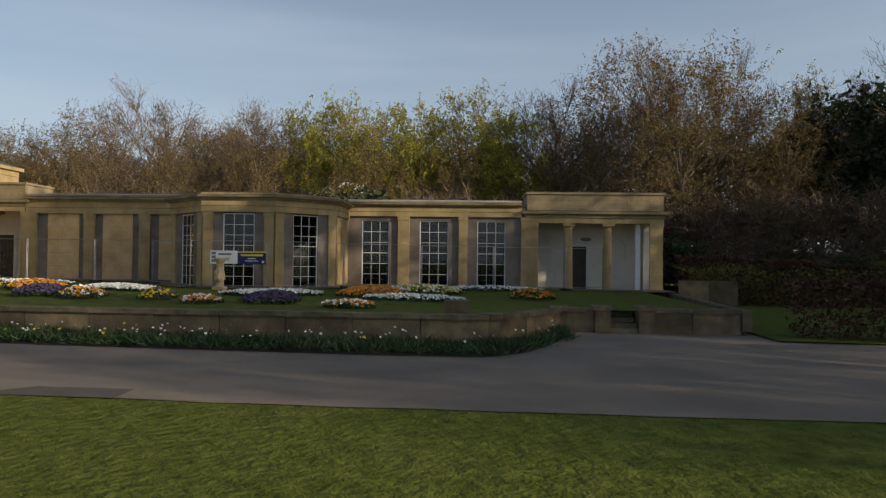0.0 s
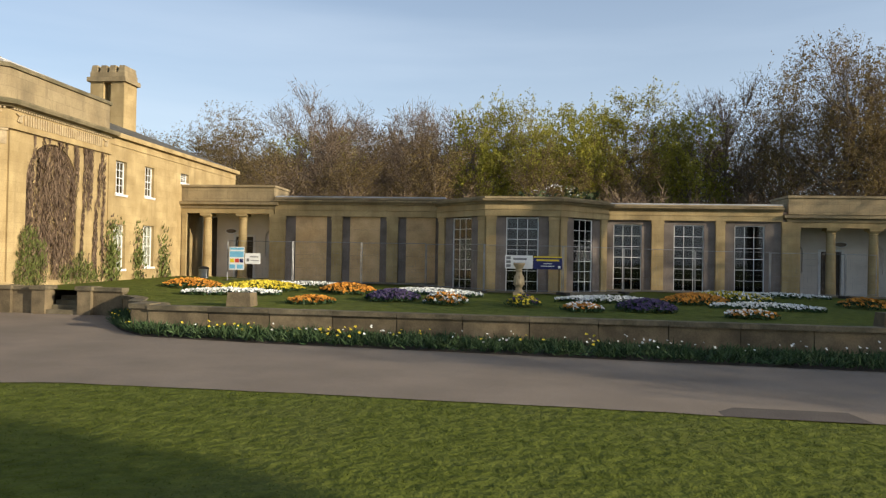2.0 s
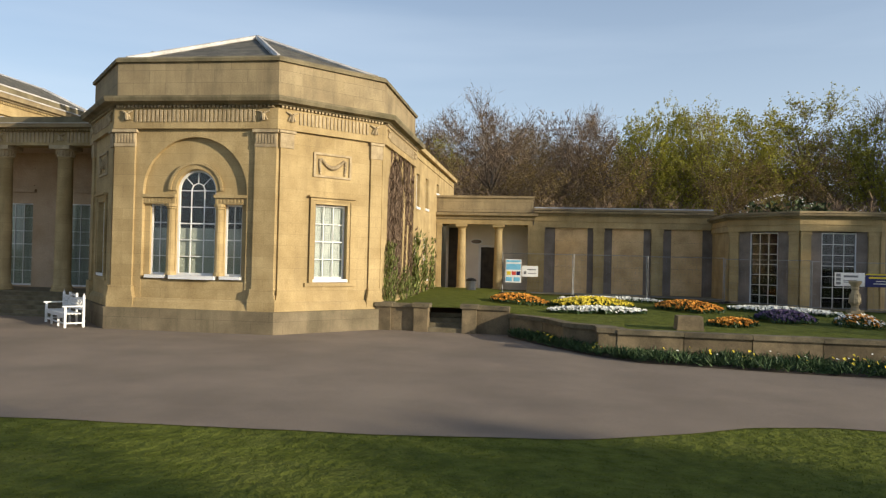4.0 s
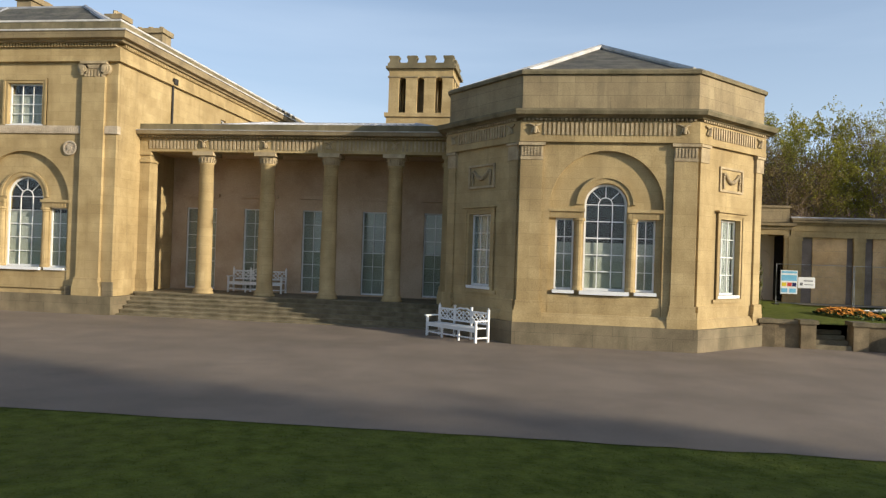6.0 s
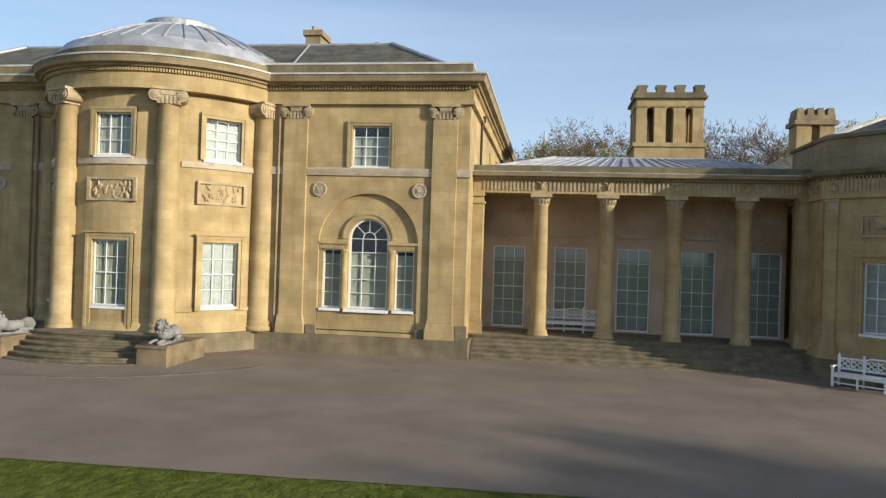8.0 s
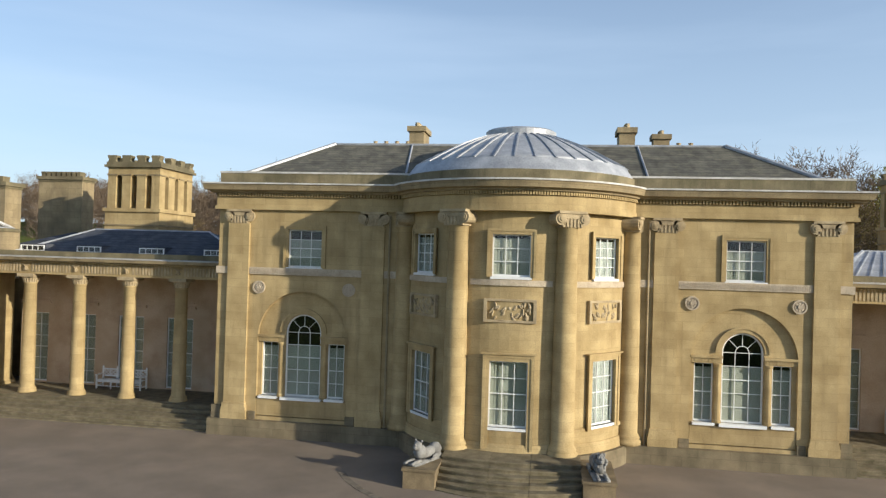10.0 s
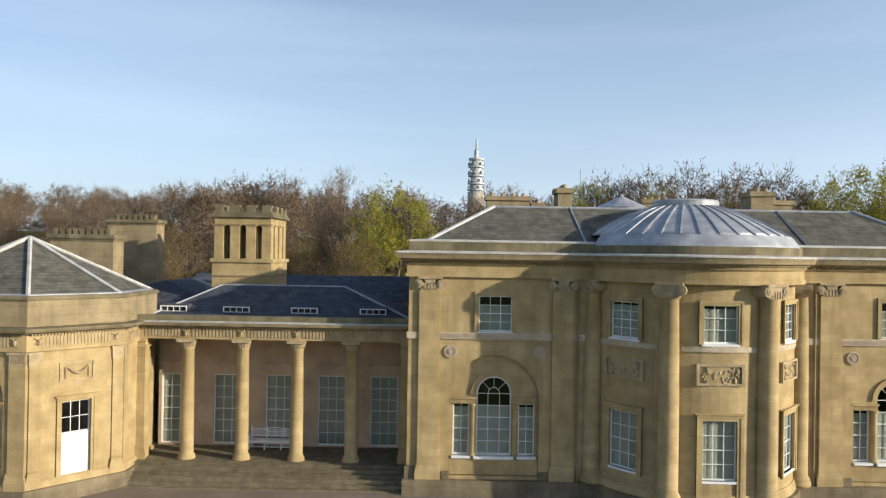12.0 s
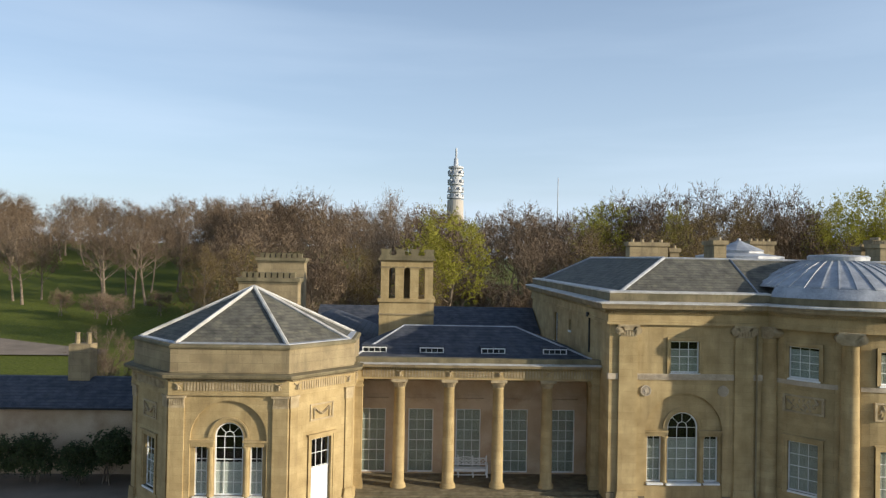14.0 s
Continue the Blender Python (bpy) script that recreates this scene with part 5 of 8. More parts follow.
    prism(bm, [(OC + 1.0, 27.0), (OC + PS - 0.3, 27.0), (OC + PS - 0.3, 30.5), (OC + PF, 33.0), (OC - PF, 30.5), (OC - PF, 27.0)], 8.4, 8.7)
    part("rear_flat_roof", bm, LEAD, t)


pavilion(1)
pavilion(-1)


# ---- chimney towers behind the colonnades ----
def tower(side):
    """A hollow chimney tower: plain base, a stage of round-headed slots on every face, cornice and battlements."""
    SIDE[0] = side
    t = thing("chimney_tower", 22.3, 38.3, G, "square sandstone chimney tower with slots and battlements", "chimney tower", "chimney towers")
    x0, x1, y0, y1, drop = (20.55, 24.1, 37.25, 40.3, 0.0) if side > 0 else (21.62, 24.95, 34.05, 37.95, 0.14)
    zb, zs, zl, zc, zp, zm = [z - drop for z in (10.52, 12.50, 12.90, 13.10, 13.28, 13.68)]
    bm = bmn()
    box(bm, x0 - 0.08, y0 - 0.08, 6.0, x1 + 0.08, y1 + 0.08, zb - 0.22)
    box(bm, x0 - 0.18, y0 - 0.18, zb - 0.22, x1 + 0.18, y1 + 0.18, zb)
    part("base", bm, STONE, t, "plain tower base")
    bm = bmn()
    box(bm, x0 - 0.14, y0 - 0.14, zb - 1.05, x1 + 0.14, y1 + 0.14, zb - 0.95)
    part("string_course", bm, STONE_SOOT, t)
    th = 0.5
    for F, L, a in ((frame_of(x0, y0), x1 - x0, 0.0), (frame_of(x1, y0, 90.0), y1 - y0, th + 0.002), (frame_of(x1, y1, 180.0), x1 - x0, 0.0), (frame_of(x0, y1, -90.0), y1 - y0, th + 0.002)):
        bm = bmn()
        w, n = 0.40, 3
        pitch = (L - 0.2) / (n + 0.30)
        mids = [L / 2 + (i - 1) * pitch for i in range(n)]
        wall_cells(bm, a, L - a, zb, zl, [(m - w / 2, m + w / 2, zb, zs) for m in mids], 0.0, th)
        for m in mids:
            spandrel(bm, m, zs - w / 2, w / 2, zs, 0.0, th, 8)
        part("slotted_wall", bm, STONE, t, "ashlar stage with three open round-headed slots", F)
        for m in [q + pitch / 2 for q in mids[:-1]] + [mids[0] - pitch / 2 + 0.04, mids[-1] + pitch / 2 - 0.04]:
            bm = bmn()
            box(bm, m - 0.34, -0.05, zl - 0.42, m + 0.34, 0.0, zl - 0.34)
            part("pier_cap", bm, STONE_SOOT, t, "", F)
    for name, z0, z1, o in (("lintel", zl, zc - 0.14, 0.02), ("cornice", zc - 0.14, zc, 0.17), ("parapet", zc, zp, 0.08)):
        bm = bmn()
        box(bm, x0 - o, y0 - o, z0 + 0.002, x1 + o, y1 + o, z1)
        part(name, bm, STONE if name == "lintel" else MOSSY, t)
    bm = bmn()                                          # dark core with the flues
    box(bm, x0 + 1.1, y0 + 1.1, zb, x1 - 1.1, y1 - 1.1, zl)
    part("core", bm, STONE_SOOT, t)
    for F, L, n in ((frame_of(x0, y0), x1 - x0, 4), (frame_of(x1, y0, 90.0), y1 - y0, 4), (frame_of(x1, y1, 180.0), x1 - x0, 4), (frame_of(x0, y1, -90.0), y1 - y0, 4)):
        for i in range(n):
            if L == y1 - y0 and i in (0, n - 1):
                continue
            u = 0.26 + (L - 0.52) * i / (n - 1)
            bm = bmn()
            plate(bm, [(u - 0.27, zp), (u + 0.27, zp), (u + 0.22, zp + 0.14), (u + 0.31, zm - 0.06), (u + 0.26, zm), (u - 0.26, zm), (u - 0.31, zm - 0.06), (u - 0.22, zp + 0.14)], -0.06, 0.36)
            part("merlon", bm, MOSSY, t, "", F)


tower(1)
tower(-1)
SIDE[0] = 1


# ---- orangery wing east of the house (world metres) ----
def WF(x, y, deg=0.0):
    return frame_of(x - X0, y, deg)


W0 = Matrix.Translation((-X0, 0, 0))


def stone_pier(t, F, u0, u1, z0, z1, proud=0.06):
    bm = bmn()
    box(bm, u0, -proud, z0, u1, 0.1, z1 - 0.18)
    box(bm, u0 - 0.03, -proud - 0.03, z1 - 0.18, u1 + 0.03, 0.1, z1 - 0.10)
    box(bm, u0 - 0.02, -proud - 0.02, z1 - 0.10, u1 + 0.02, 0.1, z1)
    box(bm, u0 - 0.03, -proud - 0.03, z0, u1 + 0.03, 0.1, z0 + 0.16)
    return part("pier", bm, STONE, t, "", F)


def wing_entablature(t, way, z0, z1, flash=True):
    h = z1 - z0
    for name, prof, mat in (
        ("architrave", [(-0.3, z0), (0.08, z0), (0.08, z0 + h * 0.30), (0.11, z0 + h * 0.32), (0.11, z0 + h * 0.38), (-0.3, z0 + h * 0.38)], STONE),
        ("frieze", [(-0.3, z0 + h * 0.384), (0.06, z0 + h * 0.384), (0.06, z0 + h * 0.62), (-0.3, z0 + h * 0.62)], STONE),
        ("cornice", [(-0.3, z0 + h * 0.624), (0.14, z0 + h * 0.624), (0.18, z0 + h * 0.70), (0.30, z0 + h * 0.76), (0.32, z0 + h * 0.86), (-0.3, z0 + h * 0.90)], STONE_SOOT),
        ("parapet", [(-0.3, z0 + h * 0.904), (0.10, z0 + h * 0.904), (0.10, z1), (-0.3, z1)], STONE_SOOT)):
        bm = bmn()
        sweep(bm, way, prof)
        part(name, bm, mat, t, "", W0)
    if flash:
        bm = bmn()
        sweep(bm, way, [(-0.6, z1 + 0.004), (0.02, z1 + 0.004), (0.02, z1 + 0.07), (-0.6, z1 + 0.09)])
        part("flashing", bm, LEAD, t, "pale lead flashing along the roof edge", W0)


def orangery():
    SIDE[0] = 1
    t = thing("orangery", -10 - X0, 37, G, "long low sandstone orangery with tall windows and boarded bays", "orangery")
    Y = 37.6
    F = WF(0, Y)
    # west arm: boarded bays between piers
    zb, zt = 0.95, 4.32
    bm = bmn()
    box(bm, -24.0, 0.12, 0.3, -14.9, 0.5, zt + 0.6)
    part("wall", bm, GREYP, t, "dark grey wall between the piers", F)
    for a, b in ((-22.85, -21.2), (-19.95, -18.38), (-17.0, -15.48)):
        bm = bmn()
        n = 5
        for i in range(n):
            z0, z1 = zb + (zt - zb) * i / n, zb + (zt - zb) * (i + 1) / n
            box(bm, a, 0.06, z0 + 0.004, b, 0.12, z1 - 0.004)
        part("boarding", bm, BOARD, t, "buff boarding that closes a window bay", F)
    for a, b in ((-24.05, -23.4), (-20.9, -20.36), (-18.0, -17.42)):
        stone_pier(t, F, a, b, zb - 0.2, zt)
    bm = bmn()
    box(bm, -23.4, -0.02, 0.5, -14.9, 0.2, zb)
    part("plinth", bm, PLINTH, t, "", F)
    wing_entablature(t, [(-23.95, Y), (-14.99, Y)], zt, 5.30)
    # middle bay
    zb, zt = 0.74, 4.12
    out = [(-14.99, Y), (-14.99, 34.4), (-12.69, 32.1), (-9.49, 32.1), (-7.19, 34.4), (-7.19, Y)]
    faces = (((-13.84, 33.25), -45.0, 3.25, 1.30), ((-11.09, 32.1), 0.0, 3.2, 1.40), ((-8.34, 33.25), 45.0, 3.25, 1.30))
    for (cx, cy), deg, L, w in faces:
        FB = WF(cx, cy, deg)
        bm = bmn()
        box(bm, -w / 2, 0.06, 0.4, w / 2, 0.35, zb + 0.05)
        part("wall", bm, GREYP, t, "", FB)
        for a, b in ((-L / 2 + 0.05, -w / 2), (w / 2, L / 2 - 0.05)):
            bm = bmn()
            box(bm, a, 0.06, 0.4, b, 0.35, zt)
            part("wall", bm, GREYP, t, "dark grey strip beside a window", FB)
        for a, b in ((-L / 2 + 0.04, -L / 2 + 0.46), (L / 2 - 0.46, L / 2 - 0.04)):
            stone_pier(t, FB, a, b, zb - 0.15, zt, 0.02)
        sash(t, FB, 0, zb + 0.05, w, zt - zb - 0.1, 3, 7, 0.10, 0.022, 0.045, glass=GLASS_O)
    for x in (-14.99, -7.19):
        bm = bmn()
        box(bm, x - (0 if x < -10 else 0.3), 34.5, 0.4, x + (0.3 if x < -10 else 0), Y + 0.1, zt)
        part("cheek_wall", bm, STONE, t, "", W0)
    bm = bmn()
    sweep(bm, out, [(-0.3, 0.3), (0.08, 0.3), (0.08, zb - 0.05), (-0.3, zb - 0.05)])
    part("plinth", bm, PLINTH, t, "", W0)
    wing_entablature(t, out, zt, 4.97, False)
    bm = bmn()
    prism(bm, [(-14.8, 37.9), (-14.8, 34.6), (-12.6, 32.3), (-9.6, 32.3), (-7.4, 34.6), (-7.4, 37.9)], 4.75, 4.9)
    part("roof", bm, LEAD, t, "flat lead roof", W0)
    # east arm: three tall windows
    zb, zt = 0.72, 4.32
    wins = ((-5.78, 1.40), (-2.79, 1.46), (0.13, 1.44))
    bm = bmn()
    box(bm, -7.19, 0.08, zt - 0.2, 1.9, 0.45, zt + 0.5)
    part("lintel", bm, GREYP, t, "", F)
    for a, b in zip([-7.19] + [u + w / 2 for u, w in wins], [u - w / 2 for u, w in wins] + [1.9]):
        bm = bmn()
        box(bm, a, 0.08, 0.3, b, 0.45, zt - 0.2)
        part("wall", bm, GREYP, t, "dark grey strip beside a window", F)
    for u, w in wins:
        sash(t, F, u, zb + 0.06, w, zt - zb - 0.26, 3, 6, 0.14, 0.022, 0.045, glass=GLASS_O)
    for a, b in ((-4.62, -4.04), (-1.52, -1.08), (1.63, 2.2)):
        stone_pier(t, F, a, b, zb - 0.2, zt)
    bm = bmn()
    box(bm, -7.0, -0.02, 0.2, 1.6, 0.2, zb)
    part("plinth", bm, PLINTH, t, "", F)
    wing_entablature(t, [(-7.19, Y), (1.65, Y)], zt, 5.10)
    # back, floor and roof close the rooms; back and floor are near-black for indoor dimness
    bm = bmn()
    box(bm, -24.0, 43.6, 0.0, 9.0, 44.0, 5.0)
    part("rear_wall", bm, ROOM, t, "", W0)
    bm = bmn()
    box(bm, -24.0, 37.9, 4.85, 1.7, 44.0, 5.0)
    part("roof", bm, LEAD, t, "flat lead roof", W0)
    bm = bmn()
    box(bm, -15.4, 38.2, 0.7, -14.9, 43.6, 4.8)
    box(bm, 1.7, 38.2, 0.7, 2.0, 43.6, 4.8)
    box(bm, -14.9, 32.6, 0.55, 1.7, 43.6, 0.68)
    part("inner_floor", bm, ROOM, t, "empty hall behind the windows, coloured near-black for dimness", W0)


orangery()


def portico(x0, x1, cols, zb, z_ent, z_top, label, deep, dark_door, sign, niche):
    SIDE[0] = 1
    Y = 37.6
    t = thing("portico", (x0 + x1) / 2 - X0, 39, G, label, "portico", "porticos of the orangery")
    way = [(x0, Y + 2.5), (x0, Y), (x1, Y), (x1, Y + 2.5)]
    h = z_top - z_ent
    for name, prof, mat in (
        ("architrave", [(-0.45, z_ent), (0.04, z_ent), (0.04, z_ent + 0.26), (-0.45, z_ent + 0.26)], STONE),
        ("cornice", [(-0.45, z_ent + 0.264), (0.10, z_ent + 0.264), (0.14, z_ent + 0.40), (0.28, z_ent + 0.46), (0.30, z_ent + 0.60), (-0.45, z_ent + 0.64)], STONE_SOOT),
        ("attic_wall", [(-0.45, z_ent + 0.644), (0.02, z_ent + 0.644), (0.02, z_top - 0.12), (-0.45, z_top - 0.12)], STONE_SOOT),
        ("coping", [(-0.5, z_top - 0.116), (0.09, z_top - 0.116), (0.09, z_top), (-0.5, z_top)], STONE_SOOT)):
        bm = bmn()
        sweep(bm, way, prof)
        part(name, bm, mat, t, "", W0)
    bm = bmn()
    box(bm, x0 - 0.1, Y - 0.35, 0.0, x1 + 0.1, Y + 2.6, zb)
    part("floor", bm, STEPST, t, "stone floor slab", W0)
    for c in cols:
        bm = bmn()
        lathe(bm, c, Y + 0.3, [(0.30, zb), (0.30, zb + 0.1), (0.24, zb + 0.16), (0.23, zb + 1.4), (0.20, z_ent - 0.32), (0.23, z_ent - 0.30), (0.20, z_ent - 0.26), (0.22, z_ent - 0.22), (0.30, z_ent - 0.13)], 18)
        box(bm, c - 0.31, Y - 0.01, z_ent - 0.13, c + 0.31, Y + 0.61, z_ent)
        part("column", bm, STONE, t, "plain round stone column", W0, smooth=False)
    F = WF(0, Y + deep)
    dx = dark_door
    bm = bmn()
    wall_cells(bm, x0 + 0.3, x1 - 0.1, zb, z_ent + 0.2, [(dx - 0.55, dx + 0.55, zb, zb + 2.35), *[(n - 0.42, n + 0.42, zb + 1.2, zb + 2.7) for n in niche]], 0.0, 0.25)
    part("inner_wall", bm, PANEL if niche else RENDER, t, "pale painted back wall of the porch", F)
    for n in niche:
        bm = bmn()
        box(bm, n - 0.5, 0.12, zb + 1.1, n + 0.5, 0.2, zb + 2.8)
        spandrel(bm, n, zb + 2.28, 0.42, zb + 2.72, 0.0, 0.12, 12)
        part("niche", bm, PANEL, t, "", F)
    bm = bmn()
    wall_cells(bm, dx - 0.62, dx + 0.62, zb, zb + 2.42, [(dx - 0.5, dx + 0.5, zb, zb + 2.3)], -0.05, 0.1)
    fr = part("door_frame", bm, WHITE if niche else DOOR, t, "", F)
    bm = bmn()
    box(bm, dx - 0.5, 0.10, zb + 0.01, dx + 0.5, 0.15, zb + 2.3)
    for zz in (0.25, 1.3):
        box(bm, dx - 0.38, 0.085, zb + zz, dx - 0.05, 0.10, zb + zz + 0.8)
        box(bm, dx + 0.05, 0.085, zb + zz, dx + 0.38, 0.10, zb + zz + 0.8)
    part("door", bm, DOOR, t, "dark panelled door", F)
    bm = bmn()
    n = 20
    plate(bm, [(sign[0] + 0.34 * math.cos(i * math.tau / n), sign[1] + 0.15 * math.sin(i * math.tau / n)) for i in range(n)], -0.10, -0.06)
    s = part("oval_sign", bm, WHITE, t, "small white-rimmed oval sign over the door", F)
    bm = bmn()
    plate(bm, [(sign[0] + 0.29 * math.cos(i * math.tau / n), sign[1] + 0.11 * math.sin(i * math.tau / n)) for i in range(n)], -0.106, -0.10)
    part("face", bm, GREYP, s, "", F)
    bm = bmn()
    box(bm, x0 + 0.2, Y + 0.05, z_ent + 0.27, x1 - 0.2, Y + 2.6, z_ent + 0.34)
    part("ceiling", bm, PANEL, t, "", W0)
    return t


p = portico(-29.1, -24.05, (-27.75, -25.8), 0.95, 4.42, 5.92, "small stone porch with two columns beside the boarded bays", 2.0, -26.35, (-27.1, 3.55), (-24.75,))
bm = bmn()
box(bm, -28.65, -0.06, 0.96, -27.95, -0.002, 4.3)
part("side_door", bm, DOOR, p, "tall dark glazed door", WF(0, 39.6))
for a, b in ((-29.05, -28.8), (-24.25, -23.95)):
    stone_pier(p, WF(0, 37.6), a, b, 0.95, 4.42, 0.02)
p = portico(1.95, 8.75, (4.05, 6.04), 0.62, 4.05, 5.62, "deep stone porch with two columns and white back wall", 2.0, 4.75, (5.2, 3.3), (2.95, 6.9))
stone_pier(p, WF(0, 37.6), 1.95, 2.5, 0.62, 4.05, 0.02)
stone_pier(p, WF(0, 37.6), 8.1, 8.75, 0.62, 4.05, 0.02)
bm = bmn()
box(bm, 7.95, 38.3, 0.62, 8.7, 40.2, 4.2)
part("cheek_wall", bm, PANEL, p, "white return wall of the porch", W0)
bm = bmn()
box(bm, 7.48, 38.0, 0.62, 7.72, 38.2, 4.05)
part("post", bm, WHITE, p, "white painted post", W0)


# ---- service wing behind the east pavilion ----
def service_wing():
    SIDE[0] = 1
    t = thing("service_wing", -35 - X0, 39, G, "plain two-storey golden stone wing with white sashes", "house wing")
    F = WF(-29.1, 0, 90.0)
    up = ((31.62, 0.9, 4.86, 1.48), (34.16, 0.88, 4.95, 1.45), (37.9, 0.95, 6.02, 0.5))
    low = ((31.57, 1.0, 1.50, 2.0), (34.16, 1.08, 1.58, 1.98))
    bm = bmn()
    wall_cells(bm, 30.6, 45.0, G, 7.35, [(y - w / 2, y + w / 2, z, z + h) for y, w, z, h in up + low], 0.0, 0.4)
    part("wall", bm, STONE, t, "", F)
    for y, w, z, h in up + low:
        sash(t, F, y, z, w, h, 3, 4, 0.14, blind=BLIND if h > 1.6 else None)
    bm = bmn()
    box(bm, 30.6, -0.04, 7.0, 45.0, 0.0, 7.06)
    box(bm, 30.6, -0.20, 7.35, 45.2, 0.3, 7.55)
    part("eaves_cornice", bm, STONE, t, "", F)
    bm = bmn()
    prism(bm, [(-42.5, 33.3), (-28.9, 30.8), (-28.9, 45.2), (-42.5, 45.2)], 7.55, 9.9, [(-37.2, 36.5), (-35.2, 36.5), (-35.2, 40.5), (-37.2, 40.5)])
    part("roof", bm, SLATE, t, "grey slate hipped roof", W0)
    bm = bmn()
    box(bm, -42.0, 44.6, G, -29.1, 45.0, 7.4)
    part("rear_wall", bm, STONE, t, "", W0)
    c = thing("chimney_stack", -35.0 - X0, 40.9, 7.0, "square stone chimney stack with battlemented top", "chimney")
    x0, x1, y0, y1 = -36.0, -33.95, 40.2, 41.6
    bm = bmn()
    for a, b in ((x0, x0 + 0.8), (x1 - 0.8, x1)):
        box(bm, a, y0, 7.0, b, y1, 12.1)
    box(bm, x0 + 0.8, y0 + 0.5, 7.0, x1 - 0.8, y1 - 0.3, 12.1)
    part("shaft", bm, STONE, c, "", W0)
    bm = bmn()
    box(bm, x0 - 0.15, y0 - 0.15, 12.1, x1 + 0.15, y1 + 0.15, 12.35)
    box(bm, x0 - 0.02, y0 - 0.02, 12.35, x1 + 0.02, y1 + 0.02, 12.65)
    part("cornice", bm, STONE_SOOT, c, "", W0)
    for i in range(4):
        u = x0 + 0.2 + (x1 - x0 - 0.4) * i / 3
        bm = bmn()
        prism(bm, [(u - 0.2, y0), (u + 0.2, y0), (u + 0.2, y1), (u - 0.2, y1)], 12.65, 13.08, [(u - 0.15, y0 + 0.08), (u + 0.15, y0 + 0.08), (u + 0.15, y1 - 0.08), (u - 0.15, y1 - 0.08)])
        part("merlon", bm, STONE_SOOT, c, "", W0)


service_wing()


def ribbon_cloud(name, mats, n, place, size, seed, aspect=3.0, label="", category="", parent=None, kind="", centre=None):
    """Many small slips (stems or leaves) strewn by place(rng) -> (point, axis, material)."""
    rng = random.Random(seed)
    vs, fs, mi = [], [], []
    for i in range(n):
        p, ax, m = place(rng)
        L = size * rng.uniform(0.6, 1.4)
        side = Vector((rng.gauss(0, 1), rng.gauss(0, 1), rng.gauss(0, 1))).cross(ax).normalized() * (L / aspect)
        k = len(vs)
        a = ax.normalized() * L
        vs += [tuple(p - side * 0.5), tuple(p + side * 0.5), tuple(p + a * 0.6 + side * 0.6), tuple(p + a)]
        fs += [(k, k + 1, k + 2), (k, k + 2, k + 3)]
        mi += [m, m]
    me = bpy.data.meshes.new(name)
    me.from_pydata(vs, [], fs)
    for m in mats:
        me.materials.append(m)
    me.polygons.foreach_set("material_index", mi)
    me.update()
    ob = new(name, me)
    if parent:
        ob.parent = parent
        if label:
            ob["label"] = label
        return ob
    return tagged(ob, label, category, "", kind)


def ivy_place(rng):
    """Bare brown stems hang in the arched recess and straggle over the wall; ragged green shoots at the foot."""
    while True:
        y, z = rng.uniform(24.6, 30.4), rng.uniform(0.9, 7.2)
        q = 1.54 ** 2 - (y - 26.85) ** 2
        inside = q > 0 and z < 4.8 + math.sqrt(q)
        run = noise.noise((y * 3.1, z * 0.22, 0.0)) + 0.5 * noise.noise((y * 7.0, z * 0.5, 2.0))
        rag = 0.5 * noise.noise((y * 2.2, z * 1.6, 5.0)) + 0.3 * noise.noise((y * 6.0, z * 4.0, 7.0))
        low = z < 3.4 and ((y - 25.5) ** 2 / 0.7 + (z - 1.3) ** 2 / 2.9 < 1 + 1.6 * rag or (y - 28.5) ** 2 / 1.6 + (z - 0.9) ** 2 / 1.0 < 1 + 1.6 * rag)
        low = low and rng.random() < 0.45
        if low or (inside and z > 1.5 + 1.2 * run and rng.random() < 0.50 + 0.9 * run) or (y > 25.6 and z > 1.2 and run > 0.10 + 0.04 * abs(y - 28.3) and rng.random() < 0.55):
            break
    green = low and rng.random() < 0.8
    x = -29.14 + (rng.uniform(0.0, 0.30) if low else rng.uniform(-0.19, 0.0) if inside else rng.uniform(0.01, 0.07))
    return Vector((x, y, z)), Vector((0.15, rng.gauss(0, 0.8 if low else 0.35), 1 if low else rng.choice((1, -1)))), 1 if green else 0


ribbon_cloud("ivy", [IVY, IVY_G], 17000, ivy_place, 0.17, 3, 7.0, "brown bare creeper with green shoots on the pavilion's flank", "creeper", kind="stuff")
ribbon_cloud("ivy", [IVY, IVY_G], 1500, lambda r: (Vector((-29.1 + r.uniform(0.02, 0.25), r.choice((30.75, 30.9, 33.1, 35.5)) + r.gauss(0, 0.26), 0.9 + r.uniform(0, 3.0) * r.uniform(0.3, 1))), Vector((0.2, r.gauss(0, 0.6), 1)), 1 if r.random() < 0.85 else 0), 0.17, 4, 3.0, "green creeper climbing beside the sash windows", "creeper", kind="stuff")


# ---- terrace ----
def terrace_z(x, y):
    return 0.70 + 0.012 * (y - 19.5) - 0.010 * max(0.0, x + 14) + 0.15 * max(0.0, min(1.0, (-23.5 - x) / 3))


FRONT = [(-29.0, 24.1), (-27.6, 24.1), (-26.0, 24.1), (-24.6, 24.0), (-23.5, 22.9), (-22.9, 21.4), (-21.6, 20.6), (-21.5, 19.8), (-0.5, 19.3), (-0.3, 20.3), (0.6, 21.2), (1.5, 22.6), (2.0, 23.4), (3.1, 23.4), (4.4, 23.4), (7.4, 23.5)]
bm = bmn()
inner = [(x, y + 0.25) for x, y in FRONT]
xs = [-29.0 + 0.7 * i for i in range(53)]


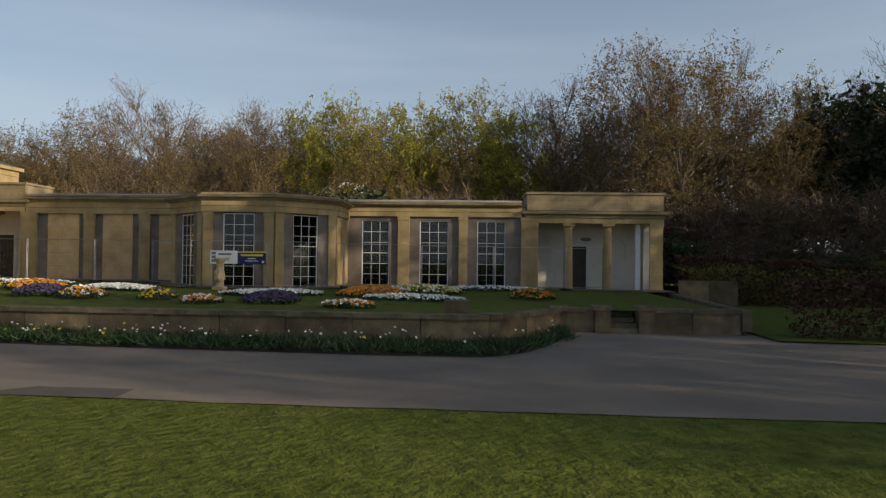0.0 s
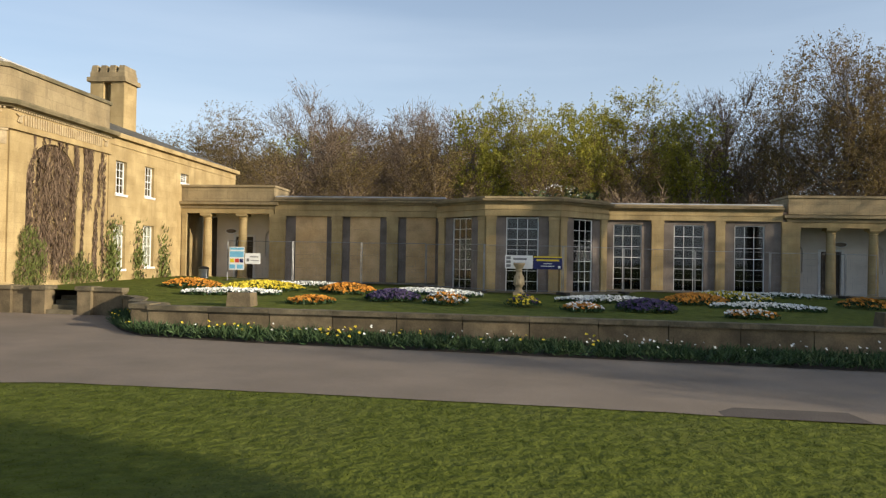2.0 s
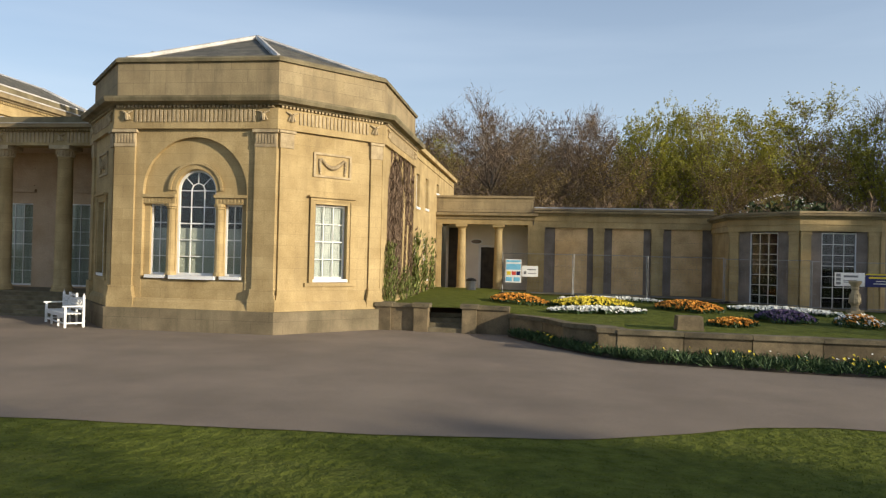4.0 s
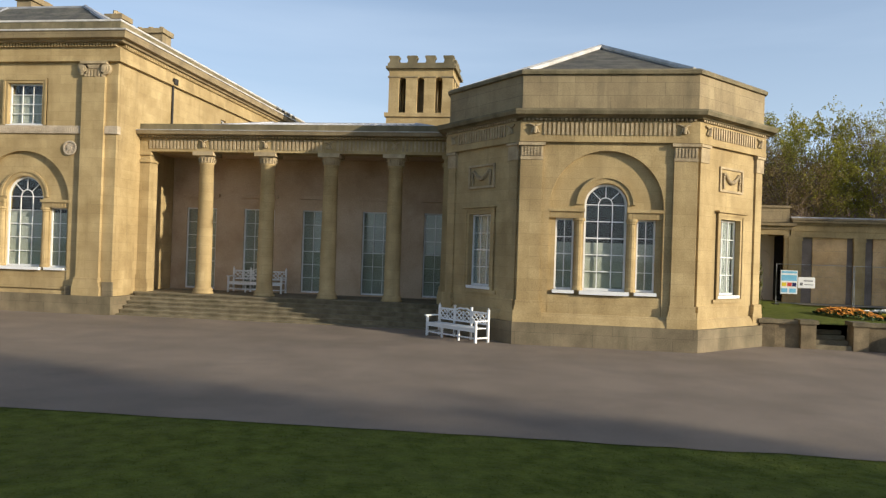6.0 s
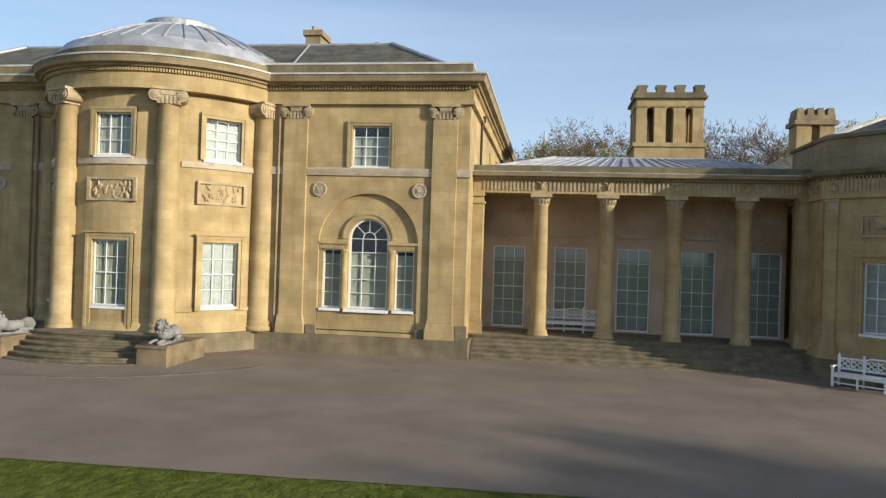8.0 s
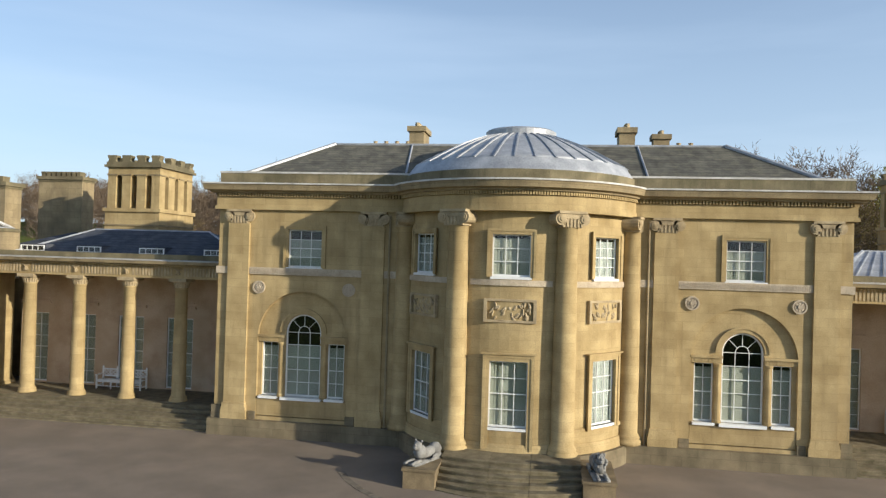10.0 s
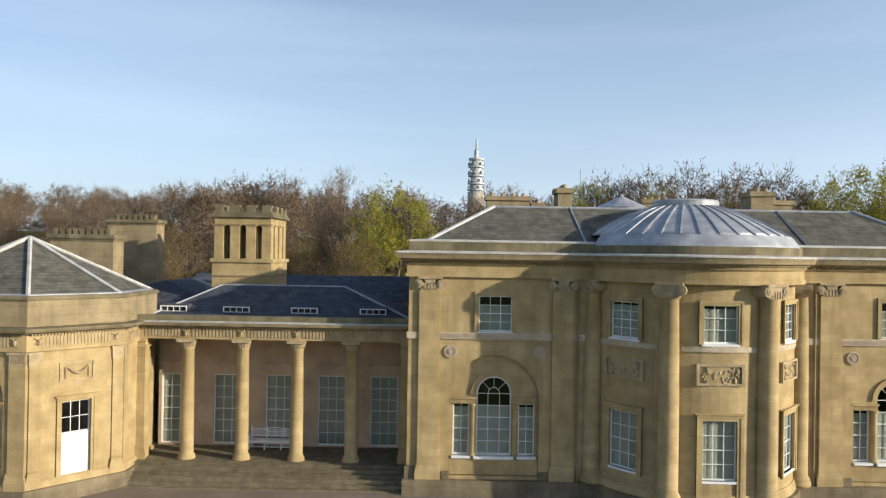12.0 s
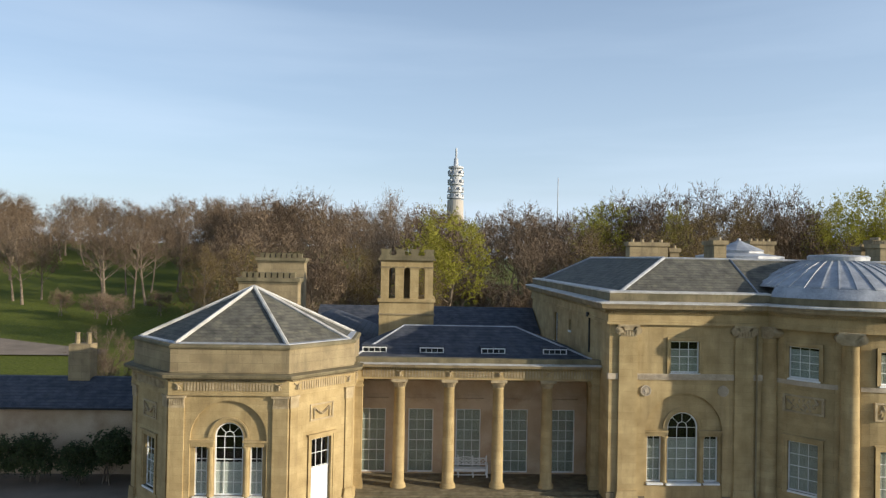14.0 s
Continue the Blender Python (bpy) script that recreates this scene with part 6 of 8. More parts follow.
def front_y(x):
    return lerp_list([(p[0] + 1e-4 * i, p[1]) for i, p in enumerate(inner)], x)


prev = None
for x in xs:
    y0 = front_y(x)
    row = [bm.verts.new((x, y0 + (37.5 - y0) * k / 12, terrace_z(x, y0 + (37.5 - y0) * k / 12) + 0.02 * noise.noise((x, k, 0.0)))) for k in range(13)]
    if prev:
        for k in range(12):
            bm.faces.new((prev[k], row[k], row[k + 1], prev[k + 1]))
    prev = row
single("terrace_lawn", bm, GRASS, "raised green lawn before the orangery", "lawn", kind="structure", smooth=True)
bm = bmn()
for a, b in zip([(-24.0, 35.6), (-16.4, 35.2), (-15.4, 33.0), (-13.2, 30.9), (-9.0, 30.9), (-6.6, 33.0), (-5.6, 35.4), (2.0, 35.6)], [(-16.4, 35.2), (-15.4, 33.0), (-13.2, 30.9), (-9.0, 30.9), (-6.6, 33.0), (-5.6, 35.4), (2.0, 35.6), (9.0, 35.8)]):
    q = [(a[0], a[1]), (b[0], b[1]), (b[0], 37.4), (a[0], 37.4)]
    bm.faces.new([bm.verts.new((x, y, terrace_z(x, y) + 0.035)) for x, y in q])
single("terrace_paving", bm, STEPST, "worn stone paving along the orangery", "paving", kind="structure")

t = thing("terrace_wall", -11 - X0, 19.5, 0.0, "low weathered stone terrace wall with slab coping", "garden wall")


def wall_top(x):
    return 1.02 if x < -24.5 else (0.78 - 0.004 * (x + 21)) if x < 0 else 0.66


for i, (a, b) in enumerate(zip(FRONT, FRONT[1:])):
    if i in (1, 13):
        continue
    va, vb = Vector(a), Vector(b)
    L = (vb - va).length
    deg = math.degrees(math.atan2(vb.y - va.y, vb.x - va.x))
    F = WF(a[0], a[1], deg)
    n = max(1, round(L / 1.75))
    zt = wall_top((a[0] + b[0]) / 2)
    for k in range(n):
        u0, u1 = L * k / n, L * (k + 1) / n
        zk = wall_top(va.x + (vb.x - va.x) * (k + 0.5) / n) if L > 5 else zt
        bm = bmn()
        box(bm, u0 + 0.012, 0.0 + 0.012 * (k % 2), -0.3, u1 - 0.012, 0.28, zk - 0.13)
        part("slab", bm, WALLST, t, "", F)
        bm = bmn()
        box(bm, u0 + 0.006, -0.07, zk - 0.126, u1 - 0.006, 0.34, zk)
        part("coping", bm, COPING, t, "", F)
for x, y, zt in ((-27.6, 24.1, 1.05), (-25.95, 24.1, 1.05), (-28.9, 24.15, 1.04), (3.1, 23.4, 0.74), (4.45, 23.4, 0.74), (-21.75, 20.0, 0.82), (-0.45, 19.55, 0.72), (1.75, 23.2, 0.72)):
    bm = bmn()
    box(bm, x - 0.24, y - 0.18, -0.3, x + 0.24, y + 0.36, zt - 0.14)
    p = part("gate_pier", bm, WALLST, t, "", W0)
    bm = bmn()
    box(bm, x - 0.30, y - 0.24, zt - 0.136, x + 0.30, y + 0.42, zt)
    part("cap", bm, COPING, p, "", W0)
for x0, x1, yb, lab in ((-27.4, -26.2, 24.0, "steps up through the terrace wall"), (3.35, 4.2, 23.3, "steps up through the terrace wall")):
    g = thing("garden_steps", (x0 + x1) / 2 - X0, yb, 0.0, "short flight of worn stone steps in the terrace wall", "steps", "garden steps")
    for i in range(4):
        bm = bmn()
        box(bm, x0, yb + 0.3 * i, -0.2, x1, yb + 0.3 * (i + 1) + 0.05, ground_z(x0, yb) + 0.15 * (i + 1))
        part("step", bm, STEPST, g, "", W0)
for x, y, z in ((-19.35, 21.2, 1.12), (-1.35, 21.0, 0.98)):
    bm = bmn()
    prism(bm, [(x - 0.38, y - 0.3), (x + 0.38, y - 0.3), (x + 0.38, y + 0.3), (x - 0.38, y + 0.3)], 0.6, z, [(x - 0.34, y - 0.27), (x + 0.34, y - 0.27), (x + 0.34, y + 0.27), (x - 0.34, y + 0.27)])
    single("stone_block", bm, WALLST, "squat stone pedestal block on the terrace lawn", "pedestal", "pedestal blocks")

# east bank wall and hedges
bm = bmn()
prism(bm, [(7.4, 23.4), (7.7, 23.4), (9.2, 37.4), (8.8, 37.4)], 0.0, 0.62)
single("bank_wall", bm, WALLST, "low stone wall beside the porch", "garden wall", kind="structure")


def hedge(x0, y0, x1, y1, w, h, seed, h1=None):
    d = Vector((x1 - x0, y1 - y0, 0))
    nrm = Vector((-d.y, d.x, 0)).normalized()

    def place(r):
        k = r.random()
        s = r.choice((-1, 1, 0))
        off = w / 2 * (s if s else r.uniform(-1, 1))
        hk = h + ((h1 or h) - h) * k
        z = r.uniform(0.05, hk) if s else hk
        p = Vector((x0, y0, 0)) + d * k + nrm * (off + r.gauss(0, 0.05))
        p.z = ground_z(p.x, p.y) + z + r.gauss(0, 0.05)
        return p, Vector((r.gauss(0, 0.6), r.gauss(0, 0.6), r.uniform(-0.3, 1))), 0
    return ribbon_cloud("hedge", [HEDGE], int(d.length * (h * 2 + w) * 170), place, 0.14, seed, 2.0, "clipped copper-brown beech hedge with bare stems", "hedge", kind="stuff")


hedge(8.6, 22.9, 24.0, 19.5, 0.8, 1.62, 11)
hedge(9.9, 39.2, 30.0, 39.6, 0.9, 2.55, 12, 1.75)
bm = bmn()
prev = None
for i in range(13):                                     # sunlit bank that climbs behind the far hedge
    x = 11 + 4.0 * i
    row = [bm.verts.new((x, y, z + 0.12 * noise.noise((x * 0.3, y * 0.3, 4.0)))) for y, z in ((40.0, -0.2), (40.6, 1.55), (46.0, 2.1), (52.0, 2.75), (58.0, 2.9), (64.0, 1.8), (70.0, 0.2))]
    if prev:
        for k in range(6):
            bm.faces.new((prev[k], row[k], row[k + 1], prev[k + 1]))
    prev = row
single("grass_bank", bm, GRASS, "green grass bank rising behind the hedge", "lawn", kind="structure", smooth=True)
for x, y, w in ((10.6, 38.6, 1.5), (12.1, 38.64, 1.5)):  # pale stone footings at the hedge's end
    bm = bmn()
    box(bm, x - w / 2, y - 0.12, -0.2, x + w / 2 - 0.02, y + 0.12, 1.12)
    box(bm, x - w / 2, y - 0.17, 1.124, x + w / 2 - 0.02, y + 0.17, 1.20)
    single("low_wall", bm, WALLST, "low stone wall with a flat coping before the hedge", "garden wall", "low walls")


bm = bmn()
bm.faces.new([bm.verts.new((x, y, ground_z(x, y) + 0.05)) for x, y in ((7.7, 21.5), (40, 17.5), (60, 47), (9.2, 47))])
single("side_lawn", bm, GRASS, "grass beside the orangery behind a hedge", "lawn", kind="structure")

# daffodil border
BORD = [(-24.6, 23.4), (-23.6, 21.6), (-22.3, 19.8), (-21.0, 18.6), (-18, 18.1), (-13, 17.7), (-7, 17.2), (-2.5, 16.9), (-0.6, 17.0), (0.3, 17.9), (1.2, 19.9), (2.0, 22.4)]
bm = bmn()
prev = None
for i in range(90):
    x = -24.6 + 26.6 * i / 89
    a, b = lerp_list(BORD, x), front_y(x) - 0.25
    row = [bm.verts.new((x, a + (b - a) * k / 3, ground_z(x, a) + 0.012 + (0.08 if k in (1, 2) else 0.0))) for k in range(4)]
    if prev:
        for k in range(3):
            bm.faces.new((prev[k], row[k], row[k + 1], prev[k + 1]))
    prev = row
single("flower_border", bm, SOIL, "dark soil border below the terrace wall", "flower border", kind="structure")


def daff_leaf(r):
    x = r.uniform(-24.5, 1.9)
    a, b = lerp_list(BORD, x), front_y(x) - 0.3
    y = a + min(b - a, 1.7) * r.random() ** 0.8
    tuft = noise.noise((x * 1.1, y * 1.4, 2.0))
    if tuft < -0.15 and r.random() < 0.6:
        x += 0.5 * r.random()
    return Vector((x, y, ground_z(x, y) + 0.03 + (0.10 + 0.12 * tuft) * r.random())), Vector((r.gauss(0, 0.75), r.gauss(0, 0.7) - 0.25, 0.75 + 0.9 * tuft)), 0


ribbon_cloud("daffodil_leaves", [LEAF_D], 22000, daff_leaf, 0.22, 21, 9.0, "dense dark green daffodil leaves below the terrace wall", "daffodils", kind="stuff")


def blooms(name, mat, pts, r0, seed, label, category, lift, group=""):
    """Small five-petalled flower heads, each a shallow cone facing up and to the sun."""
    rng = random.Random(seed)
    vs, fs = [], []
    for p in pts:
        r = r0 * rng.uniform(0.7, 1.3)
        k = len(vs)
        c = Vector(p) + Vector((0, 0, lift * rng.uniform(0.7, 1.2)))
        ax = Vector((rng.gauss(0.25, 0.35), rng.gauss(-0.45, 0.35), 0.8)).normalized()
        s = ax.orthogonal().normalized()
        q = ax.cross(s)
        vs.append(tuple(c - ax * r * 0.35))
        for i in range(6):
            a = i * math.tau / 6
            vs.append(tuple(c + (s * math.cos(a) + q * math.sin(a)) * r * (1.0 if i % 2 else 0.72)))
        fs += [(k, k + 1 + i, k + 1 + (i + 1) % 6) for i in range(6)]
    me = bpy.data.meshes.new(name)
    me.from_pydata(vs, [], fs)
    me.materials.append(mat)
    return tagged(new(name, me), label, category, group, "stuff")


rng = random.Random(31)
dpts = {0: [], 1: []}
for i in range(95):
    x = rng.uniform(-24, 1.5)
    a, b = lerp_list(BORD, x), front_y(x) - 0.3
    kind = 0 if rng.random() < (0.5 if x < -12 else 0.18) else 1
    for j in range(rng.choice((1, 1, 2, 3, 6) if kind == 0 else (1, 1, 2))):
        dpts[kind].append((x + rng.gauss(0, 0.09), a + min(b - a, 1.6) * rng.random() + rng.gauss(0, 0.08), 0.22 + rng.uniform(0, 0.16)))
blooms("daffodils", F_YELLOW, dpts[0], 0.045, 41, "scattered yellow daffodils above dark leaves", "daffodils", 0.05)
blooms("daffodils", F_WHITE, dpts[1], 0.036, 42, "scattered white narcissi above dark leaves", "daffodils", 0.05)

BEDS = [  # x, y, half-length, half-width, turn, flower colour, second colour, count
    (-21.5, 29.0, 1.7, 1.5, 15, F_YELLOW, None, 420), (-24.4, 29.0, 1.2, 1.3, 20, F_ORANGE, None, 220), (-21.6, 25.9, 1.9, 0.55, 12, F_WHITE, None, 260), (-20.6, 31.9, 2.4, 0.3, 5, F_WHITE, None, 170),
    (-17.9, 28.6, 1.1, 1.6, 30, F_ORANGE, None, 300), (-17.7, 22.8, 0.75, 0.6, 10, F_ORANGE, None, 120), (-15.5, 25.0, 0.95, 1.1, 10, F_PURPLE, None, 260), (-14.4, 28.6, 2.2, 0.65, -28, F_WHITE, None, 320),
    (-13.6, 24.0, 0.75, 0.8, 0, F_ORANGE, F_WHITE, 140), (-11.1, 24.0, 0.55, 0.9, 0, F_YELLOW, F_PURPLE, 90), (-8.2, 27.2, 1.9, 0.6, 20, F_WHITE, None, 260), (-9.3, 23.0, 0.6, 0.7, 0, F_ORANGE, F_WHITE, 120),
    (-7.3, 23.8, 0.95, 1.1, -15, F_PURPLE, None, 240), (-4.7, 28.3, 1.2, 1.6, -30, F_ORANGE, None, 280), (-2.9, 30.6, 1.8, 1.2, -12, F_YELLOW, F_WHITE, 360), (-2.9, 26.0, 1.9, 0.5, -8, F_WHITE, None, 200),
    (-4.6, 22.3, 0.8, 0.5, 0, F_ORANGE, F_WHITE, 110), (0.1, 33.6, 2.4, 0.35, 4, F_WHITE, None, 170), (1.4, 28.6, 0.9, 1.1, 10, F_ORANGE, None, 150)]
NAMES = {F_YELLOW.name: "yellow", F_ORANGE.name: "orange", F_WHITE.name: "white", F_PURPLE.name: "deep purple"}
for i, (x, y, a, b, turn, m1, m2, n) in enumerate(BEDS):
    rng = random.Random(100 + i)
    ca, sa = math.cos(radians(turn)), math.sin(radians(turn))
    groups = {0: [], 1: []}
    leaves = []
    for k in range(int(n * 2.3)):
        while True:
            u, v = rng.uniform(-1, 1), rng.uniform(-1, 1)
            if u * u + v * v < (1 - 0.5 * abs(noise.noise((u * 2.5 + i, v * 2.5, 0.0)))) and noise.noise((u * a * 3.5 + i, v * b * 3.5, 3.0)) > -0.28 - 0.3 * rng.random():
                break
        px, py = x + u * a * ca - v * b * sa, y + u * a * sa + v * b * ca
        pz = terrace_z(px, py) + (0.26 if b > 0.7 else 0.12) * (1 - u * u - v * v)
        leaves.append((px, py, pz))
        groups[1 if (m2 and rng.random() < 0.35) else 0].append((px, py, pz))
    words = NAMES[m1.name] + (" and " + NAMES[m2.name] if m2 else "")
    blooms("flower_bed", m1, groups[0], 0.058, 200 + i, "bed of " + words + " spring flowers on the terrace lawn", "flower bed", 0.12, "flower beds")
    if m2:
        blooms("flower_bed", m2, groups[1], 0.058, 300 + i, "bed of " + NAMES[m2.name] + " spring flowers on the terrace lawn", "flower bed", 0.13, "flower beds")
    it = iter(leaves * 2)
    ribbon_cloud("bed_leaves", [LEAF_D], len(leaves) * 2, lambda r: (Vector(next(it)) + Vector((r.gauss(0, 0.04), r.gauss(0, 0.04), 0.0)), Vector((r.gauss(0, 0.8), r.gauss(0, 0.8), 1)), 0), 0.13, 400 + i, 2.6, "low green leaves of a spring flower bed", "flower bed", kind="stuff")


# ---- loose things on the terrace ----
def urn():
    t = tagged(new("baluster_pedestal"), "carved stone baluster pedestal before the orangery bay", "pedestal")
    t.location = (-11.22, 30.2, terrace_z(-11.2, 30.2))

    def piece(name, bm):
        ob = new(name, finish(name, bm, CARVED))
        ob.parent = t
    bm = bmn()
    box(bm, -0.24, -0.24, 0.0, 0.24, 0.24, 0.12)
    piece("base", bm)
    bm = bmn()
    lathe(bm, 0, 0, [(0.20, 0.122), (0.14, 0.22), (0.13, 0.30), (0.21, 0.45), (0.22, 0.60), (0.15, 0.80), (0.12, 0.92), (0.14, 0.98), (0.13, 1.06), (0.20, 1.18), (0.24, 1.26), (0.22, 1.30)], 18)
    piece("shaft", bm)
    for i in range(9):
        a = i * math.tau / 9
        bm = bmn()
        rod(bm, (0.21 * math.cos(a), 0.21 * math.sin(a), 0.40), (0.17 * math.cos(a), 0.17 * math.sin(a), 0.78), 0.03, 5)
        piece("carved_leaf", bm)


urn()
t = thing("litter_bin", -27.0 - X0, 35.8, 0.9, "round pale metal litter bin with a domed lid", "litter bin")
bm = bmn()
lathe(bm, -27.0, 35.8, [(0.20, 0.92), (0.24, 0.94), (0.24, 1.42), (0.25, 1.44), (0.25, 1.48)], 16)
part("body", bm, STEEL, t, "", W0)
bm = bmn()
lathe(bm, -27.0, 35.8, [(0.27, 1.484), (0.27, 1.52), (0.2, 1.6), (0.05, 1.64)], 16)
part("lid", bm, IRON, t, "", W0)

FENCE = [(-25.4, 34.9), (-22.0, 34.6), (-18.6, 34.4), (-15.4, 33.4), (-12.65, 30.75), (-9.4, 30.75), (-6.6, 33.2), (-3.2, 34.6), (0.2, 34.9), (3.6, 35.2), (5.6, 36.6)]
for a, b in zip(FENCE, FENCE[1:]):
    va, vb = Vector(a), Vector(b)
    L = (vb - va).length - 0.06
    F = WF(a[0], a[1], math.degrees(math.atan2(vb.y - va.y, vb.x - va.x)))
    z = min(terrace_z(*a), terrace_z(*b)) + 0.05
    t = thing("mesh_fence_panel", a[0] - X0, a[1], z, "grey temporary wire mesh fence panel on feet", "fence panel", "temporary fence")
    for u in (0.0, L):
        bm = bmn()
        rod(bm, (u, 0, z), (u, 0, z + 2.0), 0.019, 6)
        part("post", bm, STEEL, t, "", F)
    for zz in (0.12, 1.98):
        bm = bmn()
        rod(bm, (0, 0, z + zz), (L, 0, z + zz), 0.013, 6)
        part("rail", bm, STEEL, t, "", F)
    bm = bmn()
    n = int(L / 0.16)
    for i in range(1, n):
        rod(bm, (L * i / n, 0, z + 0.12), (L * i / n, 0, z + 1.98), 0.0016, 3)
    for i in range(1, 7):
        rod(bm, (0, 0, z + 0.12 + 1.86 * i / 7), (L, 0, z + 0.12 + 1.86 * i / 7), 0.0016, 3)
    part("mesh", bm, STEEL, t, "fine wire mesh", F)
    bm = bmn()
    box(bm, -0.11, -0.3, z - 0.05, 0.11, 0.3, z + 0.08)
    part("foot", bm, IRON, t, "", F)


def sign(name, label, x, y, z, w, h, face, bars, deg=0.0):
    """A flat board with its writing as plain bars: (u, z, width, height, material) from its lower left corner."""
    F = WF(x, y, deg)
    t = thing(name, x - X0, y, z, label, "sign", "signs on the fence")
    bm = bmn()
    box(bm, 0, 0, z, w, 0.012, z + h)
    b = part("board", bm, face, t, "", F)
    for u, v, bw, bh, m in bars:
        bm = bmn()
        box(bm, u, -0.005, z + v, u + bw, -0.001, z + v + bh)
        part("print", bm, m, b, "", F)


sign("white_sign", "white notice board with grey lines hung on the fence", -11.8, 30.70, 1.86, 1.14, 0.55, WHITE, [(0.34, 0.36, 0.55, 0.08, INK), (0.34, 0.22, 0.5, 0.03, INK), (0.34, 0.15, 0.45, 0.03, INK), (0.05, 0.06, 0.18, 0.12, INK), (0.05, 0.22, 0.18, 0.12, INK), (0.05, 0.38, 0.18, 0.12, INK)])
sign("blue_sign", "dark blue notice board with a yellow edge on the fence", -10.63, 30.70, 1.85, 1.16, 0.54, BLUE_S, [(0.0, 0.48, 1.16, 0.055, YEL_S), (0.12, 0.34, 0.92, 0.07, YEL_S), (0.4, 0.22, 0.35, 0.03, WHITE), (0.3, 0.12, 0.55, 0.03, WHITE), (1.0, 0.05, 0.1, 0.1, WHITE)])
sign("safety_sign", "tall safety notice board with blue, red and yellow panels", -25.25, 34.72, 1.50, 0.76, 1.12, WHITE, [(0.03, 0.98, 0.7, 0.1, CYAN_S), (0.03, 0.62, 0.7, 0.28, CYAN_S), (0.06, 0.36, 0.2, 0.18, YEL_S), (0.3, 0.36, 0.2, 0.18, RED_S), (0.53, 0.36, 0.18, 0.18, BLUE_S), (0.03, 0.06, 0.28, 0.2, CYAN_S), (0.4, 0.06, 0.3, 0.2, CYAN_S)])
sign("small_white_sign", "small white notice board with grey lines on the fence", -24.45, 34.74, 1.80, 0.76, 0.52, WHITE, [(0.25, 0.32, 0.4, 0.05, INK), (0.08, 0.12, 0.12, 0.14, INK), (0.28, 0.15, 0.4, 0.03, INK)])


# ---- benches ----
def bench(x, y, z, yaw, L=2.45):
    """White garden bench: lattice back in three bays with a raised middle."""
    t = tagged(new("garden_bench"), "white-painted wooden garden bench with a lattice back", "bench", "garden benches")
    t.matrix_world = pose(x, y, z, 0, 0, yaw)

    def p(name, bm):
        ob = new(name, finish(name, bm, WHITE))
        ob.parent = t
        return ob
    for u in (-L / 2 + 0.04, L / 2 - 0.04):
        bm = bmn()
        box(bm, u - 0.035, -0.30, 0, u + 0.035, -0.23, 0.66)
        p("front_leg", bm)
        bm = bmn()
        box(bm, u - 0.035, 0.24, 0, u + 0.035, 0.31, 1.02)
        rod(bm, (u, 0.275, 1.02), (u, 0.275, 1.09), 0.03, 8, 0.012)
        p("back_leg", bm)
        bm = bmn()
        box(bm, u - 0.045, -0.36, 0.66, u + 0.045, 0.24, 0.70)
        p("armrest", bm)
        bm = bmn()
        box(bm, u - 0.02, -0.23, 0.12, u + 0.02, 0.24, 0.17)
        p("stretcher", bm)
    for u in (-L / 6, L / 6):
        bm = bmn()
        box(bm, u - 0.03, -0.30, 0, u + 0.03, -0.24, 0.40)
        p("front_leg", bm)
        bm = bmn()
        box(bm, u - 0.03, 0.24, 0, u + 0.03, 0.30, 1.06)
        p("back_post", bm)
    for i in range(5):
        bm = bmn()
        yy = -0.30 + i * 0.108
        box(bm, -L / 2 + 0.08, yy, 0.42, L / 2 - 0.08, yy + 0.09, 0.455)
        p("seat_slat", bm)
    bm = bmn()
    box(bm, -L / 2 + 0.08, -0.29, 0.33, L / 2 - 0.08, -0.26, 0.415)
    p("apron", bm)
    bm = bmn()
    box(bm, -L / 2 + 0.08, -0.28, 0.12, L / 2 - 0.08, -0.25, 0.16)
    p("stretcher", bm)
    bm = bmn()
    box(bm, -L / 2 + 0.075, 0.255, 0.54, L / 2 - 0.075, 0.29, 0.59)
    p("lower_rail", bm)
    for k in (-1, 0, 1):
        u0, u1 = k * L / 3 - L / 6 + 0.03, k * L / 3 + L / 6 - 0.03
        bm = bmn()
        n = 10
        for i in range(n):
            a, b = i / n, (i + 1) / n
            f = (lambda s: 0.94 + (0.09 * math.sin(math.pi * s) * (1.15 - 0.5 * abs(math.cos(2 * math.pi * s))) if k == 0 else 0.0))
            plate(bm, [(u0 + (u1 - u0) * a, f(a) - 0.05), (u0 + (u1 - u0) * b, f(b) - 0.05), (u0 + (u1 - u0) * b, f(b)), (u0 + (u1 - u0) * a, f(a))], 0.255, 0.29)
        p("top_rail", bm)
        bm = bmn()
        w = (u1 - u0) / 2
        for j in range(2):
            c = u0 + w * (j + 0.5)
            for s in (-1, 1):
                for o in (-0.20, 0.0, 0.20):            # slanting bars, cut off at the edges of the bay
                    za, zb2 = 0.585, 0.90
                    lo, hi = -w / 2 + 0.01, w / 2 - 0.01
                    sl = s * w / (zb2 - za)
                    ends = sorted((za + (x - o) / sl + (zb2 - za) / 2 for x in (lo, hi)))
                    z0, z1 = max(za, ends[0]), min(zb2, ends[1])
                    if z1 - z0 > 0.05:
                        rod(bm, (c + o + sl * (z0 - 0.7425), 0.272, z0), (c + o + sl * (z1 - 0.7425), 0.272, z1), 0.019, 4)
            box(bm, c - w / 2 + 0.005, 0.26, 0.585, c - w / 2 + 0.03, 0.285, 0.90)
        p("lattice", bm)
    return t


bench(-39.2, 21.75, ground_z(-39.5, 22) + 0.006, -41.0)
bench(-48.65, 27.95, 0.93, 0.0)
bench(-85.6, 27.95, 0.93, 0.0)


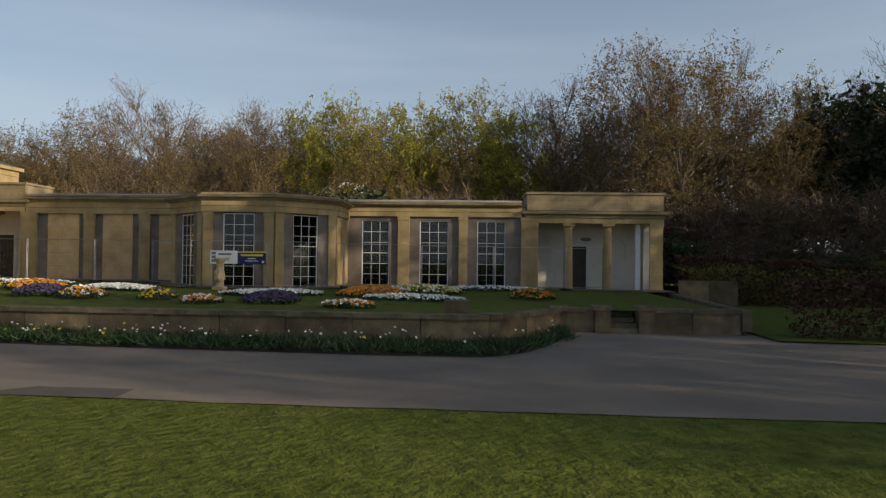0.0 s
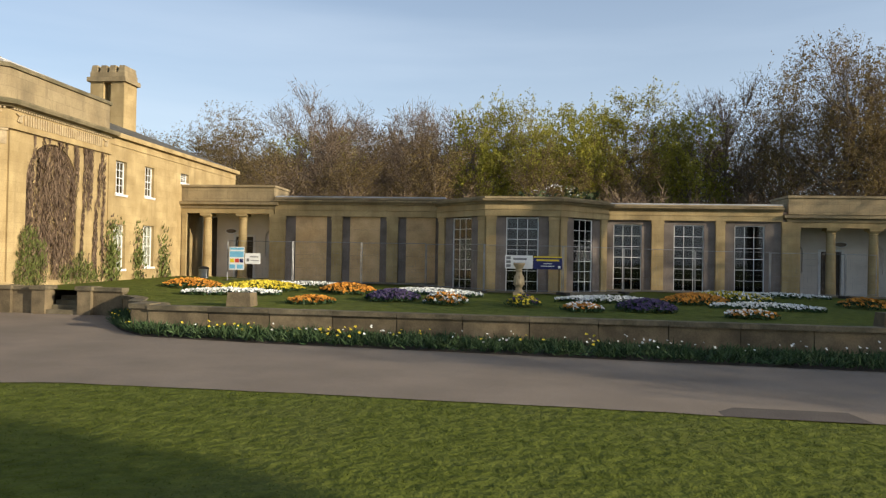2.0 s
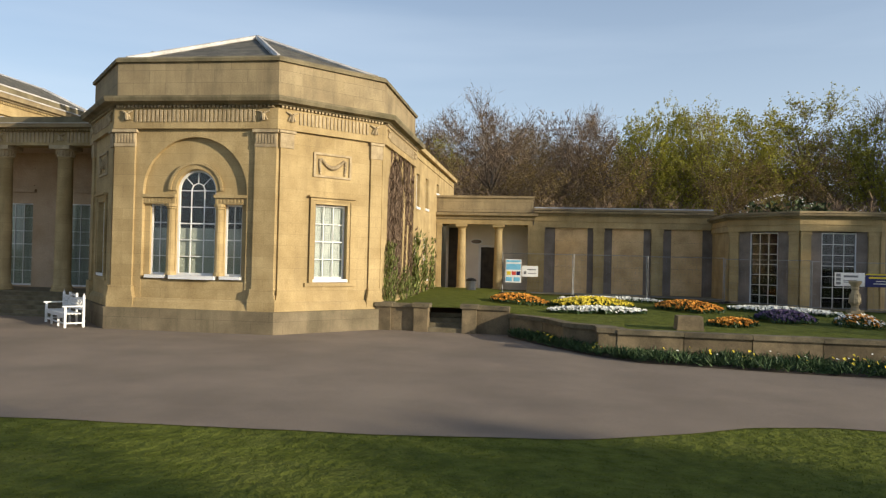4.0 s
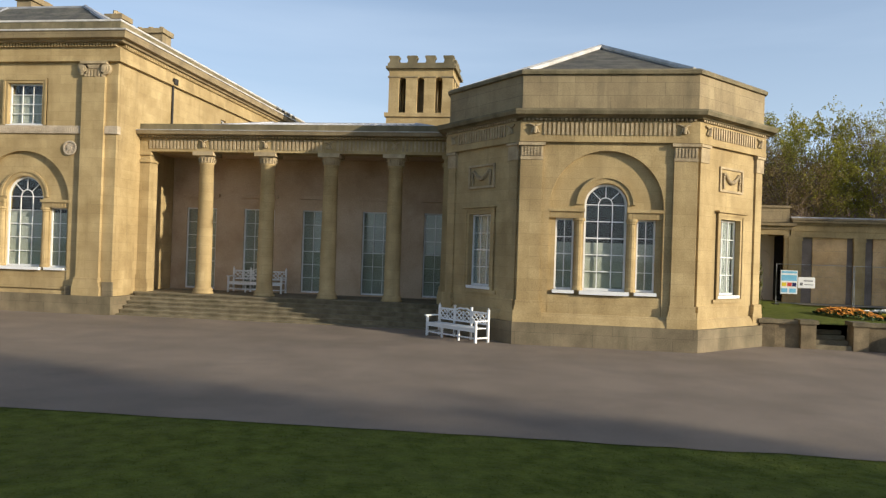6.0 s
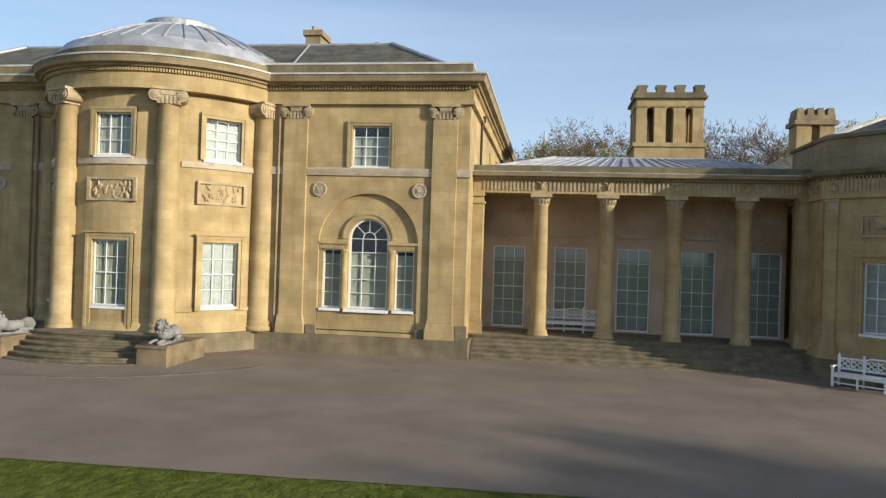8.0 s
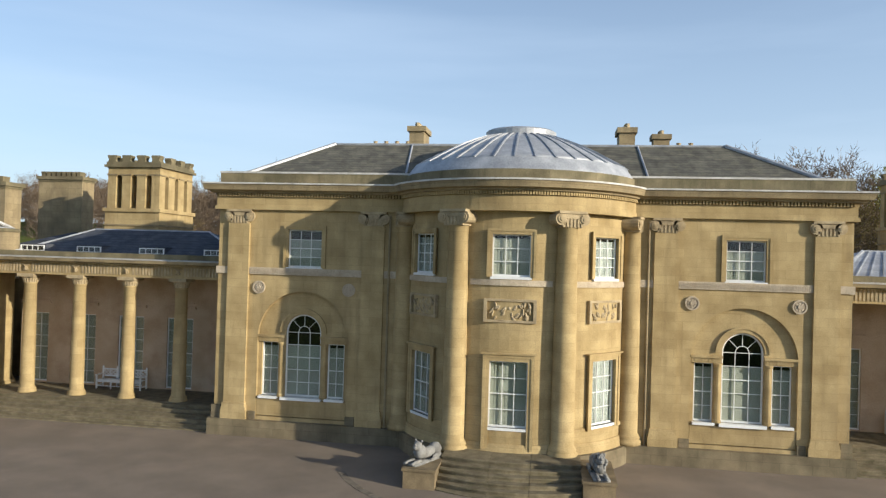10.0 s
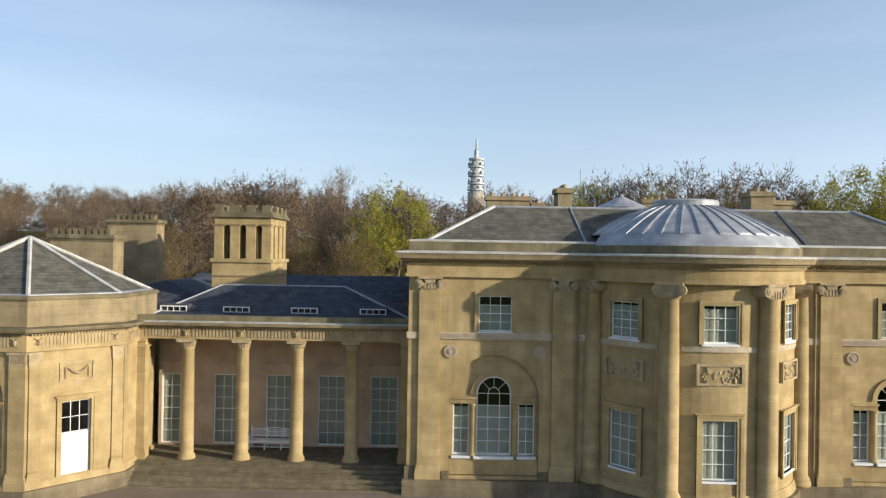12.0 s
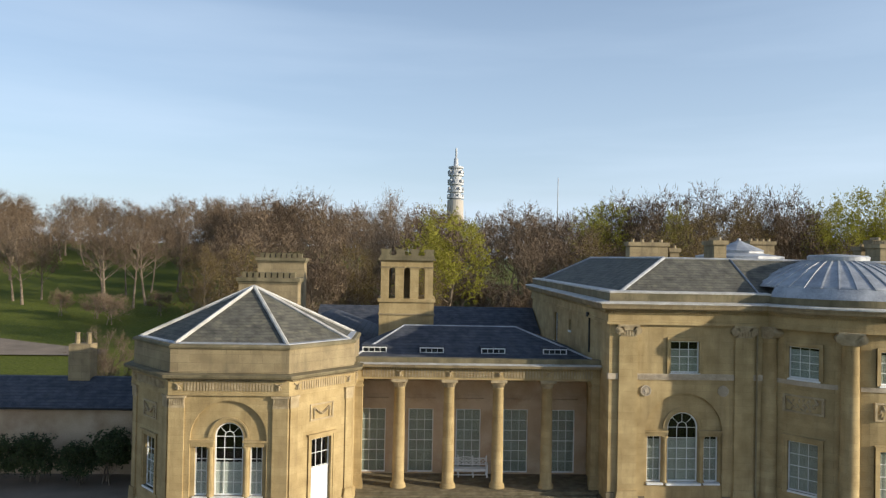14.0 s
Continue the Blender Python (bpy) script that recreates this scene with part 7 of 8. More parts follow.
# ---- ranges behind and west of the house ----
def rear_ranges():
    SIDE[0] = -1
    t = thing("rear_range", 20, 46, G, "long rear range with a blue-grey slate roof", "house wing")
    bm = bmn()
    box(bm, 13.2, 43.2, G, 30.0, 51.5, 7.3)
    part("wall", bm, STONE, t)
    bm = bmn()
    prism(bm, [(13.0, 43.0), (30.4, 43.0), (30.4, 51.2), (13.0, 51.2)], 7.3, 9.05, [(13.0, 47.0), (30.4, 47.0), (30.4, 47.2), (13.0, 47.2)])
    part("roof", bm, SLATE_B, t, "blue-grey slate roof")
    bm = bmn()
    box(bm, 24.5, 33.6, G, 33.4, 43.3, 7.4)
    part("link_wall", bm, STONE, t)
    bm = bmn()
    prism(bm, [(24.4, 33.4), (33.6, 33.4), (33.6, 44.0), (24.4, 44.0)], 7.4, 8.9, [(28.6, 36.6), (29.0, 36.6), (29.0, 44.0), (28.6, 44.0)])
    part("link_roof", bm, SLATE_B, t, "blue-grey slate roof")
    for x0, x1, y, zt, n in ((29.86, 33.39, 31.75, 11.75, 9), (30.69, 33.98, 39.8, 12.95, 8)):
        c = thing("chimney_stack", (x0 + x1) / 2, y + 0.6, 7.0, "broad stone chimney stack with a toothed top", "chimney", "rear chimneys")
        bm = bmn()
        box(bm, x0, y, 6.0, x1, y + 1.3, zt - 0.35)
        part("shaft", bm, STONE_SOOT, c)
        bm = bmn()
        box(bm, x0 - 0.05, y - 0.05, zt - 0.48, x1 + 0.05, y + 1.35, zt - 0.352)
        box(bm, x0 - 0.14, y - 0.14, zt - 0.35, x1 + 0.14, y + 1.44, zt - 0.12)
        part("coping", bm, MOSSY, c, "mossy stone coping")
        for i in range(n):
            u = x0 + 0.3 + (x1 - x0 - 0.6) * i / (n - 1)
            bm = bmn()
            prism(bm, [(u - 0.11, y), (u + 0.11, y), (u + 0.11, y + 0.5), (u - 0.11, y + 0.5)], zt - 0.118, zt + 0.2, [(u - 0.15, y - 0.03), (u + 0.15, y - 0.03), (u + 0.15, y + 0.53), (u - 0.15, y + 0.53)])
            part("merlon", bm, MOSSY, c)
    w = thing("low_wing", 48, 33, G, "low rendered wing with a slate roof", "house wing")
    bm = bmn()
    box(bm, 36.75, 30.6, -0.3, 66.0, 36.5, 3.9)
    part("wall", bm, RENDER, w, "grey-buff rendered wall")
    bm = bmn()
    prism(bm, [(36.8, 30.3), (66.4, 30.3), (66.4, 36.9), (36.8, 36.9)], 3.9, 5.25, [(36.8, 33.4), (66.4, 33.4), (66.4, 33.8), (36.8, 33.8)])
    part("roof", bm, SLATE_B, w, "blue-grey slate roof")
    bm = bmn()
    rod(bm, (36.8, 30.25, 3.93), (66.4, 30.25, 3.93), 0.07, 6)
    part("gutter", bm, IRON, w)
    bm = bmn()
    box(bm, 42.6, 33.0, 4.6, 43.9, 34.0, 7.3)
    for u in (42.9, 43.6):
        lathe(bm, u, 33.5, [(0.17, 7.3), (0.13, 7.9), (0.17, 7.98)], 8)
    part("chimney", bm, STONE_SOOT, w)
    SIDE[0] = 1


rear_ranges()


# ---- broadcast mast far behind ----
def mast():
    t = tagged(new("broadcast_tower"), "tall concrete broadcast tower with white aerial drums", "broadcast tower")
    t.location = (-55.7, 559, 4.0)
    t.scale = (2.0, 2.0, 2.0)

    def p(name, bm, m):
        for v in bm.verts:
            v.co -= Vector((-52.2, 300, 20))
        ob = new(name, finish(name, bm, m))
        ob.parent = t
    bm = bmn()
    lathe(bm, -52.2, 300, [(3.9, 15), (3.2, 47.5)], 20)
    p("shaft", bm, CONCRETE)
    bm = bmn()
    lathe(bm, -52.2, 300, [(2.3, 47.5), (2.3, 60.5), (1.0, 61), (0.8, 64), (0.45, 64.2), (0.35, 68)], 16)
    p("aerial_core", bm, MASTW)
    for z, r in ((48.0, 3.4), (50.5, 3.3), (53.5, 3.2), (57.0, 3.1), (60.0, 3.0)):
        bm = bmn()
        lathe(bm, -52.2, 300, [(r, z), (r, z + 0.7)], 16)
        p("platform", bm, MASTW)
    for z in (49.2, 52.0, 55.0, 58.5):
        for i in range(7):
            a = i * math.tau / 7 + z
            bm = bmn()
            rod(bm, (-52.2 + 2.6 * math.cos(a), 300 + 2.6 * math.sin(a), z), (-52.2 + 3.2 * math.cos(a), 300 + 3.2 * math.sin(a), z), 0.7, 10)
            p("dish", bm, MASTW)
    bm = bmn()
    rod(bm, (26.5, 562, 15), (26.5, 562, 79.0), 0.6, 6, 0.3)
    single("lattice_pole", bm, MASTW, "thin pale pole standing among far trees", "pole")


mast()


# ---- trees ----
def grow(seed, h, wide, low, clumps, subs, twigs, twig_len, twig_w, leaves=0, leaf_size=0.1, trunk=0.3, stems=1, rise=0.5, fork=True, fuzz=0.55):
    """A tree h metres high. Limbs curve out of the stem to clumps spread through a domed crown; fine twigs and leaves fill them.
    Returns the limbs' and the crown's vertices and faces."""
    r = random.Random(seed)
    tv, tf, cv, cf, cm = [], [], [], [], []
    zc, rz = h * (1 + low) / 2, h * (1 - low) / 2

    def tube(pts, rads, sides):
        k = len(tv)
        for i, c in enumerate(pts):
            d = (pts[min(i + 1, len(pts) - 1)] - pts[max(i - 1, 0)]).normalized()
            s = d.orthogonal().normalized()
            q = d.cross(s)
            for j in range(sides):
                g = j * math.tau / sides
                tv.append(tuple(c + (s * math.cos(g) + q * math.sin(g)) * rads[i]))
        for i in range(len(pts) - 1):
            for j in range(sides):
                n = (j + 1) % sides
                tf.append((k + i * sides + j, k + i * sides + n, k + (i + 1) * sides + n, k + (i + 1) * sides + j))

    def bend(a, b, up, n, wob):
        m = a.lerp(b, 0.5) + Vector((0, 0, -up)) + Vector((r.gauss(0, wob), r.gauss(0, wob), r.gauss(0, wob)))
        return [a * (1 - i / n) ** 2 + m * 2 * (i / n) * (1 - i / n) + b * (i / n) ** 2 for i in range(n + 1)]

    def away(v, amount):
        return (v + Vector((r.gauss(0, amount), r.gauss(0, amount), r.gauss(0, amount)))).normalized()

    for s in range(stems):
        foot = Vector((r.gauss(0, 0.25), r.gauss(0, 0.25), -0.2)) if stems > 1 else Vector((0, 0, -0.2))
        tip = Vector((r.gauss(0, 0.05 * h), r.gauss(0, 0.05 * h), h * (low + (1 - low) * 0.72)))
        stem = bend(foot, tip, 0, 8, 0.035 * h)
        tube(stem, [trunk * (1.25 if i == 0 else 1.0) * (1 - 0.10 * i) for i in range(9)], 7)
        count = clumps // stems
        for c in range(count):                          # billows spread evenly over the dome, some deeper inside
            g = (c + r.uniform(-0.4, 0.4)) * 2.39996 + s
            up = 1 - 1.62 * (c + r.random()) / count
            deep = r.uniform(0.80, 1.0) if c % 4 else r.uniform(0.25, 0.6)
            rc = wide * r.uniform(0.26, 0.40)
            flat = math.sqrt(max(0.0, 1 - up * up)) * deep
            at = Vector((math.cos(g) * flat * (wide - rc * 0.8), math.sin(g) * flat * (wide - rc * 0.8), zc + up * deep * (rz - rc * 0.8)))
            out = Vector((at.x, at.y, (at.z - h * low) * 0.8)).normalized()
            f = min(0.92, max(0.25, (at.z - rise * math.hypot(at.x, at.y)) / h * 1.15))
            root = stem[min(8, max(2, int(f * 8)))]
            way = bend(root, at, 0.10 * (at - root).length, 3, 0.02 * h)
            r0 = trunk * 0.25 * r.uniform(0.7, 1.2)
            tube(way, [r0 * (1 - 0.27 * i) for i in range(4)], 4 if h > 10 else 3)
            for b in range(subs):
                d = away(out * 0.45 + Vector((0, 0, 0.15)), 0.6)
                st = way[2].lerp(at, r.random())
                en = at + d * rc * r.uniform(0.6, 1.1)
                if fork:
                    tube([st, en], [r0 * 0.34, r0 * 0.10], 3)
                for i in range(twigs):
                    p = st.lerp(en, r.random() ** 0.8) + away(Vector((0, 0, 0)), 1) * rc * 0.42 * r.random()
                    ax = away(d * 0.7 + out * 0.4, fuzz)
                    L = twig_len * r.uniform(0.5, 1.2)
                    side = ax.cross(Vector((r.gauss(0, 1), r.gauss(0, 1), r.gauss(0, 1)))).normalized() * twig_w * 0.5
                    k = len(cv)
                    tip2 = p + ax * L
                    cv.extend((tuple(p - side), tuple(p + side), tuple(tip2)))
                    cf.append((k, k + 1, k + 2))
                    cm.append(0)
                    for j in range(leaves):
                        q = p.lerp(tip2, r.uniform(0.2, 1.05)) + away(Vector((0, 0, 0)), 1) * 0.12
                        e1 = away(Vector((0, 0, 0)), 1) * leaf_size * r.uniform(0.6, 1.3)
                        e2 = e1.cross(away(Vector((0, 0, 0)), 1)) * 0.6
                        k = len(cv)
                        cv.extend((tuple(q - e1 * 0.6 - e2 * 0.3), tuple(q + e2 * 0.8), tuple(q + e1 * 0.7 - e2 * 0.3)))
                        cf.append((k, k + 1, k + 2))
                        cm.append(1)
    return tv, tf, cv, cf, cm


def tree(label, leaf, seed, h, wide, low, clumps, subs, twigs, twig_len, twig_w, wood=None, **kw):
    tv, tf, cv, cf, cm = grow(seed, h, wide, low, clumps, subs, twigs, twig_len, twig_w, **kw)
    k = h / max(v[2] for v in cv)
    t = tagged(new("tree"), label, "tree", "park trees")
    for nm, vs, fs, mats, mi in (("trunk", tv, tf, [BARK], None), ("crown", cv, cf, [wood or TWIG, leaf], cm)):
        me = bpy.data.meshes.new(nm)
        me.from_pydata([(x * k, y * k, z * k) for x, y, z in vs], [], fs)
        for m in mats:
            me.materials.append(m)
        if mi:
            me.polygons.foreach_set("material_index", mi)
        me.update()
        ob = new(nm, me)
        ob.parent = t
    return t


KINDS = {
    "bare": [tree("bare brown deciduous tree with fine twigs", TWIG, s, 17, 5.8, 0.16, 40, 10, 24, 0.66, 0.031, trunk=0.28, fuzz=0.6) for s in (1, 2, 12)],
    "bud": [tree("budding tree with thin olive-brown young leaves", BUD_O, s, 17, 5.4, 0.10, 46, 9, 7, 0.55, 0.024, leaves=5, leaf_size=0.13, trunk=0.22, fork=False, fuzz=0.7) for s in (3, 4)],
    "green": [tree("tree in fresh yellow-green spring leaf", LEAF_Y, s, 16, 5.2, 0.12, 46, 9, 8, 0.5, 0.02, leaves=7, leaf_size=0.16, trunk=0.22, fork=False, fuzz=0.8) for s in (5, 25)],
    "light": [tree("slender tree with sparse fresh green leaves", LEAF_Y, 6, 17, 4.2, 0.18, 36, 8, 11, 0.6, 0.025, leaves=3, leaf_size=0.15, trunk=0.18, fuzz=0.7)],
    "slim": [tree("slender tree with a pale trunk and olive-brown twigs", TWIG, s, 18, 4.2, 0.24, 32, 9, 14, 0.7, 0.034, trunk=0.22, fuzz=0.5) for s in (16, 17)],
    "dark": [tree("dark evergreen tree with dense leaves", LEAF_G, 7, 14, 4.8, 0.05, 40, 7, 9, 0.9, 0.02, leaves=4, leaf_size=0.34, trunk=0.3, fork=False)],
    "wood": [tree("bare brown tree of the wood behind the house", TWIG, s, 18, 6.2, 0.10, 42, 9, 18, 0.75, 0.082, trunk=0.22, fork=False, fuzz=0.5) for s in (21, 22, 23)],
    "far": [tree("distant brown bare tree of the wood", TWIG, s, 16, 5.8, 0.06, 38, 7, 13, 0.7, 0.085, trunk=0.20, fork=False, fuzz=0.55) for s in (15, 18)],
    "park": [tree("tall unseen park tree with a high broad crown, placed for its shade", BUD_O, 31, 20, 5.6, 0.46, 48, 8, 9, 0.6, 0.03, leaves=5, leaf_size=0.38, trunk=0.40, fork=False)],
    "bush": [tree("rounded dark evergreen shrub", LEAF_G, 8, 4, 1.9, 0.02, 30, 6, 8, 0.4, 0.015, leaves=5, leaf_size=0.18, trunk=0.06, stems=3, fork=False), tree("tangled brown bare shrub", TWIG, 9, 5, 2.5, 0.03, 32, 6, 13, 0.6, 0.034, trunk=0.05, stems=4, fork=False, fuzz=0.6)],
}
FIRST = {id(o): True for v in KINDS.values() for o in v}
trng = random.Random(77)


def plant(kind, x, y, h, which=None, wide=1.0):
    proto = KINDS[kind][trng.randrange(len(KINDS[kind])) if which is None else which]
    base = {"bare": 17, "bud": 17, "green": 16, "light": 17, "slim": 18, "wood": 18, "dark": 14, "far": 16, "park": 20, "bush": 4 if proto is KINDS["bush"][0] else 5}[kind]
    k = h / base
    m = Matrix.Translation((x, y, ground_z(x, y) - 0.05)) @ Matrix.Rotation(trng.uniform(0, math.tau), 4, "Z") @ Matrix.Diagonal((k * wide, k * wide, k, 1))
    if FIRST.pop(id(proto), None):
        proto.matrix_basis = m
        return proto
    sc = proto.scale.copy()
    return copy_thing(proto, m @ Matrix.Diagonal((1 / sc.x, 1 / sc.y, 1 / sc.z, 1)))


def to_top(kind, x, y, top, which=None, wide=1.0):
    """A tree whose highest twigs reach the level top."""
    return plant(kind, x, y, top - ground_z(x, y), which, wide)


WOOD = [  # behind the orangery, west to east: kind, x, y, level of the top, breadth
    ("bud", -55, 70, 14.0, 1.1), ("bare", -49, 68, 13.6, 1.1), ("bud", -42.5, 66, 13.9, 1.0), ("bud", -37.2, 66, 15.1, 1.0), ("bare", -28.5, 62, 16.3, 1.15), ("bud", -24.5, 70, 14.4, 0.9), ("bud", -31.5, 57, 10.5, 1.2), ("bud", -24.0, 57, 10.0, 1.3), ("bare", -19.4, 64, 15.6, 0.9), ("bud", -17.5, 58, 11.5, 1.1), ("green", -13.8, 62, 16.4, 0.75), ("light", -10.2, 60, 15.4, 0.8),
    ("green", -6.3, 62, 15.5, 0.9), ("bud", -8.6, 57, 10.5, 1.1), ("light", -0.3, 64, 17.3, 1.1), ("bud", -2.6, 60, 12.6, 0.9), ("green", 2.4, 62, 14.6, 0.8), ("bare", 6.5, 64, 17.4, 1.0), ("bud", 9.9, 62, 18.0, 0.8), ("bud", 11.6, 56, 19.1, 0.85), ("bare", 13.0, 58, 19.4, 0.6), ("bud", 17.4, 56, 18.8, 0.95), ("bare", 19.2, 59, 19.0, 0.6), ("bud", 14.5, 52, 12.5, 1.3), ("bud", 20.5, 52, 13.0, 1.1),
    ("bare", 24.3, 60, 17.2, 0.9), ("dark", 24.5, 57, 12.5, 1.0), ("light", 27.3, 60, 17.8, 0.9), ("dark", 28.0, 56, 15.5, 1.0), ("bare", 31.5, 56, 19.2, 0.9), ("bare", 34.0, 50, 20.0, 1.0), ("dark", 33.5, 58, 17.0, 1.1), ("bare", 38, 55, 20, 1.1), ("dark", 38.5, 50, 15, 1.1)]
for k, x, y, top, wd in WOOD:
    to_top(k, x, y, top + 0.9, wide=wd * 1.1)
for i in range(30):                                     # second row fills the wood
    x = -58 + i * 3.3 + trng.uniform(-1, 1)
    to_top("far", x, 72 + trng.uniform(-2, 6), 12.6 + trng.uniform(-1, 1.2) + (2.5 if x > 8 else 0), wide=1.2)
for i in range(34):                                     # brown thicket behind the orangery roof
    x = -30 + i * 1.8 + trng.uniform(-0.6, 0.6)
    plant("bush", x, 51 + trng.uniform(-3.0, 4), trng.uniform(6.0, 9.0), 1, wide=1.15)
for x, y, h in ((-8.8, 47, 7.2), (12.2, 45, 4.0), (16.5, 43, 2.6), (21.5, 44, 3.2), (27, 45, 4.0), (32, 44, 5.0), (11, 49, 5)):
    plant("bush", x, y, h, 0, wide=1.1)
# unseen evergreens to the east, added to shade the east porch
for x, y, h in ((36, 17, 15), (41, 23, 16), (46, 12, 16), (52, 24, 17), (47, 34, 16)):
    plant("dark", x, y, h, wide=1.2)
# unseen budding trees, added to dapple the orangery, terrace wall and drive
for x, y, h in ((25, 20.0, 15.5), (29, 26, 14.5), (33, 12, 17), (27, 15, 16), (25, 9, 14), (28, 3.5, 15), (35, 5, 17), (31, 0.5, 14)):
    plant("bud", x, y, h, wide=1.15)
# two more unseen evergreens, added to darken the eastern hedge and thicket
for x, y, h in ((41, 36, 15), (46, 46, 18)):
    plant("dark", x, y, h, wide=1.2)
BACK = [  # behind the house: kind, x, y, level of the top, breadth
    ("wood", -151.8, 114.0, 21.9, 0.9), ("slim", -140.2, 120.5, 23.2, 0.9), ("slim", -136.7, 123.1, 23.8, 0.9), ("slim", -132.8, 125.7, 25.6, 0.9), ("wood", -130.3, 138.7, 27.7, 0.9), ("wood", -124.5, 138.7, 28.2, 0.9), ("wood", -115.1, 128.3, 28.8, 0.95), ("wood", -108.2, 128.3, 29.6, 0.95), ("wood", -100.7, 138.7, 27.7, 0.95), ("bare", -92.6, 92.0, 24.2, 0.75), ("bud", -96.5, 84.0, 15.5, 0.9),
    ("wood", -84.4, 118.0, 25.8, 0.95), ("green", -84.2, 86.0, 21.2, 1.12), ("wood", -67.2, 133.5, 27.8, 0.95), ("wood", -58.3, 138.7, 26.5, 0.95), ("green", -51.3, 128.3, 28.1, 1), ("wood", -45.8, 130.9, 30.8, 0.95), ("wood", -40.8, 127.0, 31.3, 0.95), ("light", -39.5, 120.5, 27.0, 0.7), ("wood", -31.3, 128.3, 32.0, 0.95), ("bud", -48.0, 89.0, 22.0, 0.9), ("wood", -23.2, 128.3, 31.7, 0.95), ("bud", -27.0, 120.5, 28.3, 0.8), ("wood", -16.2, 127.0, 32.0, 0.95),
    ("green", -7.5, 125.7, 30.8, 0.8), ("green", 1.9, 127.0, 32.3, 0.95), ("bud", 12.8, 127.0, 31.2, 0.9), ("wood", 20.5, 127.0, 29.0, 0.95), ("bud", -108.7, 74.0, 14.9, 1), ("bud", -115.0, 80.0, 14.5, 0.9), ("wood", -100.0, 78.0, 16.0, 0.9), ("bud", -88.0, 78.0, 14.0, 1), ("bud", -64.0, 86.0, 17.5, 1), ("bud", -56.5, 84.0, 18.0, 0.9), ("wood", -70.0, 88.0, 18.0, 1), ("wood", -145.0, 70.0, 16.5, 0.9), ("slim", -168.0, 127.0, 19.2, 0.9)]
for k, x, y, top, wd in BACK:
    to_top(k, x, y, top - (2.3 if y > 110 else 0.0), wide=wd)
for i in range(27):
    x = -132 + i * 5.9 + trng.uniform(-1, 1)
    to_top("wood", x, 150 + trng.uniform(-4, 12), 25.0 + trng.uniform(-1, 1.5), wide=1.15)
for i in range(22):
    x = -112 + i * 3.8
    plant("bush", x, 88 + trng.uniform(-8, 12), trng.uniform(9, 13), 1, wide=1.4)
for i in range(16):                                     # young trees at the foot of the wood
    to_top("far", -122 + i * 7.6 + trng.uniform(-2, 2), 116 + trng.uniform(-6, 8), 20.5 + trng.uniform(-2, 2), wide=1.1)
for i in range(27):
    plant("far", -300 + i * 7.2 + trng.uniform(-2, 2), 205 + trng.uniform(-15, 25), 13.5 + trng.uniform(-2, 3), wide=1.3)
for i in range(15):
    plant("wood", -205 + i * 6 + trng.uniform(-2, 2), 172 + trng.uniform(-10, 14), 14.5 + trng.uniform(-1.5, 2), wide=1.2)
for i in range(9):
    plant("bush", -136 + i * 4.2, 98 + trng.uniform(-5, 8), trng.uniform(4, 6), 1, wide=1.3)
for x, y, h, wd in ((-137.9, 106, 16.0, 1.25), (-134.2, 108, 15.8, 1.1), (-133.2, 111, 17.1, 1.15), (-139.5, 110, 15.2, 1.2), (-152.4, 109, 12.8, 1.5), (-155.5, 112, 12.2, 1.3), (-168, 134, 13.5, 1.4)):  # open groups on the park hill
    plant("slim", x, y, h, wide=wd)
for x, y, h, wd in ((-128.5, 124, 10.5, 1.2), (-135.4, 136, 12.8, 1.2), (-127, 138, 11, 1.2), (-163.8, 157, 12, 1.3), (-178.6, 154, 12, 1.4), (-188, 160, 12, 1.4), (-172, 163, 11, 1.3), (-121.5, 112, 11.5, 1.1)):
    plant("wood", x, y, h, wide=wd)
for i in range(26):                                     # undergrowth along the hill's crest
    plant("bush", -250 + i * 5.2 + trng.uniform(-2, 2), 186 + trng.uniform(-8, 10), trng.uniform(4.5, 7), 1, wide=1.6)
plant("bush", -141.7, 100, 4.7, 1, wide=1.0)
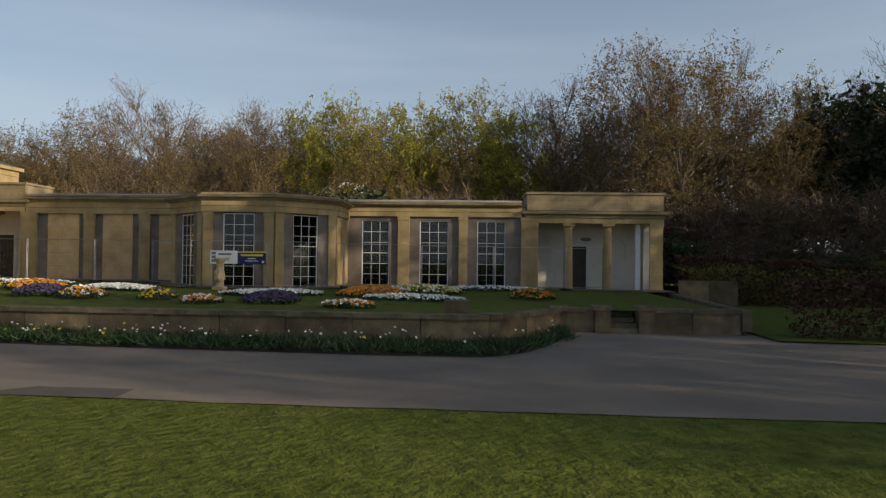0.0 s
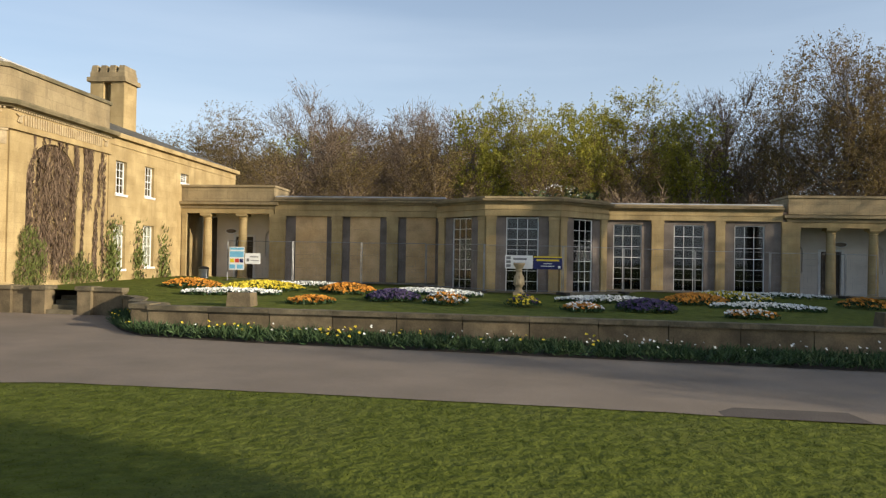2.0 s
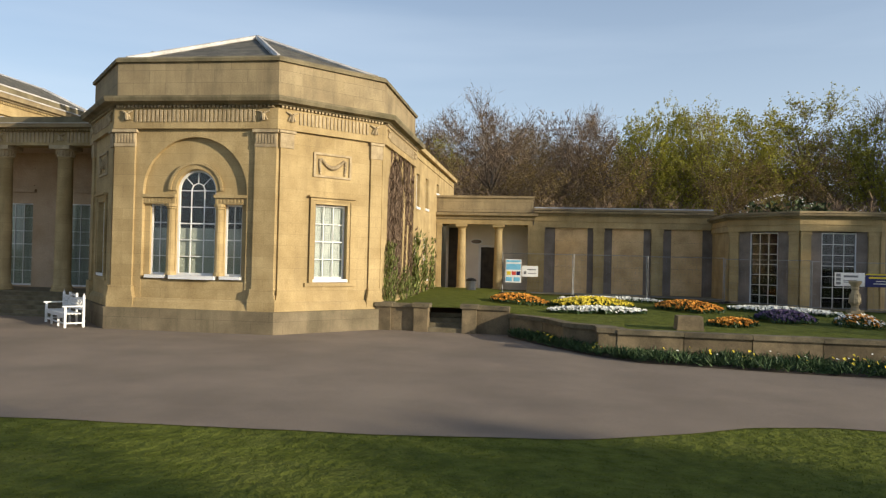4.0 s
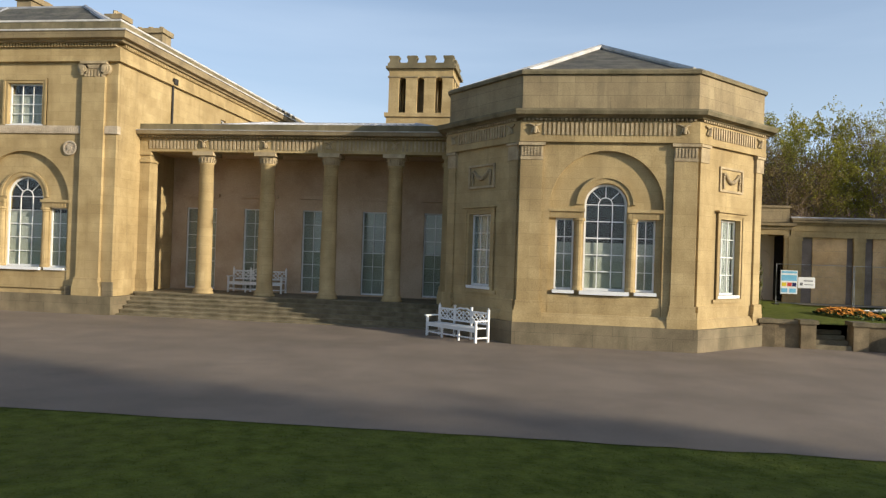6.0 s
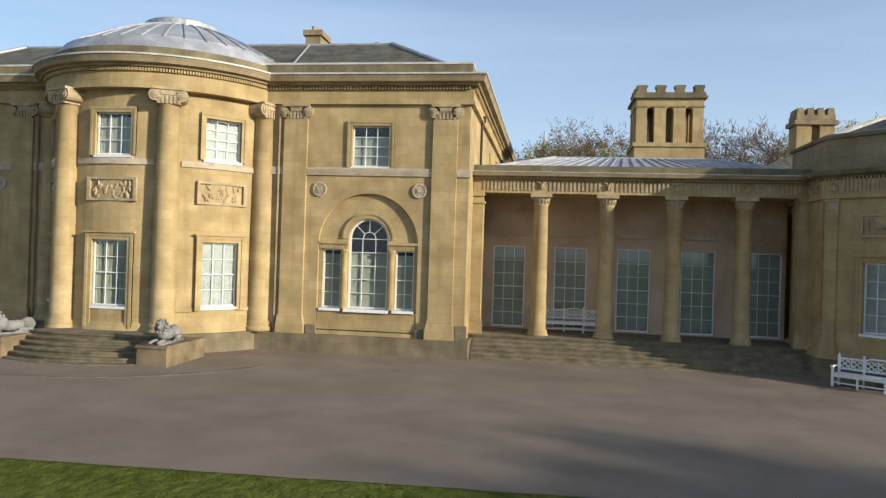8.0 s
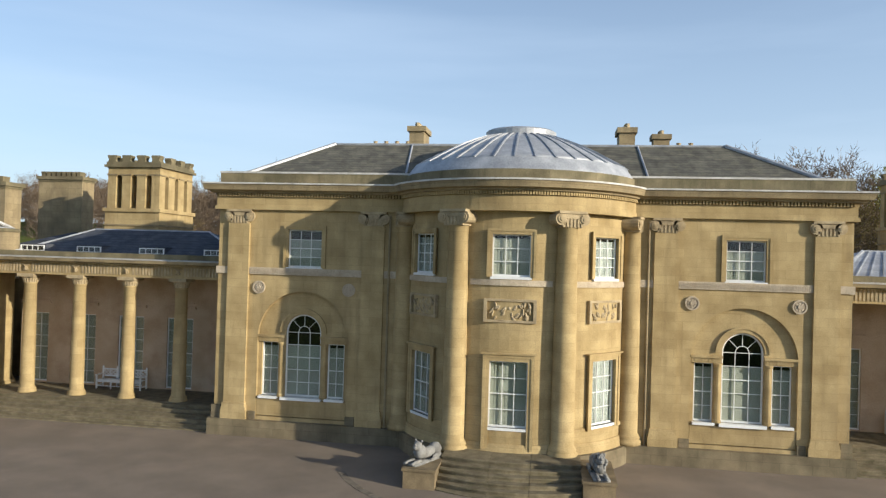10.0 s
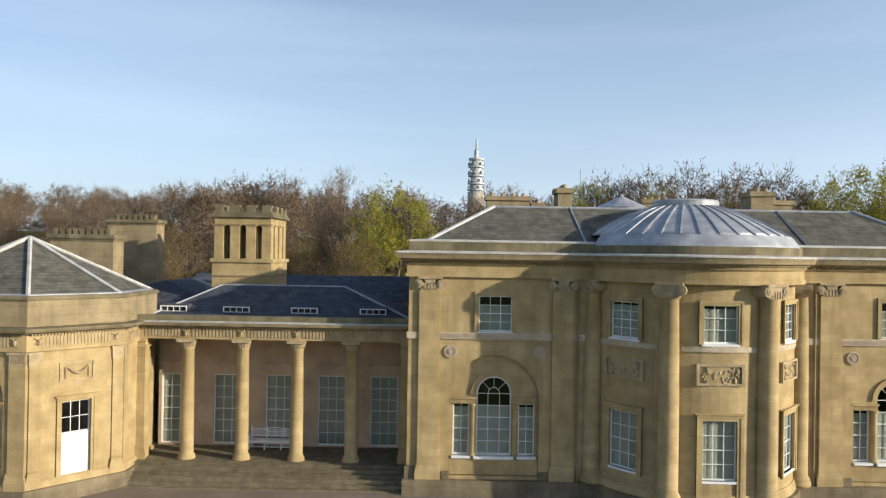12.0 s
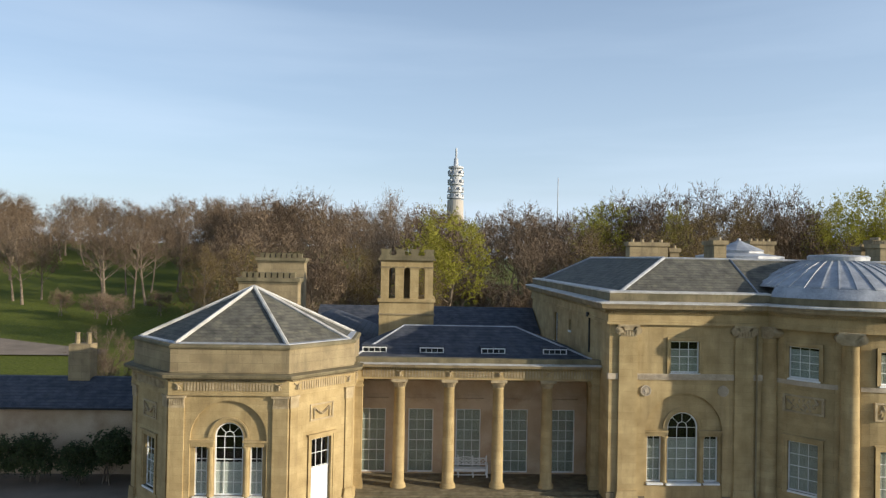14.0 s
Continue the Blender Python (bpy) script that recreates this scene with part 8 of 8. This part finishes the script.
for x, y, h in ((-105.5, 29.0, 3.2), (-107.0, 28.6, 2.6), (-109.5, 28.8, 3.0), (-111.5, 28.4, 3.0)):
    plant("bush", x, y, h, 0)
plant("bare", -110.5, 40, 8.2)
for x, y, h, wd in ((22, -19.6, 21.8, 1.3), (22, -28.0, 22, 1.4), (24, -37, 23, 1.4), (22, -9.8, 14.6, 0.8)):  # unseen tall park trees, placed so that their crowns shade the lawn
    plant("park", x, y, h, wide=wd)
plant("park", 26, 20.5, 21, wide=0.75)                  # unseen tree added east of the terrace to shade the orangery's boarded bays

rb = random.Random(8)
bl = []
for i in range(110):                                    # blossom on the evergreen behind the orangery roof
    a, e = rb.uniform(0, math.tau), rb.uniform(0.25, 1.5)
    bl.append((-8.8 + 3.3 * math.cos(a) * math.cos(e), 47 + 3.3 * math.sin(a) * math.cos(e), ground_z(-8.8, 47) + 3.6 + 3.4 * math.sin(e)))
blooms("blossom", F_WHITE, bl, 0.055, 9, "white blossom on a shrub behind the orangery roof", "blossom", 0.05)

# ---- grass blades on the near lawn ----
def lawn_blades(n, seed):
    rg = np.random.RandomState(seed)
    x = rg.uniform(-66, 12, n)
    edge = np.array([lawn_edge(float(v)) for v in x])
    y = edge - rg.power(1.0, n) * 8.5
    z = np.array([ground_z(float(a), float(b)) for a, b in zip(x, y)]) - 0.02
    h = rg.uniform(0.018, 0.042, n)
    a = rg.uniform(0, math.tau, n)
    w = 0.007
    lx, ly = rg.normal(0, 0.03, n), rg.normal(0, 0.03, n)
    v = np.empty((n * 3, 3))
    v[0::3] = np.stack([x - w * np.cos(a), y - w * np.sin(a), z], 1)
    v[1::3] = np.stack([x + w * np.cos(a), y + w * np.sin(a), z], 1)
    v[2::3] = np.stack([x + lx, y + ly, z + h], 1)
    me = bpy.data.meshes.new("grass_blades")
    me.from_pydata(v.tolist(), [], np.arange(n * 3).reshape(n, 3).tolist())
    me.materials.append(BLADE)
    tagged(new("grass_blades", me), "short mown grass blades on the front lawn", "grass", kind="stuff")


lawn_blades(210000, 5)
